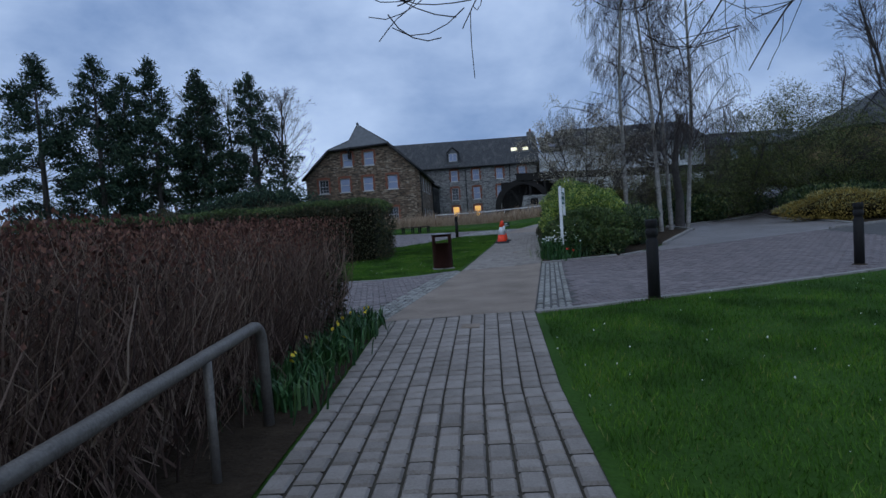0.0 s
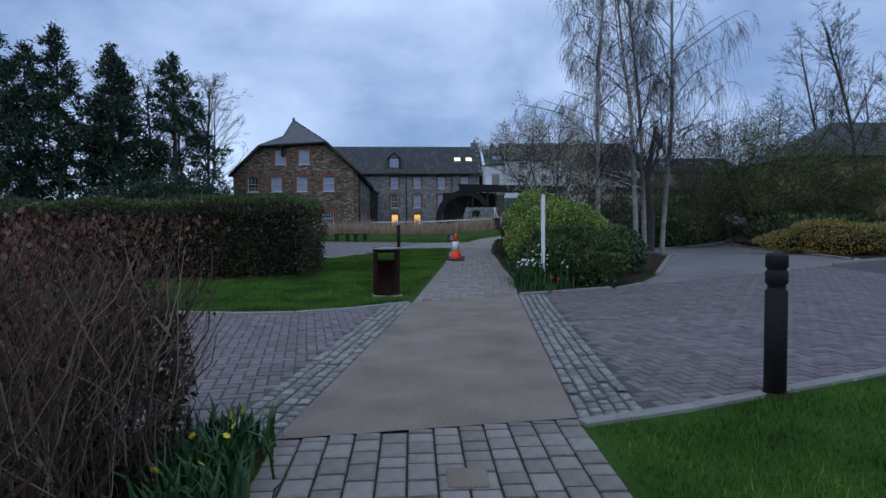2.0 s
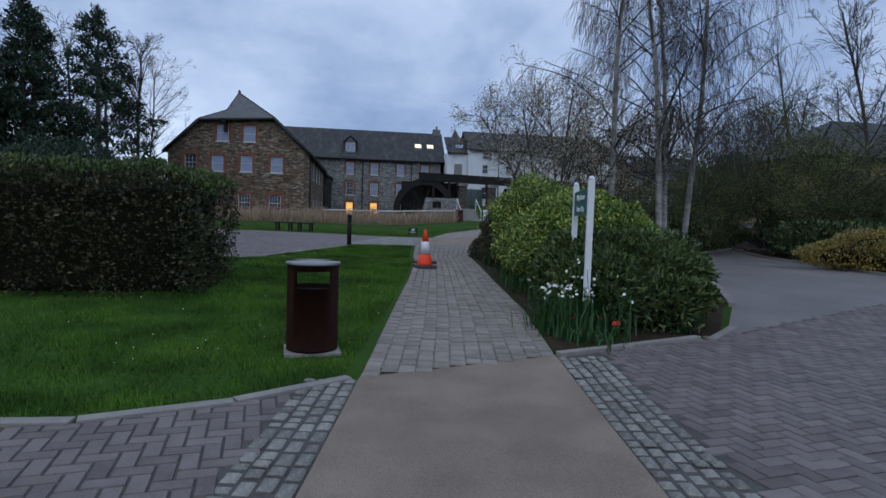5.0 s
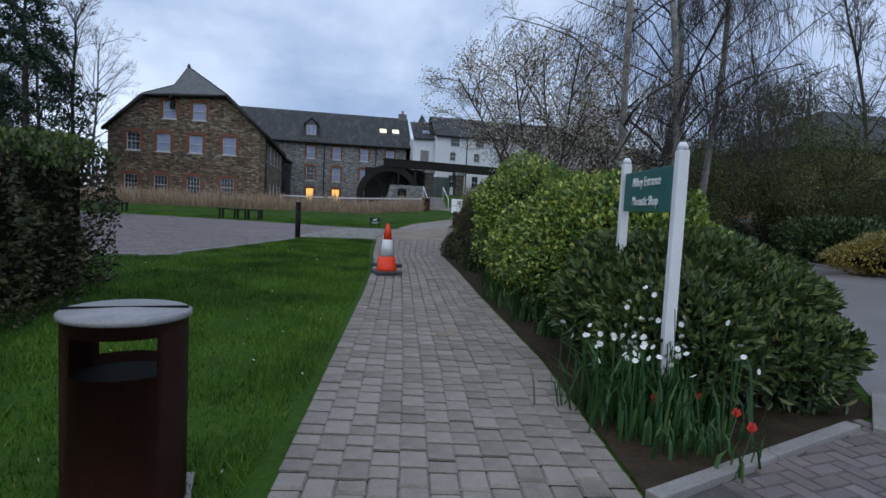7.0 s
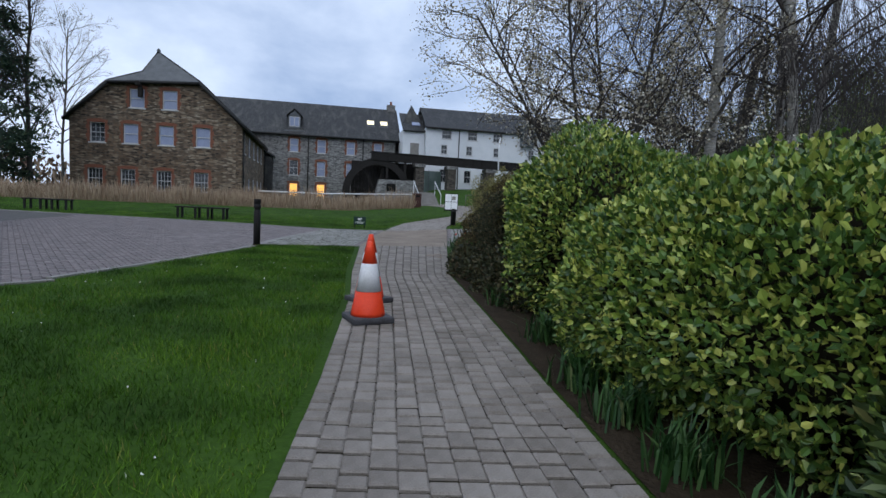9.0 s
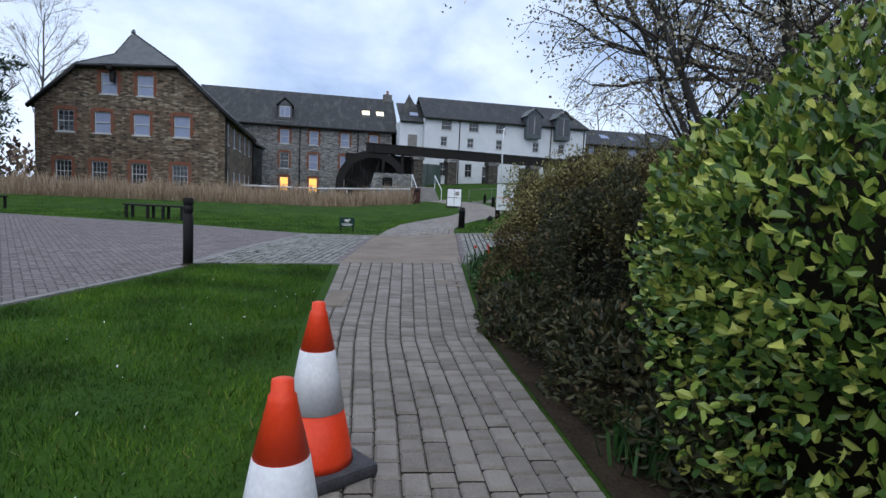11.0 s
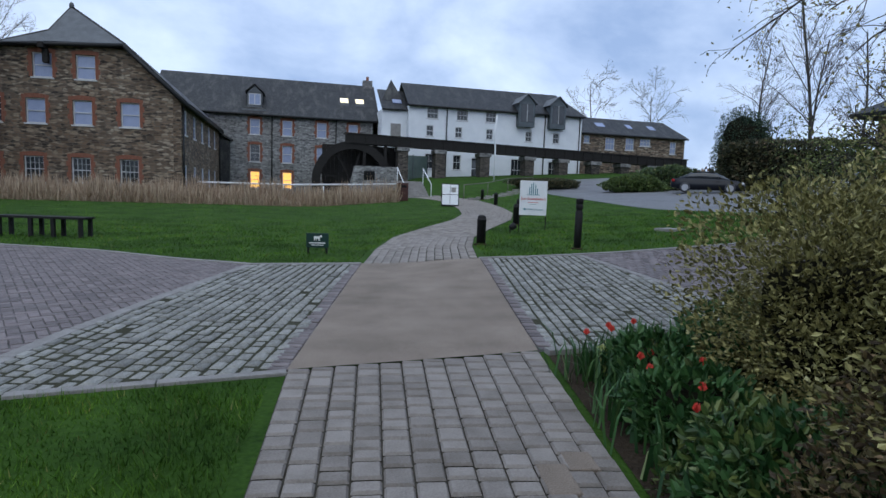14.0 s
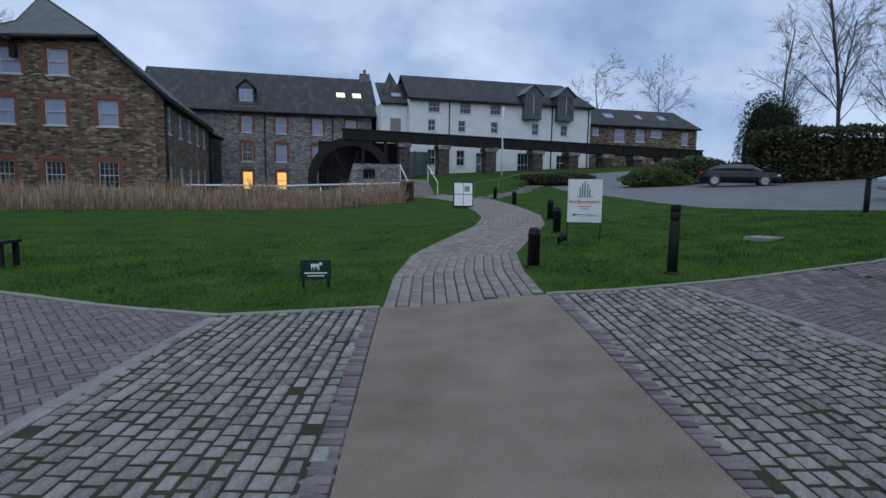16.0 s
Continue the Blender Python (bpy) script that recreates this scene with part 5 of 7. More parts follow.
def car(x, y, turn, paint, label):
    """A parked saloon: lofted body, glass house, wheels, lamps."""
    t = thing("car", pose(x, y, gz(x, y), 0, 0, turn), label, "car", "parked cars")
    def loft(stations, inset, name, mat, parent):
        bm = bmesh.new()
        rings = []
        for xx, hw, z0, z1 in stations:
            pts = [(-hw, z0), (-hw - 0.0, (z0 + z1) / 2), (-hw * inset, z1 - 0.02), (0, z1), (hw * inset, z1 - 0.02), (hw, (z0 + z1) / 2), (hw, z0)]
            rings.append([bm.verts.new((xx, yy, zz)) for yy, zz in pts])
        for a, b in zip(rings, rings[1:]):
            for k in range(len(a)):
                f = bm.faces.new((a[k], a[(k + 1) % 7], b[(k + 1) % 7], b[k]))
                f.smooth = True
        bm.faces.new(rings[0][::-1])
        bm.faces.new(rings[-1])
        bmesh.ops.recalc_face_normals(bm, faces=bm.faces)
        return part(name, bm, mat, parent)
    bd = loft([(-2.25, 0.66, 0.42, 0.72), (-2.18, 0.8, 0.3, 0.93), (-1.5, 0.88, 0.22, 1.0), (-0.3, 0.89, 0.2, 0.97), (0.9, 0.88, 0.2, 0.95), (1.7, 0.85, 0.22, 0.86), (2.12, 0.76, 0.3, 0.74), (2.25, 0.6, 0.4, 0.62)], 0.88, "body", paint, t)
    gh = loft([(-1.75, 0.64, 0.9, 1.0), (-1.0, 0.70, 0.9, 1.36), (-0.2, 0.72, 0.9, 1.43), (0.5, 0.70, 0.9, 1.36), (1.3, 0.66, 0.88, 0.95)], 0.8, "glass_house", M_PANE, t)
    rf = loft([(-0.95, 0.58, 1.34, 1.38), (-0.2, 0.6, 1.40, 1.45), (0.42, 0.58, 1.35, 1.39)], 0.9, "roof_panel", paint, t)
    for wx in (-1.35, 1.35):
        for s in (-1, 1):
            w = part("wheel", lathe([(0.22, -0.1), (0.31, -0.1), (0.325, -0.06), (0.325, 0.06), (0.31, 0.1), (0.22, 0.1)], 22), M_RUBBER, t)
            w.matrix_local = pose(wx, s * 0.81, 0.325, 90, 0, 0)
            rm = part("rim", lathe([(0.215, -0.105), (0.19, -0.085), (0.06, -0.07), (0.03, -0.11), (0.03, 0.11), (0.06, 0.07), (0.19, 0.085), (0.215, 0.105)], 20), M_RIM, w)
    for s in (-1, 1):
        part("tail_lamp", box(-2.2, -2.02, s * 0.74 - 0.12, s * 0.74 + 0.12, 0.72, 0.87, 0.02), M_TAIL, t)
        part("headlamp", box(2.0, 2.16, s * 0.62 - 0.13, s * 0.62 + 0.13, 0.6, 0.72, 0.02), M_REFLECT, t)
        part("wing_mirror", box(0.6, 0.72, s * 0.97 - 0.08, s * 0.97 + 0.08, 0.95, 1.07, 0.02), paint, t)
    part("number_plate", box(-2.28, -2.245, -0.26, 0.26, 0.5, 0.61), M_OCHRE, t)
    return t


car(28.9, 51.6, -38, M_CARPAINT, "dark blue saloon car parked beside the hedge")
car(24.6, 36.8, 150, M_CARPALE, "silver-blue car parked beside the hedge")

# ---- hedges and shrubs ----
h1 = thing("twiggy_hedge", pose(0, 0, 0), "bare brown deciduous hedge of dense upright twigs", "hedge")
rh = random.Random(11)
v, f = [], []
for k in range(15000):
    x, y = rh.uniform(-2.7, -1.0), rh.uniform(-8, 2.2) if k % 3 else rh.uniform(-3, 2.2)
    if x > -1.15 + 0.1 * noise.noise(Vector((y, 3, 0))) and rh.random() < 0.6:
        x -= 0.3
    h = (rh.uniform(0.95, 1.36) if k % 2 else rh.uniform(0.5, 1.3)) + 0.12 * noise.noise(Vector((x, y, 4)))
    z0 = rh.uniform(h * 0.2, h * 0.68) if k % 4 else 0
    p = Vector((x, y, z0))
    pts = [p]
    d = Vector((rh.gauss(0, 0.26), rh.gauss(0, 0.26), 1)).normalized()
    n = 3
    for s in range(n):
        d = (d + Vector((rh.gauss(0, 0.42), rh.gauss(0, 0.42), 0.16))).normalized()
        q = pts[-1] + d * (h - z0) / n
        pts.append(Vector((min(q.x, -0.95), min(q.y, 2.45), q.z)))
    rad = rh.uniform(0.0015, 0.0035) if k % 5 else rh.uniform(0.004, 0.009)
    tube_into(v, f, pts, [rad, rad * 0.8, rad * 0.6, rad * 0.3], 3)
raw("twig_growth", v, f, M_TWIGRED, h1)["kind"] = "stuff"
def band(r):
    x, y = r.uniform(-2.75, -0.98), r.uniform(-6, 2.4)
    z = 1.28 - abs(r.gauss(0, 0.26)) + 0.12 * noise.noise(Vector((x, y, 4)))
    return Vector((x, y, max(0.1, z))), Vector((0, 0, 1))
leaf_cloud("dead_leaves", 26000, band, 0.017, M_RUSSET, h1)["kind"] = "stuff"
core(-2.3, -1.75, -9, 2.0, 0.55, 0.98, h1)
ivy = leaf_cloud("ivy", 2200, lumpy((-1.35, 2.0, 0.35), (0.28, 0.4, 0.55), 5), 0.03, M_HEDGE, h1)
ivy["kind"] = "stuff"

h2 = thing("clipped_hedge", pose(0, 0, 0), "dark clipped hedge with a green top at the forecourt", "hedge")
leaf_cloud("leaves", 52000, hedge_box(-14, -2.1, 11.6, 14.3, 0.0, 1.62, 2, 0.3), 0.04, M_HEDGE, h2)["kind"] = "stuff"
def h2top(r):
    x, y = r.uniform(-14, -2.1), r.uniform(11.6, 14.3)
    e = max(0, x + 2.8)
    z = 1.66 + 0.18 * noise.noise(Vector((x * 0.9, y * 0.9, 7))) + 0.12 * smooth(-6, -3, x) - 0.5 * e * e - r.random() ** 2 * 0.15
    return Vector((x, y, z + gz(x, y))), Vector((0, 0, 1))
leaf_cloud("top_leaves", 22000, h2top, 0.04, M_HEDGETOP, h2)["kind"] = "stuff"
core(-13.8, -2.4, 11.9, 14.0, 0.0, 1.45, h2)

def shrub(name, c, radii, n, size, mat, label, seed, category="shrub", group="", rough=0.25, shell=0.3, mats2=None, core_scale=0.8, length=1.6):
    z = gz(c[0], c[1])
    t = thing(name, pose(c[0], c[1], z), label, category, group)
    leaf_cloud("leaves", n, lumpy((0, 0, radii[2] * 0.45), (radii[0], radii[1], radii[2] * 0.62), seed, rough, shell=shell, low=-0.75), size, mat, t, random.Random(seed), length, lie=size < 0.08)["kind"] = "stuff"
    if mats2:
        leaf_cloud("tip_leaves", n // 3, lumpy((0, 0, radii[2] * 0.47), (radii[0] * 1.02, radii[1] * 1.02, radii[2] * 0.63), seed, rough, shell=0.08, low=-0.1), size, mats2, t, random.Random(seed + 1), length)["kind"] = "stuff"
    # Lumpy near-black core: its colour gives the shade between the leaves.
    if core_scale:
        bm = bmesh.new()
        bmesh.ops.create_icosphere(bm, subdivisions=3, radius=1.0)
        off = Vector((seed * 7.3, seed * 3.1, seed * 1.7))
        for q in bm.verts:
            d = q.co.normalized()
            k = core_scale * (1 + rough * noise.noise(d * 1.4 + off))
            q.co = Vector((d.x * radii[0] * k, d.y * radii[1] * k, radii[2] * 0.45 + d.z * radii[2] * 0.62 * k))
        part("shade_core", bm, M_CORE, t)
    return t


shrub("variegated_shrub", (3.85, 12.95), (1.2, 1.9, 1.45), 34000, 0.042, M_LAUREL, "rounded evergreen shrub with yellow-edged glossy leaves by the path", 3, mats2=M_LAUREL, length=1.25)
shrub("variegated_shrub", (4.25, 15.6), (1.3, 1.5, 1.75), 22000, 0.042, M_LAUREL, "tall rounded evergreen shrub with glossy green leaves", 4, mats2=M_LAUREL, length=1.35)
shrub("evergreen_shrub", (3.45, 10.75), (1.0, 0.95, 0.98), 17000, 0.04, M_DARKLEAF, "dark narrow-leaved evergreen shrub on the bed corner", 5, mats2=M_HEDGETOP, length=2.2)
shrub("evergreen_shrub", (4.7, 12.7), (0.95, 1.5, 1.0), 13000, 0.042, M_DARKLEAF, "dark spreading evergreen shrub beside the bay", 6, length=2.2)
shrub("evergreen_shrub", (6.0, 16.6), (1.0, 1.9, 0.95), 8000, 0.06, M_DARKLEAF, "dark spreading evergreen shrub under the birches", 7)
shrub("evergreen_shrub", (3.65, 10.1), (0.7, 0.6, 0.6), 6000, 0.036, M_DARKLEAF, "low dark evergreen shrub at the kerb corner", 8, mats2=M_HEDGETOP, length=2.2)
shrub("evergreen_shrub", (2.98, 10.05), (0.55, 0.65, 0.78), 6000, 0.036, M_DARKLEAF, "dark evergreen shrub grown round the sign post", 9, mats2=M_HEDGETOP, length=2.2)
# the bronze hedge beside the path
h3 = thing("bronze_hedge", pose(0, 0, 0), "bronze-brown leafy hedge beside the block path", "hedge")
leaf_cloud("leaves", 120000, hedge_box(3.75, 6.3, 16.9, 20.6, 0.05, 1.5, 9, 0.4), 0.018, M_BROWNHEDGE, h3, None, 2.0)["kind"] = "stuff"
leaf_cloud("low_leaves", 15000, hedge_box(3.0, 4.4, 15.7, 18.9, 0.0, 0.5, 10, 0.25), 0.032, M_HEDGE, h3, None, 1.8, lie=True)["kind"] = "stuff"
leaf_cloud("low_leaves", 9000, hedge_box(3.75, 5.0, 18.9, 21.4, 0.0, 0.45, 11, 0.3), 0.032, M_HEDGETOP, h3, None, 1.8, lie=True)["kind"] = "stuff"
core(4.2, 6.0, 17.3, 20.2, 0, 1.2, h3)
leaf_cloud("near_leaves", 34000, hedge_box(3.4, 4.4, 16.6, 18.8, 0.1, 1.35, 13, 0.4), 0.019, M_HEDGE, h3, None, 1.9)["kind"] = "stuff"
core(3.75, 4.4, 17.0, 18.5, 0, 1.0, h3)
leaf_cloud("olive_growth", 24000, hedge_box(3.7, 6.3, 16.9, 20.7, 0.75, 1.62, 9, 0.45), 0.017, M_OLIVE, h3, None, 2.0)["kind"] = "stuff"
shrub("olive_shrub", (5.35, 21.9), (0.85, 0.8, 1.6), 22000, 0.024, M_OLIVE, "upright olive and bronze leaved shrub at the road corner", 12, rough=0.4, core_scale=0.45, shell=0.6)

# far belt right of the bay
for k, (x, y, a, b_, c, mt) in enumerate(((10.6, 22.4, 1.6, 0.9, 1.2, M_DARKLEAF), (12.8, 24.4, 2.4, 0.9, 1.2, M_DARKLEAF), (16.4, 21.0, 2.4, 1.6, 1.3, M_DARKLEAF), (19.0, 24.0, 3.0, 1.5, 1.9, M_DARKLEAF))):
    shrub("evergreen_bush", (x, y), (a, b_, c), 30000 if mt is M_YEW else 9000, 0.075 if mt is M_YEW else 0.09, mt, "large dull olive-green evergreen bush behind the parking bay" if mt is M_YEW else "low dark evergreen bush behind the parking bay", 20 + k, rough=0.4, shell=0.6, core_scale=0.45)
shrub("golden_shrub", (14.6, 17.0), (2.6, 1.5, 1.0), 15000, 0.04, M_GOLD, "low golden-brown shrub on the bed edge", 31, rough=0.3, mats2=M_OLIVE)
far_hedge = thing("boundary_hedge", pose(0, 0, 0), "long dark clipped boundary hedge beyond the car park", "hedge")
leaf_cloud("leaves", 26000, hedge_box(32, 70, 51.5, 54.5, 0.0, 3.3, 14, 0.3), 0.16, M_HEDGE, far_hedge)["kind"] = "stuff"
core(32.3, 69, 51.8, 54, 0, 3.0, far_hedge)
for k, (x, y, a, c, mt) in enumerate(((27.0, 57.0, 2.4, 1.1, M_HEDGETOP), (31.0, 58.5, 2.4, 1.7, M_DARKLEAF), (22.5, 63.0, 2.8, 0.7, M_HEDGE), (38.0, 58.5, 2.6, 6.0, M_CONIFER))):
    shrub("car_park_shrub", (x, y), (a, 1.8, c), 8000, 0.1, mt, "rounded shrub at the car park edge", 40 + k, rough=0.3)
shrub("evergreen_bush", (-10.5, 25.0), (3.4, 2.4, 2.9), 12000, 0.09, M_CONIFER, "broad dark evergreen bush beyond the clipped hedge", 60, rough=0.3)

# ---- trees ----
BIRCH = [(22, 0.30, 0.75, 0.0, 0.03, 9), (10, 0.5, 0.6, 0.16, 0.09, 6), (9, 1.05, 0.75, 1.3, 0.07, 6), (4, 0.8, 0.35, 1.0, 0.06, 4)]
FINE = [(20, 0.36, 0.6, -0.02, 0.05, 8), (8, 0.5, 0.6, 0.0, 0.12, 5), (7, 0.5, 0.6, 0.02, 0.15, 4), (4, 0.6, 0.6, 0.05, 0.15, 3)]
OAK = [(8, 0.62, 0.7, 0.0, 0.08, 7), (7, 0.58, 0.75, 0.05, 0.16, 6), (7, 0.55, 0.75, 0.05, 0.2, 4), (6, 0.55, 0.7, 0.1, 0.2, 3)]
for k, (x, y, h, lean) in enumerate(((6.1, 16.8, 9.6, (-0.02, 0)), (7.2, 16.4, 10.2, (0.01, 0)), (8.7, 17.9, 10.6, (0.03, 0)), (7.9, 17.4, 9.0, (0.0, 0.02)))):
    bare_tree("birch_tree", x, y, h, 0.085, BIRCH, 70 + k, (M_BIRCH, M_TWIG), "leafless weeping birch with pale bark", "birches by the bay", lean=lean, twig=0.0032, thin=0.27)
# white blossom tree over the shrubs
def stemmed(name, x, y, stems, spec, radius, seed, label, leaves, size, mat, scatter=0.07, twig=0.0035, category="tree", length=1.2, keep=None):
    """Several stems from one root, with sparse small leaves or blossom along the outer twigs."""
    t = thing(name, pose(x, y, gz(x, y)), label, category)
    r = random.Random(seed)
    lines_ = [[] for _ in spec]
    for dx, dy, h in stems:
        grow(r, Vector((dx * 0.2, dy * 0.2, -0.1)), Vector((dx, dy, 1.0)), h, radius, 0, lines_, spec)
    if keep:
        lines_ = [lines_[0]] + [[ln for ln in lines if all(keep(p) for p in ln[0])] for lines in lines_[1:]]
    for nm, lines, sd in zip(("stem", "branch_growth", "twig_growth", "fine_twig_growth"), lines_, (6, 4, 3, 3)):
        v, f = [], []
        for pts_, rad_ in lines:
            if nm == "stem":
                v, f = [], []
            tube_into(v, f, pts_, [max(q, twig) for q in rad_], sd)
            if nm == "stem":
                raw("stem", v, f, M_BARK, t, "", True)
        if nm != "stem":
            raw(nm, v, f, M_TWIG, t)["kind"] = "stuff"
    ends = [p for lines in lines_[1:] for pts, _ in lines for p in pts[2:]]
    leaf_cloud("leaves", leaves, lambda q: (q.choice(ends) + Vector((q.gauss(0, scatter), q.gauss(0, scatter), q.gauss(0, scatter))), Vector((0, 0, 0))), size, mat, t, r, length)["kind"] = "stuff"
    return t


BLO = [(16, 0.46, 0.8, 0.0, 0.06, 6), (9, 0.5, 0.7, 0.02, 0.15, 5), (6, 0.5, 0.7, 0.05, 0.2, 4)]
stemmed("blossom_tree", 4.9, 17.1, ((-0.3, 0.1, 4.2), (-0.2, 0.35, 4.4), (0.1, 0.2, 4.3), (0.5, -0.2, 4.1), (-0.12, -0.3, 4.3), (-0.28, -0.1, 4.0), (-0.05, 0.1, 4.5), (0.6, 0.4, 3.8), (0.95, 0.1, 3.6)), BLO, 0.036, 5, "small many-stemmed tree in fading white blossom", 36000, 0.025, M_BLOSSOM, keep=lambda p: p.z > 1.5 + 0.5 * max(0.0, -p.x - 0.6) and p.x > -2.7)
# feathery olive bushes behind the parking bay
FEATHER = [(15, 0.5, 0.7, 0.05, 0.10, 6), (10, 0.5, 0.7, 0.12, 0.14, 5), (6, 0.55, 0.6, 0.2, 0.16, 4)]
for k, (x, y, h, n) in enumerate(((13.4, 24.0, 4.9, 9), (16.2, 24.0, 6.1, 12), (17.9, 23.4, 4.2, 9), (11.2, 24.0, 3.2, 6))):
    stemmed("feathery_bush", x, y, [((0.75 + 0.35 * (i % 2)) * math.cos(2.4 * i), 0.8 * math.sin(2.4 * i), h * (0.78 + 0.1 * (i % 3))) for i in range(n)], FEATHER, 0.035, 320 + k, "broad feathery olive-green bush with fine arching branches", 46000 if n > 6 else 18000, 0.034, M_YEW, 0.16, 0.005, "bush", 1.8)
# the arching tree over the bronze hedge
ARCH = [(12, 0.34, 0.8, 0.06, 0.10, 8), (8, 0.55, 0.75, 0.16, 0.16, 6), (6, 0.6, 0.7, 0.25, 0.18, 4)]
at = thing("bare_tree", pose(9.0, 19.6, gz(9.0, 19.6)), "spreading tree with dark arching limbs and a few dull leaves", "tree", "bare trees")
ra = random.Random(83)
av, af = [], []
tube_into(av, af, [Vector((0, 0, -0.1)), Vector((0.05, 0, 1.2)), Vector((-0.1, 0.05, 2.5)), Vector((0.2, 0, 4.6))], [0.2, 0.16, 0.14, 0.05], 10)
raw("trunk", av, af, M_BARK, at, "", True)
arch = [[] for _ in ARCH]
for b0, d0, ln, rd in ((Vector((-0.1, 0, 2.4)), Vector((-1, 0.34, 0.30)), 4.3, 0.05), (Vector((-0.1, 0, 2.2)), Vector((-1, 0.05, 0.36)), 3.8, 0.048), (Vector((-0.1, 0.1, 2.5)), Vector((-0.8, 0.7, 0.35)), 4.6, 0.055), (Vector((0, 0, 2.6)), Vector((-0.7, 0.2, 0.8)), 3.6, 0.05), (Vector((0, 0, 2.3)), Vector((-0.5, 0.9, 0.3)), 4.2, 0.05), (Vector((0.1, 0, 3.0)), Vector((0.5, 0.3, 0.8)), 2.8, 0.04)):
    grow(ra, b0, d0, ln, rd, 0, arch, ARCH)
for pts_, rad_ in arch[0]:
    av, af = [], []
    tube_into(av, af, pts_, rad_, 7)
    raw("limb", av, af, M_BARK, at, "", True)
for nm, lines in (("branch_growth", arch[1]), ("twig_growth", arch[2])):
    av, af = [], []
    for pts_, rad_ in lines:
        tube_into(av, af, pts_, [max(q, 0.003) for q in rad_], 3)
    raw(nm, av, af, M_TWIG, at)["kind"] = "stuff"
tips = [p for pts, _ in arch[2] for p in pts[2:]]
leaf_cloud("leaves", 5200, lambda q: (q.choice(tips) + Vector((q.gauss(0, 0.05), q.gauss(0, 0.05), q.gauss(-0.03, 0.05))), Vector((0, 0, -0.5))), 0.02, M_OLIVE, at, ra, 1.8)["kind"] = "stuff"
# thin-stemmed shrubs behind the hedge
THIN = [(10, 0.4, 0.6, 0.0, 0.08, 6), (7, 0.5, 0.6, 0.04, 0.14, 5), (4, 0.5, 0.6, 0.05, 0.18, 3)]
for k, (x, y, h) in enumerate(((7.6, 22.6, 2.6), (8.9, 21.9, 3.0), (7.3, 20.6, 2.3))):
    stemmed("thin_stemmed_shrub", x, y, [(0.5 * math.cos(a), 0.5 * math.sin(a), h * (0.85 + 0.1 * (i % 3))) for i, a in enumerate((0.3, 1.2, 2.2, 3.1, 4.0, 5.2))], THIN, 0.022, 300 + k, "thin upright bare stems with sparse brown leaves", 2600, 0.022, M_OLIVE, category="shrub")
# conifers and bare trees to the west
for k, (x, y, h, w) in enumerate(((-32.6, 55, 19.4, 3.7), (-28.7, 57, 18.6, 3.2), (-22.8, 57, 17.6, 4.2), (-30.5, 62, 18.5, 3.6), (-37.5, 53, 19.5, 4.2), (-43, 52, 20, 4.6), (-40, 62, 20, 4.4))):
    conifer(x, y, h, w, 90 + k, "tall dark conifer with ragged spreading limbs")
for k, (x, y, h) in enumerate(((-27.0, 61, 15.5), (-20.6, 60, 14.5), (-24.5, 64, 15), (-34.5, 63, 16), (-33, 98, 22))):
    bare_tree("bare_tree", x, y, h, 0.2, FINE, 110 + k, (M_BARK, M_TWIG), "leafless broad tree behind the conifers", "bare trees", twig=0.011)
for k, (x, y, h, s) in enumerate(((47, 98, 13, OAK), (56, 97, 12.5, OAK), (42.5, 62, 12, FINE), (46.5, 60, 17, FINE), (48.5, 62, 13, FINE), (51, 59, 13.5, FINE), (54.5, 58, 12, FINE), (58, 60, 11, FINE), (63, 62, 10, FINE), (60, 82, 9, OAK), (66, 84, 9, OAK), (22.8, 26.5, 10.5, FINE), (26.5, 26.8, 9.5, FINE))):
    bare_tree("bare_tree", x, y, h, 0.011 * h, s, 130 + k, (M_BARK, M_TWIG), "leafless tree beyond the car park", "bare trees", twig=0.015 if y > 90 else 0.007, thin=0.45 if y > 90 else 0.33)
# a distant wooded rise
r = random.Random(8)
def wood(r):
    a = r.uniform(-2.6, 2.6)
    d = r.uniform(150, 230)
    return Vector((d * math.sin(a), 40 + d * math.cos(a), r.uniform(0, 1) ** 1.4 * (10 + 4 * noise.noise(Vector((a * 9, 0, 2)))))), Vector((0, 0, 1))
tagged(leaf_cloud("distant_wood", 26000, wood, 1.1, M_TWIGRED, None, r), "grey-brown distant wood along the horizon", "wood", kind="stuff")

# ---- reeds ----
def reeds():
    r = random.Random(17)
    v, f = [], []
    n = 0
    while n < 26000:
        x = r.uniform(-27, 8.4)
        y = r.uniform(51.3, 56.8)
        front = 51.6 + 0.5 * noise.noise(Vector((x * 0.3, 0, 1))) + max(0, (x - 2) * 0.3)
        if y < front:
            continue
        h = (0.32 + 0.95 * r.random() ** 1.5) * (1 + 0.8 * noise.noise(Vector((x * 0.7, y * 0.7, 3))))
        p = Vector((x, y, gz(x, y) - 0.03))
        tip = p + Vector((r.gauss(0, 0.2), r.gauss(0, 0.2), h))
        w = Vector((r.gauss(0, 1), r.gauss(0, 1), 0)).normalized() * r.uniform(0.010, 0.022)
        b = len(v)
        v += [p - w * 0.6, p + w * 0.6, p.lerp(tip, 0.7) + w, tip, p.lerp(tip, 0.7) - w]
        f += [(b, b + 1, b + 2, b + 4), (b + 4, b + 2, b + 3)]
        n += 1
    return raw("reed_bed", v, f, M_REED)
tagged(reeds(), "tall dry straw-coloured reeds before the mill", "reeds", kind="stuff")

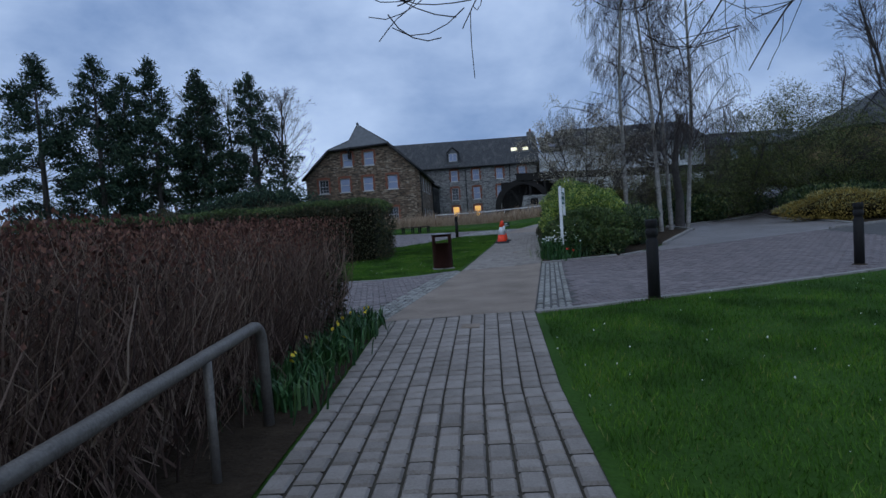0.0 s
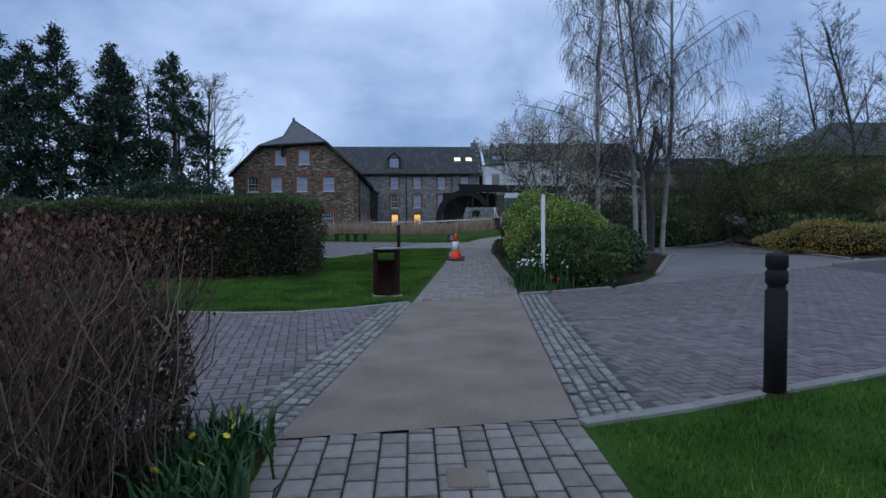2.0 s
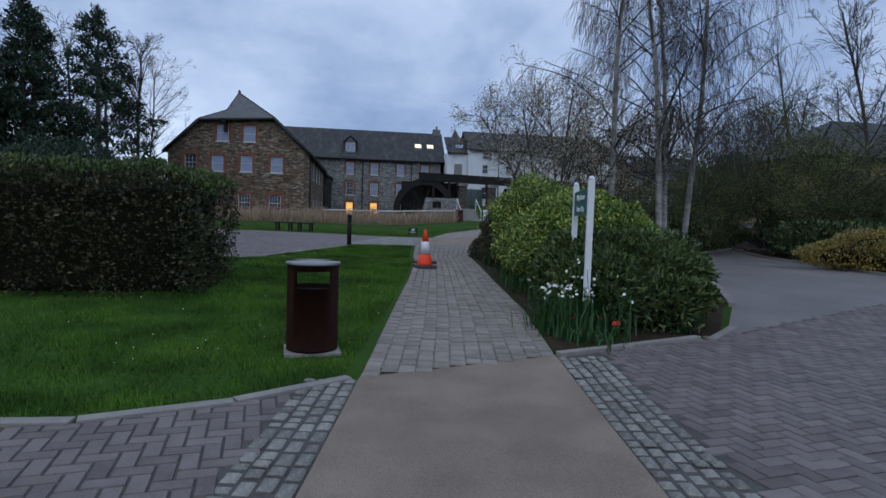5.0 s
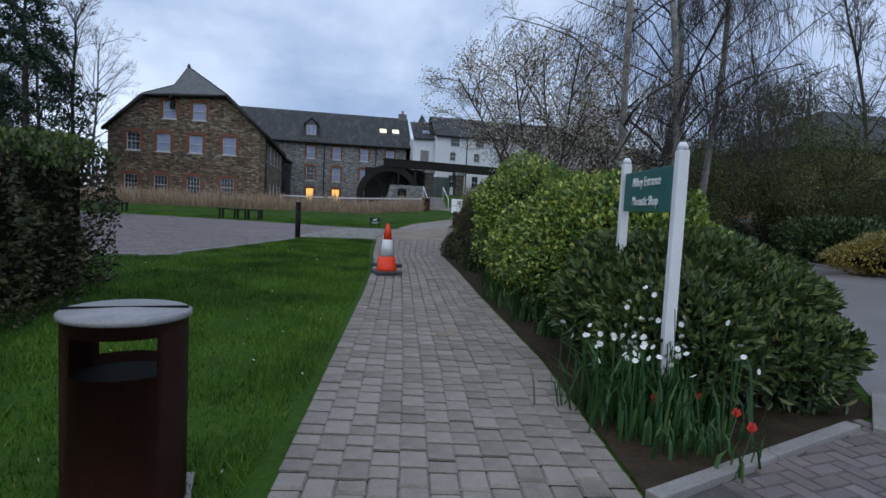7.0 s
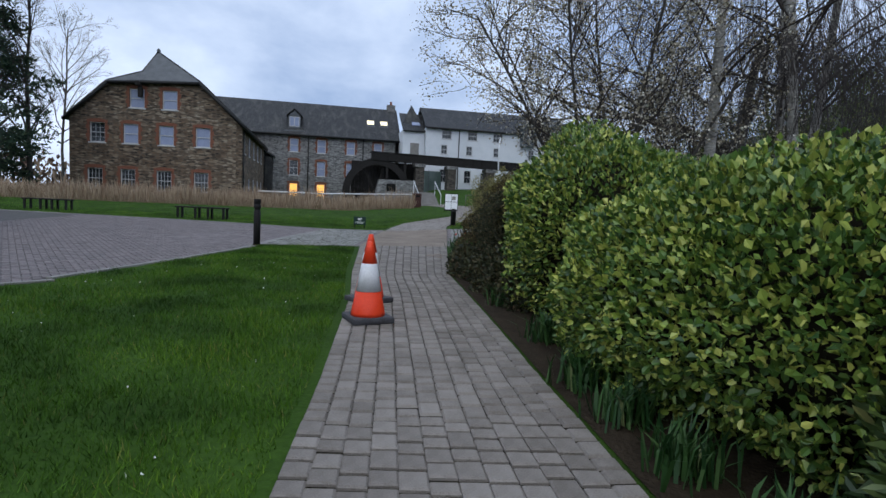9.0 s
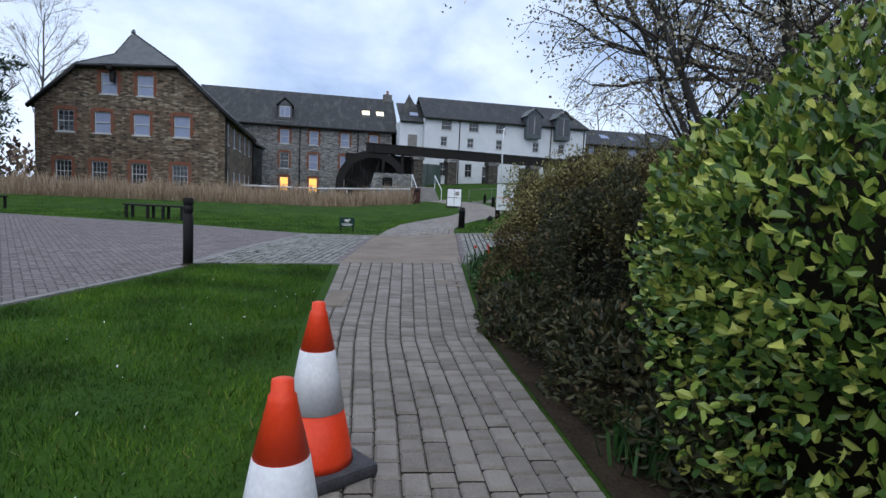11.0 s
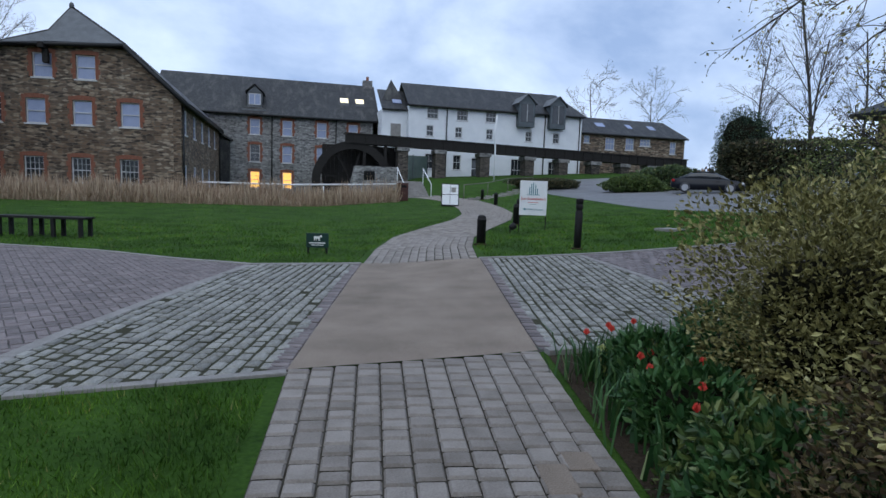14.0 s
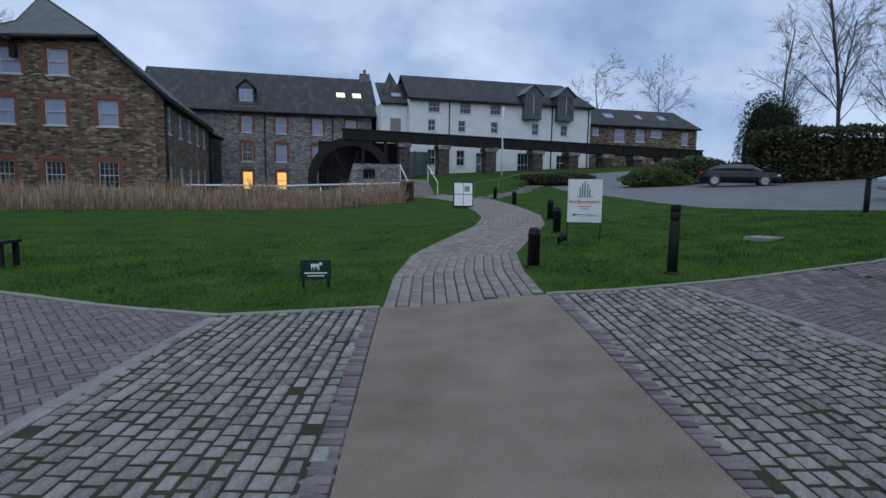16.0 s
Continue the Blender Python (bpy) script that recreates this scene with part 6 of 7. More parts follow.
# an old tree whose limb hangs over the start of the path
ot = thing("overhanging_tree", pose(7.6, -1.2, gz(7.6, -1.2)), "leafless old tree with a drooping limb over the path", "tree")
HANG = [(26, 0.26, 0.85, 0.0, 0.05, 10), (7, 0.55, 0.65, 0.10, 0.14, 6), (4, 0.55, 0.6, -0.3, 0.14, 4)]
ro_ = random.Random(33)
tv, tf = [], []
tube_into(tv, tf, [Vector((0, 0, -0.1)), Vector((0.05, 0, 1.6)), Vector((-0.1, 0.1, 3.2)), Vector((0.1, 0, 6.0))], [0.34, 0.27, 0.24, 0.12], 12)
raw("trunk", tv, tf, M_BARK, ot, "", True)
hang_out = [[] for _ in HANG]
for b0, d0, ln, rd in ((Vector((-0.1, 0.1, 3.6)), Vector((-1, 0.22, -0.14)), 7.0, 0.045), (Vector((-0.05, 0.1, 3.5)), Vector((-1, 0.34, -0.13)), 6.4, 0.04), (Vector((0.0, 0, 3.7)), Vector((-0.95, 0.1, -0.12)), 6.9, 0.04)):
    grow(ro_, b0, d0, ln, rd, 0, hang_out, HANG)
hang_out = [[([p for p in pts_ if p.z > 2.4], rad_) for pts_, rad_ in hang_out[0]]] + [[ln for ln in lines if all(p.z > (2.1 if p.x < -4.4 else 2.9) for p in ln[0])] for lines in hang_out[1:]]
for nm, lines, sd in zip(("limb", "branch_growth", "twig_growth"), hang_out, (6, 4, 3)):
    if nm == "limb":
        for pts_, rad_ in lines:
            tv, tf = [], []
            tube_into(tv, tf, pts_, rad_, sd)
            raw("limb", tv, tf, M_TWIG, ot, "", True)
    else:
        tv, tf = [], []
        for pts_, rad_ in lines:
            tube_into(tv, tf, pts_, [max(q, 0.0035) for q in rad_], sd)
        raw(nm, tv, tf, M_TWIG, ot)["kind"] = "stuff"

# ---- beds, kerbs and edges ----
BED1 = [(1.98, 8.72), (4.2, 9.52), (5.5, 11.35), (8.2, 16.5), (8.6, 20.2), (9.5, 23.4), (4.17, 23.55), (3.07, 18.7), (2.88, 17.0), (2.53, 13.65), (2.30, 10.8)]
structure("flower_bed", sheet(BED1, 0.012), M_SOIL, "dark soil bed planted with shrubs beside the path")
structure("flower_bed_2", sheet([(-0.57, -9), (-0.64, -0.84), (-0.72, 2.3), (-1.1, 2.46), (-3.4, 2.6), (-3.4, -9)], 0.012), M_SOIL, "dark soil strip under the twiggy hedge")
structure("flower_bed_3", sheet([(8.8, 20.3), (14.4, 24.0), (12.5, 14.2), (16, 15.4), (30, 23), (30, 30), (9.6, 29), (9.6, 23.6)], 0.012), M_SOIL, "dark soil bed under evergreen bushes")


def kerb_line(name, line, width, height, label, piece=0.9, mat=None):
    """Kerb stones end to end along a plan line."""
    k = structure(name, box(0, 0.01, 0, 0.01, -0.05, -0.04), mat or M_KERB, label)
    k.location = (*line[0], gz(*line[0]) - 0.3)
    total = sum(math.dist(a, b) for a, b in zip(line, line[1:]))
    n = max(1, round(total / piece))
    me = mesh_of("kerb_stone", box(-0.5, 0.5, -width / 2, width / 2, -0.12, height, 0.008), mat or M_KERB)
    for i in range(n):
        (x, y), _ = along(line, (i + 0.5) / n)
        (xa, ya), _ = along(line, i / n)
        (xb, yb), _ = along(line, (i + 1) / n)
        o = new("kerb_stone", me)
        o.parent = k
        ln = math.dist((xa, ya), (xb, yb))
        tilt = math.degrees(math.atan2(gz(xb, yb) - gz(xa, ya), ln))
        o.matrix_parent_inverse = k.matrix_basis.inverted()
        o.matrix_basis = pose(x, y, gz(x, y), 0, -tilt, math.degrees(math.atan2(yb - ya, xb - xa))) @ Matrix.Diagonal((ln - 0.008, 1, 1, 1))
    return k


kerb_line("kerb_1", [(1.13, 2.48), (1.9, 2.70), (4.1, 3.52), (7, 4.7), (12, 6.55), (20, 9.0)], 0.1, 0.028, "flush pale concrete edging along the lawn")
kerb_line("kerb_2", [(0.05, 8.03), (-0.43, 7.68), (-1.04, 7.37), (-1.82, 7.17), (-2.96, 7.32), (-5, 7.86), (-12, 9.7)], 0.1, 0.03, "flush pale concrete edging along the lawn")
kerb_line("kerb_3", [(1.98, 8.66), (4.22, 9.48), (4.5, 9.95)], 0.09, 0.045, "raised pale concrete kerb round the shrub bed")
kerb_line("kerb_4", [(5.6, 11.3), (8.3, 16.4), (8.7, 20.2), (14.4, 23.9), (12.4, 13.9), (10.9, 12.85), (12.2, 13.65), (16, 15.2), (26, 20)], 0.11, 0.07, "raised pale concrete kerb round the parking bay")
kerb_line("kerb_5", [(-16, 37.3), (-12, 35.65), (-5, 32.65), (-1.57, 31.05), (0.0, 29.86), (1.36, 29.08), (3.2, 29.17)], 0.1, 0.03, "flush pale concrete edging along the far lawn")
kerb_line("kerb_6", [(5.33, 28.98), (6.27, 28.81), (8.0, 28.75), (11.0, 29.0), (13.2, 29.8), (15.6, 31.45), (19, 34.25), (26, 37.65)], 0.1, 0.03, "flush pale concrete edging along the far lawn")
kerb_line("kerb_7", [(-0.3, 23.28), (0.0, 24.66), (0.68, 26.9), (1.32, 28.98)], 0.13, 0.022, "flush pale concrete band across the forecourt")
kerb_line("kerb_8", [(7.2, 28.66), (7.22, 26.4), (7.28, 23.8)], 0.13, 0.022, "flush pale concrete band across the road")
kerb_line("kerb_9", [(1.97, 23.46), (-0.25, 23.21), (-0.55, 22.26), (-2.45, 17.36), (-9, 16.56)], 0.09, 0.026, "flush concrete edging at the lawn corner")
kerb_line("kerb_10", [(4.18, 23.62), (5.2, 23.66), (8.5, 23.7)], 0.1, 0.05, "pale concrete kerb before the corner bed")


# ---- laid pieces ----
def piece_mesh(name, l, w, mat, chamfer=0.008, depth=0.02):
    """One paving piece: chamfered block with its top at z = 0."""
    bm = bmesh.new()
    a, b, c = l / 2, w / 2, chamfer
    low = [bm.verts.new(p) for p in ((-a, -b, -depth), (a, -b, -depth), (a, b, -depth), (-a, b, -depth))]
    mid = [bm.verts.new(p) for p in ((-a, -b, -c * 0.7), (a, -b, -c * 0.7), (a, b, -c * 0.7), (-a, b, -c * 0.7))]
    top = [bm.verts.new(p) for p in ((-a + c, -b + c, 0), (a - c, -b + c, 0), (a - c, b - c, 0), (-a + c, b - c, 0))]
    bm.faces.new(top)
    for r0, r1 in ((low, mid), (mid, top)):
        for k in range(4):
            bm.faces.new((r0[k], r0[(k + 1) % 4], r1[(k + 1) % 4], r1[k]))
    return mesh_of(name, bm, mat)


def lay(parent, name, pieces, near, mat_near, mat_far, lift, chamfer=0.008):
    """pieces: (x, y, angle, length, width, dz). Up to 300 of those inside the plan window near become objects; the rest one mesh."""
    meshes = {}
    v, f = [], []
    count = 0
    for x, y, a, l, w, dz in pieces:
        z = gz(x, y) + lift + dz
        e = 0.1
        tx = math.atan2(gz(x + e, y) - gz(x - e, y), 2 * e)
        ty = math.atan2(gz(x, y + e) - gz(x, y - e), 2 * e)
        if near[0] < x < near[1] and near[2] < y < near[3] and count < 300:
            key = (round(l * 50), round(w * 50))
            if key not in meshes:
                meshes[key] = piece_mesh(name, key[0] / 50, key[1] / 50, mat_near, chamfer)
            o = new(name, meshes[key])
            o.parent = parent
            o.matrix_basis = Matrix.LocRotScale((x, y, z), Euler((ty + dz * 0.8, -tx, a)), (l / (key[0] / 50), w / (key[1] / 50), 1))
            count += 1
        else:
            ca, sa = math.cos(a), math.sin(a)
            b0 = len(v)
            for sx, sy, zz in ((-1, -1, -0.016), (1, -1, -0.016), (1, 1, -0.016), (-1, 1, -0.016)):
                px, py = sx * l / 2, sy * w / 2
                v.append((x + px * ca - py * sa, y + px * sa + py * ca, z + zz + (px * ca - py * sa) * tx + (px * sa + py * ca) * ty))
            for sx, sy in ((-1, -1), (1, -1), (1, 1), (-1, 1)):
                px, py = sx * (l / 2 - chamfer), sy * (w / 2 - chamfer)
                v.append((x + px * ca - py * sa, y + px * sa + py * ca, z + (px * ca - py * sa) * tx + (px * sa + py * ca) * ty))
            f.append((b0 + 4, b0 + 5, b0 + 6, b0 + 7))
            for k in range(4):
                f.append((b0 + k, b0 + (k + 1) % 4, b0 + 4 + (k + 1) % 4, b0 + 4 + k))
    if v:
        raw(name + "_rest", v, f, mat_far, parent)["kind"] = "stuff"


def strip_pieces(left, right, cols, lengths, seed, gap=0.008, jitter=0.003):
    """Columns of blocks of mixed length that run along a strip between two plan lines."""
    r = random.Random(seed)
    out = []
    ll = sum(math.dist(a, b) for a, b in zip(left, left[1:]))
    for c in range(cols):
        d = r.uniform(-0.1, 0)
        while d < ll - 0.04:
            ln = min(r.choice(lengths), ll - d)
            s = (d + ln / 2) / ll
            if s > 0:
                (xl, yl), (wx, wy) = along(left, s)
                (xr, yr), (vx, vy) = along(right, s)
                k = (c + 0.5) / cols
                x, y = xl + (xr - xl) * k, yl + (yr - yl) * k
                w = math.dist((xl, yl), (xr, yr)) / cols
                a = math.atan2(wy + (vy - wy) * k, wx + (vx - wx) * k)
                out.append((x, y, a + r.gauss(0, 0.006), ln - gap * 1.7, w - gap, r.gauss(0, jitter)))
            d += ln
    return out


lay(path_a, "paver", strip_pieces(A_L, A_R, 12, (0.13, 0.16, 0.19), 1, 0.015, 0.002), (-2, 2, -0.8, 2.6), M_PAVER, M_PAVER_I, 0.026, 0.011)
lay(path_c, "paver", strip_pieces(C_L, C_R, 12, (0.13, 0.16, 0.19), 2, 0.015, 0.002), (0, 5, 9.0, 13.0), M_PAVER, M_PAVER_I, 0.026, 0.011)

for x, y, l, w, a in ((1.80, 20.4, 0.95, 0.22, 80), (3.3, 21.6, 0.3, 0.16, 80), (3.5, 21.75, 0.2, 0.16, 80), (3.42, 21.3, 0.2, 0.16, 80), (1.62, 11.6, 0.2, 0.19, 82), (0.35, 1.75, 0.2, 0.2, 88)):
    o = new("repair_slab", piece_mesh("repair_slab", l, w, M_CONCRETE, 0.008))
    o.parent = path_c
    o["label"] = "pale newer concrete patch"
    o.matrix_basis = pose(x, y, gz(x, y) + 0.032, 0, 0, a)
# granite setts beside the first crossing
def offset(line, d0, d1):
    return [(x + d0, y) for x, y in line], [(x + d1, y) for x, y in line]
sl_a, sl_b = offset(B_L, -0.42, -0.01)
sr_a, sr_b = offset(B_R, 0.01, 0.48)
lay(cross1, "sett", strip_pieces(sl_a, sl_b, 4, (0.1, 0.12, 0.14, 0.17), 3, 0.024, 0.005), (-3, 1, 1, 9), M_SETT, M_SETT_I, 0.02, 0.016)
lay(road1, "sett", strip_pieces(sr_a, sr_b, 5, (0.1, 0.12, 0.14, 0.17), 4, 0.024, 0.005), (1, 4, 2.5, 9), M_SETT, M_SETT_I, 0.02, 0.016)


def sett_field(poly, way, seed):
    """Courses of setts across a polygon."""
    r = random.Random(seed)
    ca, sa = math.cos(way), math.sin(way)
    xs = [p[0] * ca + p[1] * sa for p in poly]
    ys = [-p[0] * sa + p[1] * ca for p in poly]
    out, v_ = [], min(ys)
    while v_ < max(ys):
        h = r.uniform(0.11, 0.13)
        u = min(xs) - r.uniform(0, 0.2)
        while u < max(xs):
            ln = r.uniform(0.13, 0.21)
            cu, cv = u + ln / 2, v_ + h / 2
            x, y = cu * ca - cv * sa, cu * sa + cv * ca
            if inside(poly, x, y):
                out.append((x, y, way + r.gauss(0, 0.02), ln - 0.028, h - 0.021, r.gauss(0, 0.005)))
            u += ln
        v_ += h
    return out


lay(road2a, "sett", sett_field(SETT_L, radians(76), 5), (0.5, 3, 23.4, 27.0), M_SETT, M_SETT_I, 0.02, 0.018)
lay(road2b, "sett", sett_field(SETT_R, radians(77), 6), (4.2, 6.6, 24.0, 27.5), M_SETT, M_SETT_I, 0.02, 0.018)
# brick edge courses of the second crossing
e_a, e_b = offset(D_L, -0.16, -0.01)
lay(cross2, "edge_brick", strip_pieces(e_a, e_b, 1, (0.085,), 7, 0.01), (-1, 9, 20, 30), M_BRICK, M_BRICK_I, 0.02)
e_a, e_b = offset(D_R, 0.01, 0.16)
lay(cross2, "edge_brick", strip_pieces(e_a, e_b, 1, (0.085,), 8, 0.01), (-1, 9, 20, 30), M_BRICK, M_BRICK_I, 0.02)


def herringbone(poly, window, way, keep_out=()):
    """Bricks 0.2 x 0.1 m laid in herringbone inside a polygon and a window of the plan."""
    ca, sa = math.cos(way), math.sin(way)
    x0, x1, y0, y1 = window
    cx_, cy_ = (x0 + x1) / 2, (y0 + y1) / 2
    n = int(math.hypot(x1 - x0, y1 - y0) / 0.1 / 2) + 4
    r = random.Random(9)
    out = []
    for j in range(-n, n):
        for i in range(-n, n):
            k = (i - j) % 4
            if k == 0:
                u, v_, t = (i + 1) * 0.1, (j + 0.5) * 0.1, 0
            elif k == 3:
                u, v_, t = (i + 0.5) * 0.1, (j + 1) * 0.1, 1
            else:
                continue
            x, y = cx_ + u * ca - v_ * sa, cy_ + u * sa + v_ * ca
            if x0 < x < x1 and y0 < y < y1 and inside(poly, x, y) and not any(inside(q, x, y) for q in keep_out):
                out.append((x, y, way + t * math.pi / 2, 0.193, 0.093, r.gauss(0, 0.0015)))
    return out


X1 = [(-1.14, 2.2), (-0.26, 8.1), (2.46, 8.75), (1.64, 2.4)]
lay(road1, "brick", herringbone(ROAD1, (-7.5, 10.5, 2.2, 13), radians(10), (X1,)), (2.0, 4.4, 4.0, 6.6), M_BRICK, M_BRICK_I, 0.014, 0.006)
lay(road2a, "brick", herringbone(ROAD2_L, (-7.5, 2.5, 17.0, 34), radians(25), (SETT_L, [*D_L, *D_R[::-1]])), (-2.5, -0.3, 23.5, 27), M_BRICK, M_BRICK_I, 0.014, 0.006)
lay(road2b, "brick", herringbone(ROAD2_R, (7.3, 16.5, 23.6, 32.5), radians(15), (SETT_R,)), (7.8, 10, 26, 29), M_BRICK, M_BRICK_I, 0.014, 0.006)

# the winding path over the far lawn
def side_line(line, d):
    out = []
    for i, p in enumerate(line):
        a, b = line[max(0, i - 1)], line[min(len(line) - 1, i + 1)]
        n = math.dist(a, b)
        out.append((p[0] - (b[1] - a[1]) / n * d, p[1] + (b[0] - a[0]) / n * d))
    return out
S_L, S_R = side_line(S_MID, 1.05), side_line(S_MID, -1.05)
S_L[0], S_R[0] = (3.22, 29.13), (5.32, 29.0)
path_s = structure("path_3", sheet([*S_L, *S_R[::-1]], 0.008), M_JOINT, "dark sanded joints under a winding block path")
lay(path_s, "paver", strip_pieces(S_L, S_R, 13, (0.15, 0.18, 0.21), 12, 0.018), (2, 8, 29, 33.5), M_PAVER, M_PAVER_I, 0.028, 0.013)

# ---- grass ----
def grass(name, poly, n, height, width, seed, keep=None, label="blades of short green lawn grass"):
    r = random.Random(seed)
    xs, ys = [p[0] for p in poly], [p[1] for p in poly]
    v, f = [], []
    k = 0
    while k < n:
        x, y = r.uniform(min(xs), max(xs)), r.uniform(min(ys), max(ys))
        if not inside(poly, x, y) or (keep and r.random() > keep(x, y)):
            continue
        k += 1
        h = height * r.uniform(0.5, 1.3) * (1 + 0.8 * noise.noise(Vector((x * 1.7, y * 1.7, 0))))
        a = r.uniform(0, math.pi * 2)
        w = Vector((math.cos(a), math.sin(a), 0)) * width * r.uniform(0.6, 1.2)
        p = Vector((x, y, gz(x, y) - 0.004))
        t = p + Vector((r.gauss(0, 0.4) * h, r.gauss(0, 0.4) * h, h))
        b = len(v)
        v += [p - w, p + w, t]
        f.append((b, b + 1, b + 2))
    return tagged(raw(name, v, f, M_GRASS), label, "grass", kind="stuff")


LAWN_A = [(1.0, -6), (1.05, -0.5), (1.2, 2.42), (1.9, 2.6), (4.1, 3.42), (9, 5.3), (9, -6)]
LAWN_B = [(0.0, 8.05), (0.48, 10.86), (0.90, 13.7), (1.27, 16.65), (1.41, 18.93), (1.85, 23.35), (-0.2, 23.1), (-0.45, 22.2), (-2.3, 17.4), (-9, 16.5), (-12, 9.8), (-5, 7.95), (-2.96, 7.42), (-1.82, 7.27), (-1.04, 7.45), (-0.43, 7.75)]
LAWN_C = [(3.1, 29.3), *[(x - 0.1, y) for x, y in S_L[1:]], (8.5, 57), (5, 52), (-24, 51.6), (-24, 41), (-12, 35.8), (-5, 32.8), (-1.57, 31.2), (0, 30.0), (1.36, 29.25)]
LAWN_D = [(5.5, 29.1), (6.27, 28.9), (8.0, 28.85), (11.0, 29.1), (13.2, 29.9), (15.6, 31.55), (18.8, 34.3), (18.9, 34.7), (17.3, 36.6), (16.6, 39.8), (17.0, 43.0), (19.1, 52.8), (21.2, 63), (14, 62), (12.6, 60), *[(x + 0.1, y) for x, y in S_R[:0:-1]]]
near_path = lambda d0, d1, line: (lambda x, y: 1 - 0.93 * smooth(d0, d1, abs(x - at_y(line, y))))
grass("lawn_grass", LAWN_A, 100000, 0.045, 0.0036, 1, near_path(1.5, 6.5, A_R))
grass("lawn_grass_2", LAWN_B, 140000, 0.05, 0.004, 2, near_path(1.5, 6, C_L))
grass("lawn_grass_3", LAWN_C, 70000, 0.05, 0.008, 3, lambda x, y: 1 - 0.85 * smooth(31, 44, y))
grass("lawn_grass_4", LAWN_D, 45000, 0.05, 0.008, 4, lambda x, y: 1 - 0.8 * smooth(31, 42, y))

# ---- flowers ----
def strap_clump(name, x, y, spread, leaves, height, flowers, petal, label, seed, fh=1.0, group=""):
    r = random.Random(seed)
    t = thing(name, pose(x, y, gz(x, y)), label, "flowers", group)
    v, f = [], []
    for _ in range(leaves):
        p = Vector((r.gauss(0, spread), r.gauss(0, spread), 0.0))
        a = r.uniform(0, 2 * math.pi)
        d = Vector((math.cos(a), math.sin(a), 0))
        h = height * r.uniform(0.6, 1.15)
        lean = r.uniform(0.15, 0.7)
        w = Vector((-d.y, d.x, 0)) * r.uniform(0.006, 0.012)
        p1 = p + Vector((0, 0, h * 0.6)) + d * h * lean * 0.35
        p2 = p + Vector((0, 0, h * (1.0 - 0.35 * lean))) + d * h * lean
        b = len(v)
        v += [p - w, p + w, p1 + w, p1 - w, p2]
        f += [(b, b + 1, b + 2, b + 3), (b + 3, b + 2, b + 4)]
    raw("leaves", v, f, M_STRAP, t)["kind"] = "stuff"
    for _ in range(flowers):
        p = Vector((r.gauss(0, spread), r.gauss(0, spread), 0.0))
        top = p + Vector((r.gauss(0, 0.05), r.gauss(0, 0.05), height * fh * r.uniform(0.85, 1.15)))
        fl = bmesh.new()
        tilt = Euler((r.uniform(0.5, 1.4), 0, r.uniform(0, 6.3))).to_matrix()
        cup = petal is M_PETALR
        for k in range(6):
            a = k * math.pi / 3
            d = Vector((math.cos(a), math.sin(a), 0.2))
            s = Vector((-math.sin(a), math.cos(a), 0)) * (0.0085 if not cup else 0.016)
            L = 0.021
            q = [Vector((0, 0, 0)), d * L * 0.6 + s, d * L, d * L * 0.6 - s]
            if cup:
                q = [Vector((0, 0, 0)), d * 0.02 + s + Vector((0, 0, 0.02)), d * 0.012 + Vector((0, 0, 0.055)), d * 0.02 - s + Vector((0, 0, 0.02))]
                fl.faces.new([fl.verts.new(top + e) for e in q])
            else:
                fl.faces.new([fl.verts.new(top + tilt @ e) for e in q])
        fo = part("flower", fl, petal, t)
        sv, sf = [], []
        tube_into(sv, sf, [p, top], [0.004, 0.003], 4)
        raw("stem", sv, sf, M_STRAP, fo)
    return t


for k, (x, y) in enumerate(((-0.95, 1.9), (-0.85, 1.45), (-1.0, 0.95), (-0.9, 0.5), (-0.95, 2.2), (-0.98, -0.1), (-0.9, -0.6))):
    strap_clump("daffodil_clump", x, y, 0.13, 150, 0.25, (3, 2, 3, 2, 3, 2, 1)[k], M_PETALY, "clump of yellow daffodils below the hedge", 50 + k, 0.9, "daffodils")
strap_clump("white_narcissus", 2.5, 9.6, 0.2, 420, 0.46, 80, M_PETALW, "large clump of white narcissus at the bed corner", 61, 1.05)
strap_clump("white_narcissus", 2.7, 9.75, 0.2, 260, 0.6, 30, M_PETALW, "clump of white narcissus before evergreen leaves", 62, 1.2)
strap_clump("tulip_clump", 2.55, 9.15, 0.16, 130, 0.2, 4, M_PETALR, "low pink-red tulips at the bed corner", 63, 1.1, "tulips")
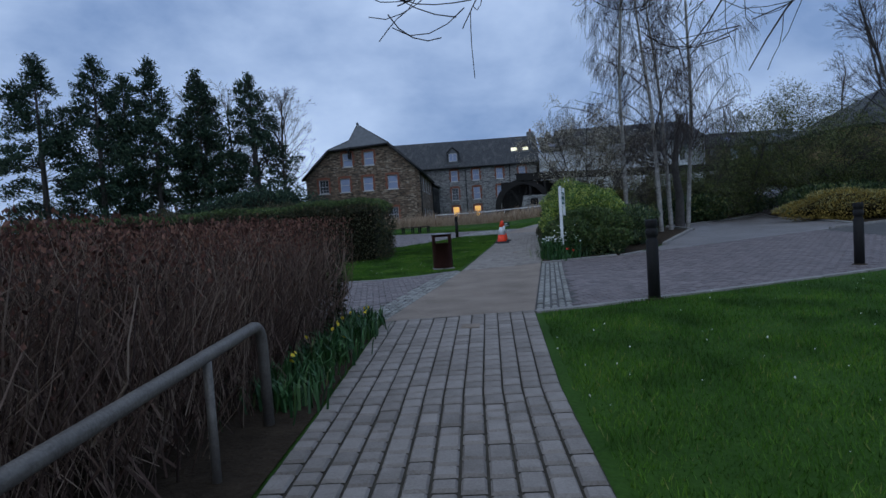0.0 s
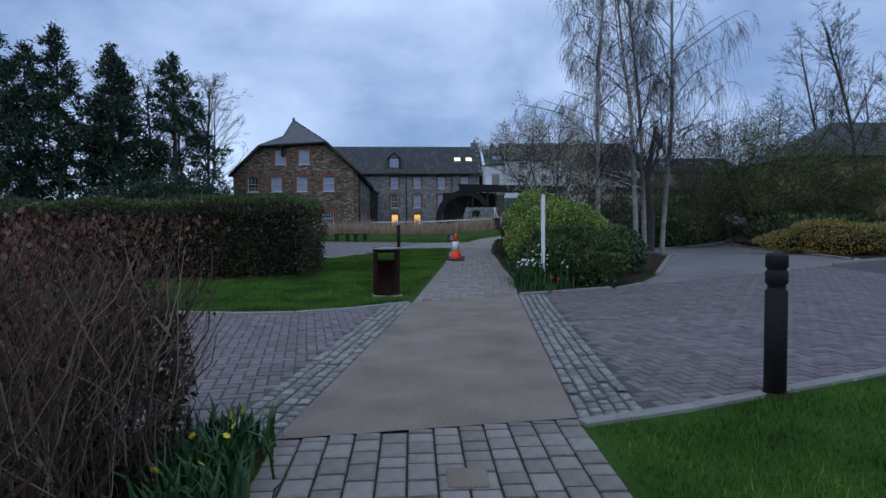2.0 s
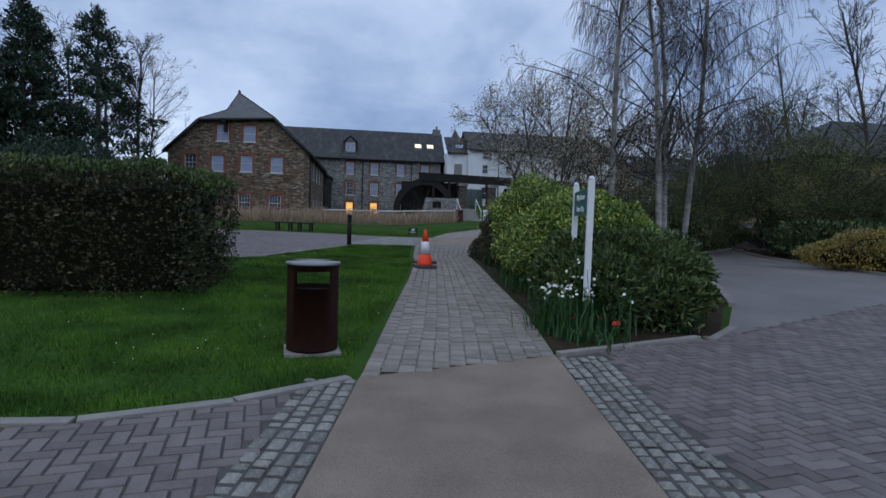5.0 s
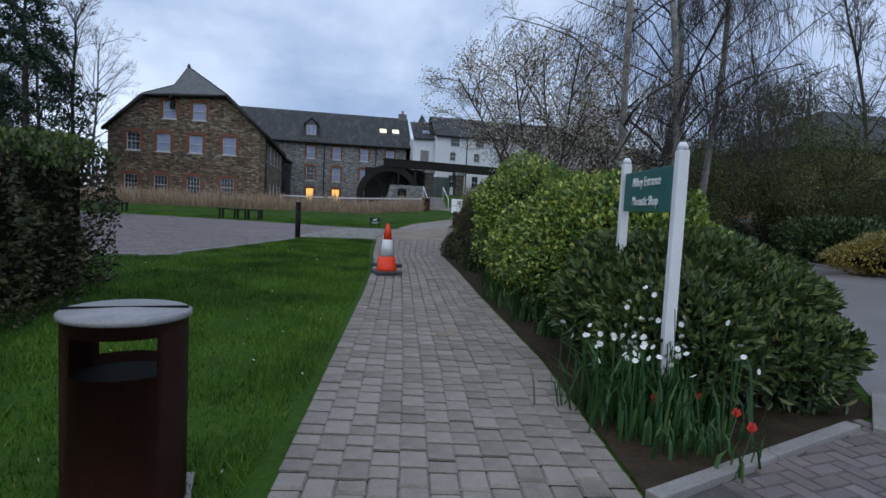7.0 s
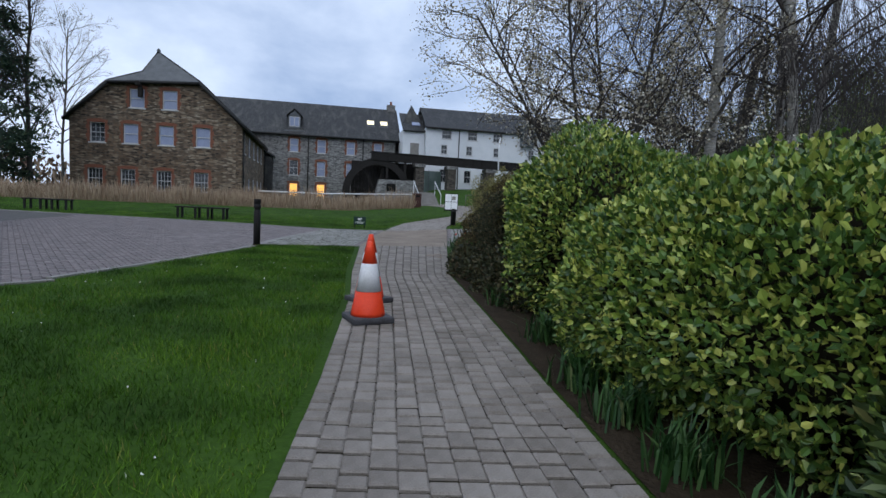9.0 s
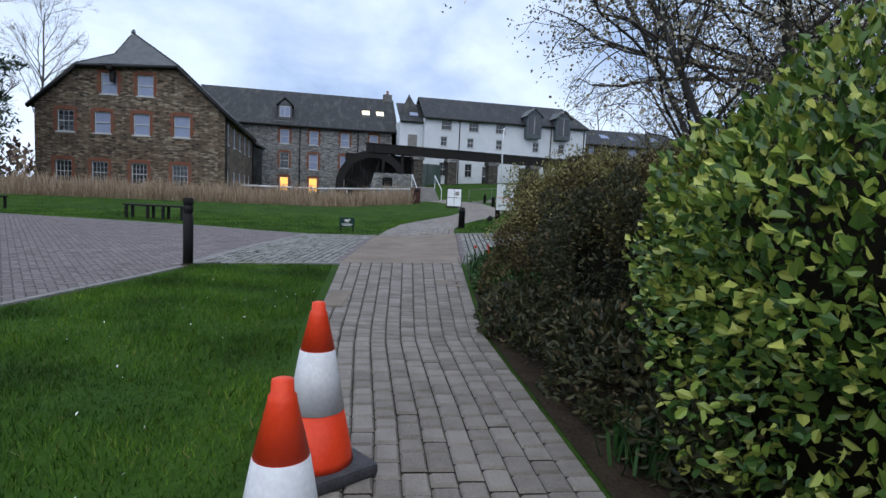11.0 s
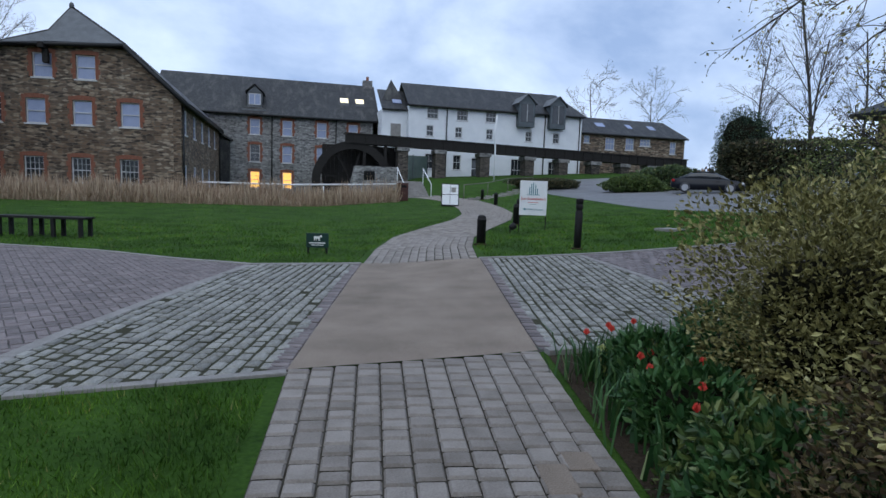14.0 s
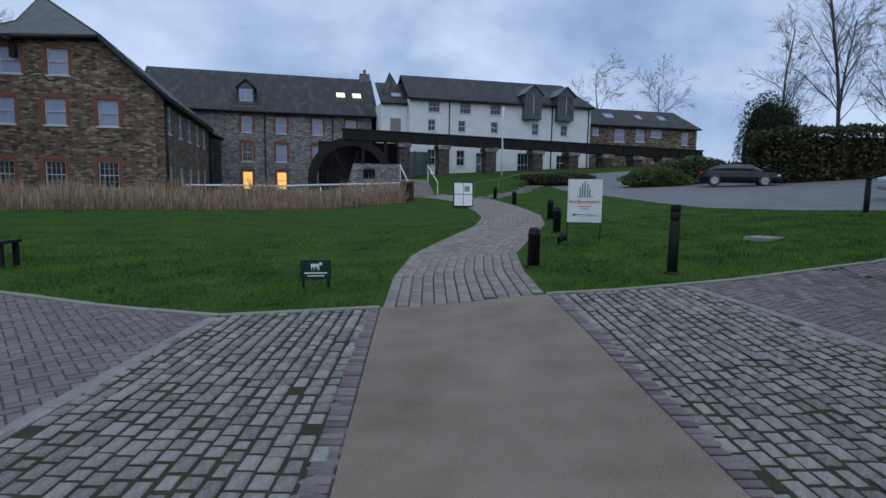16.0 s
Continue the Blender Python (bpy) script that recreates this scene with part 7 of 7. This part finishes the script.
for k, (x, y) in enumerate(((2.72, 12.9), (2.68, 12.3), (2.75, 13.5), (2.72, 11.6), (2.95, 14.6), (3.1, 16.2))):
    strap_clump("strap_leaf_tuft", x, y, 0.09, 120, 0.3, 0, M_PETALW, "arching pale-edged strap leaf tuft along the path", 70 + k, 1.0, "strap tufts")
for k, (x, y, n, pm) in enumerate(((4.35, 22.9, 3, M_PETALR), (4.55, 22.4, 2, M_PETALR), (4.75, 23.1, 1, M_PETALR), (4.2, 22.2, 3, M_PETALR), (4.1, 21.6, 2, M_PETALR), (5.0, 23.2, 0, M_PETALR), (5.3, 22.9, 0, M_PETALR))):
    strap_clump("tulip_clump", x, y, 0.15, 170, 0.36, n, pm, "green leaf clump with red tulips at the corner bed", 80 + k, 1.0, "tulips")
pale = shrub("pale_flowering_plant", (4.5, 23.0), (0.16, 0.16, 0.22), 420, 0.035, leaf_mat("pale_green_flower", [(0.0, (0.35, 0.45, 0.12)), (1.0, (0.65, 0.68, 0.3))]), "pale yellow-green flower head at the corner bed", 90, "flowers", core_scale=0)
for k, (x, y, a, h) in enumerate(((4.15, 20.9, 0.42, 0.5), (4.0, 19.9, 0.35, 0.45), (3.75, 18.8, 0.35, 0.5), (5.9, 23.0, 0.6, 0.5), (4.35, 21.9, 0.4, 0.4), (4.6, 22.6, 0.35, 0.4), (5.4, 22.6, 0.5, 0.5), (3.9, 20.9, 0.3, 0.35))):
    shrub("low_green_plant", (x, y), (a, a * 1.2, h), 1500, 0.045, M_STRAP, "low leafy green plant along the path edge", 95 + k, "plant", "edge plants", core_scale=0.6)
# fallen leaves and petals on the lawn
def litter(r):
    x, y = r.uniform(-4, 9), r.uniform(-3, 22)
    while not (inside(LAWN_A, x, y) or inside(LAWN_B, x, y)):
        x, y = r.uniform(-4, 9), r.uniform(-3, 22)
    return Vector((x, y, gz(x, y) + 0.035)), Vector((0, 0, 0))
tagged(leaf_cloud("fallen_petals", 260, litter, 0.014, M_PETALW, None, random.Random(4)), "scattered white daisies and petals on the lawn", "petals", kind="stuff")
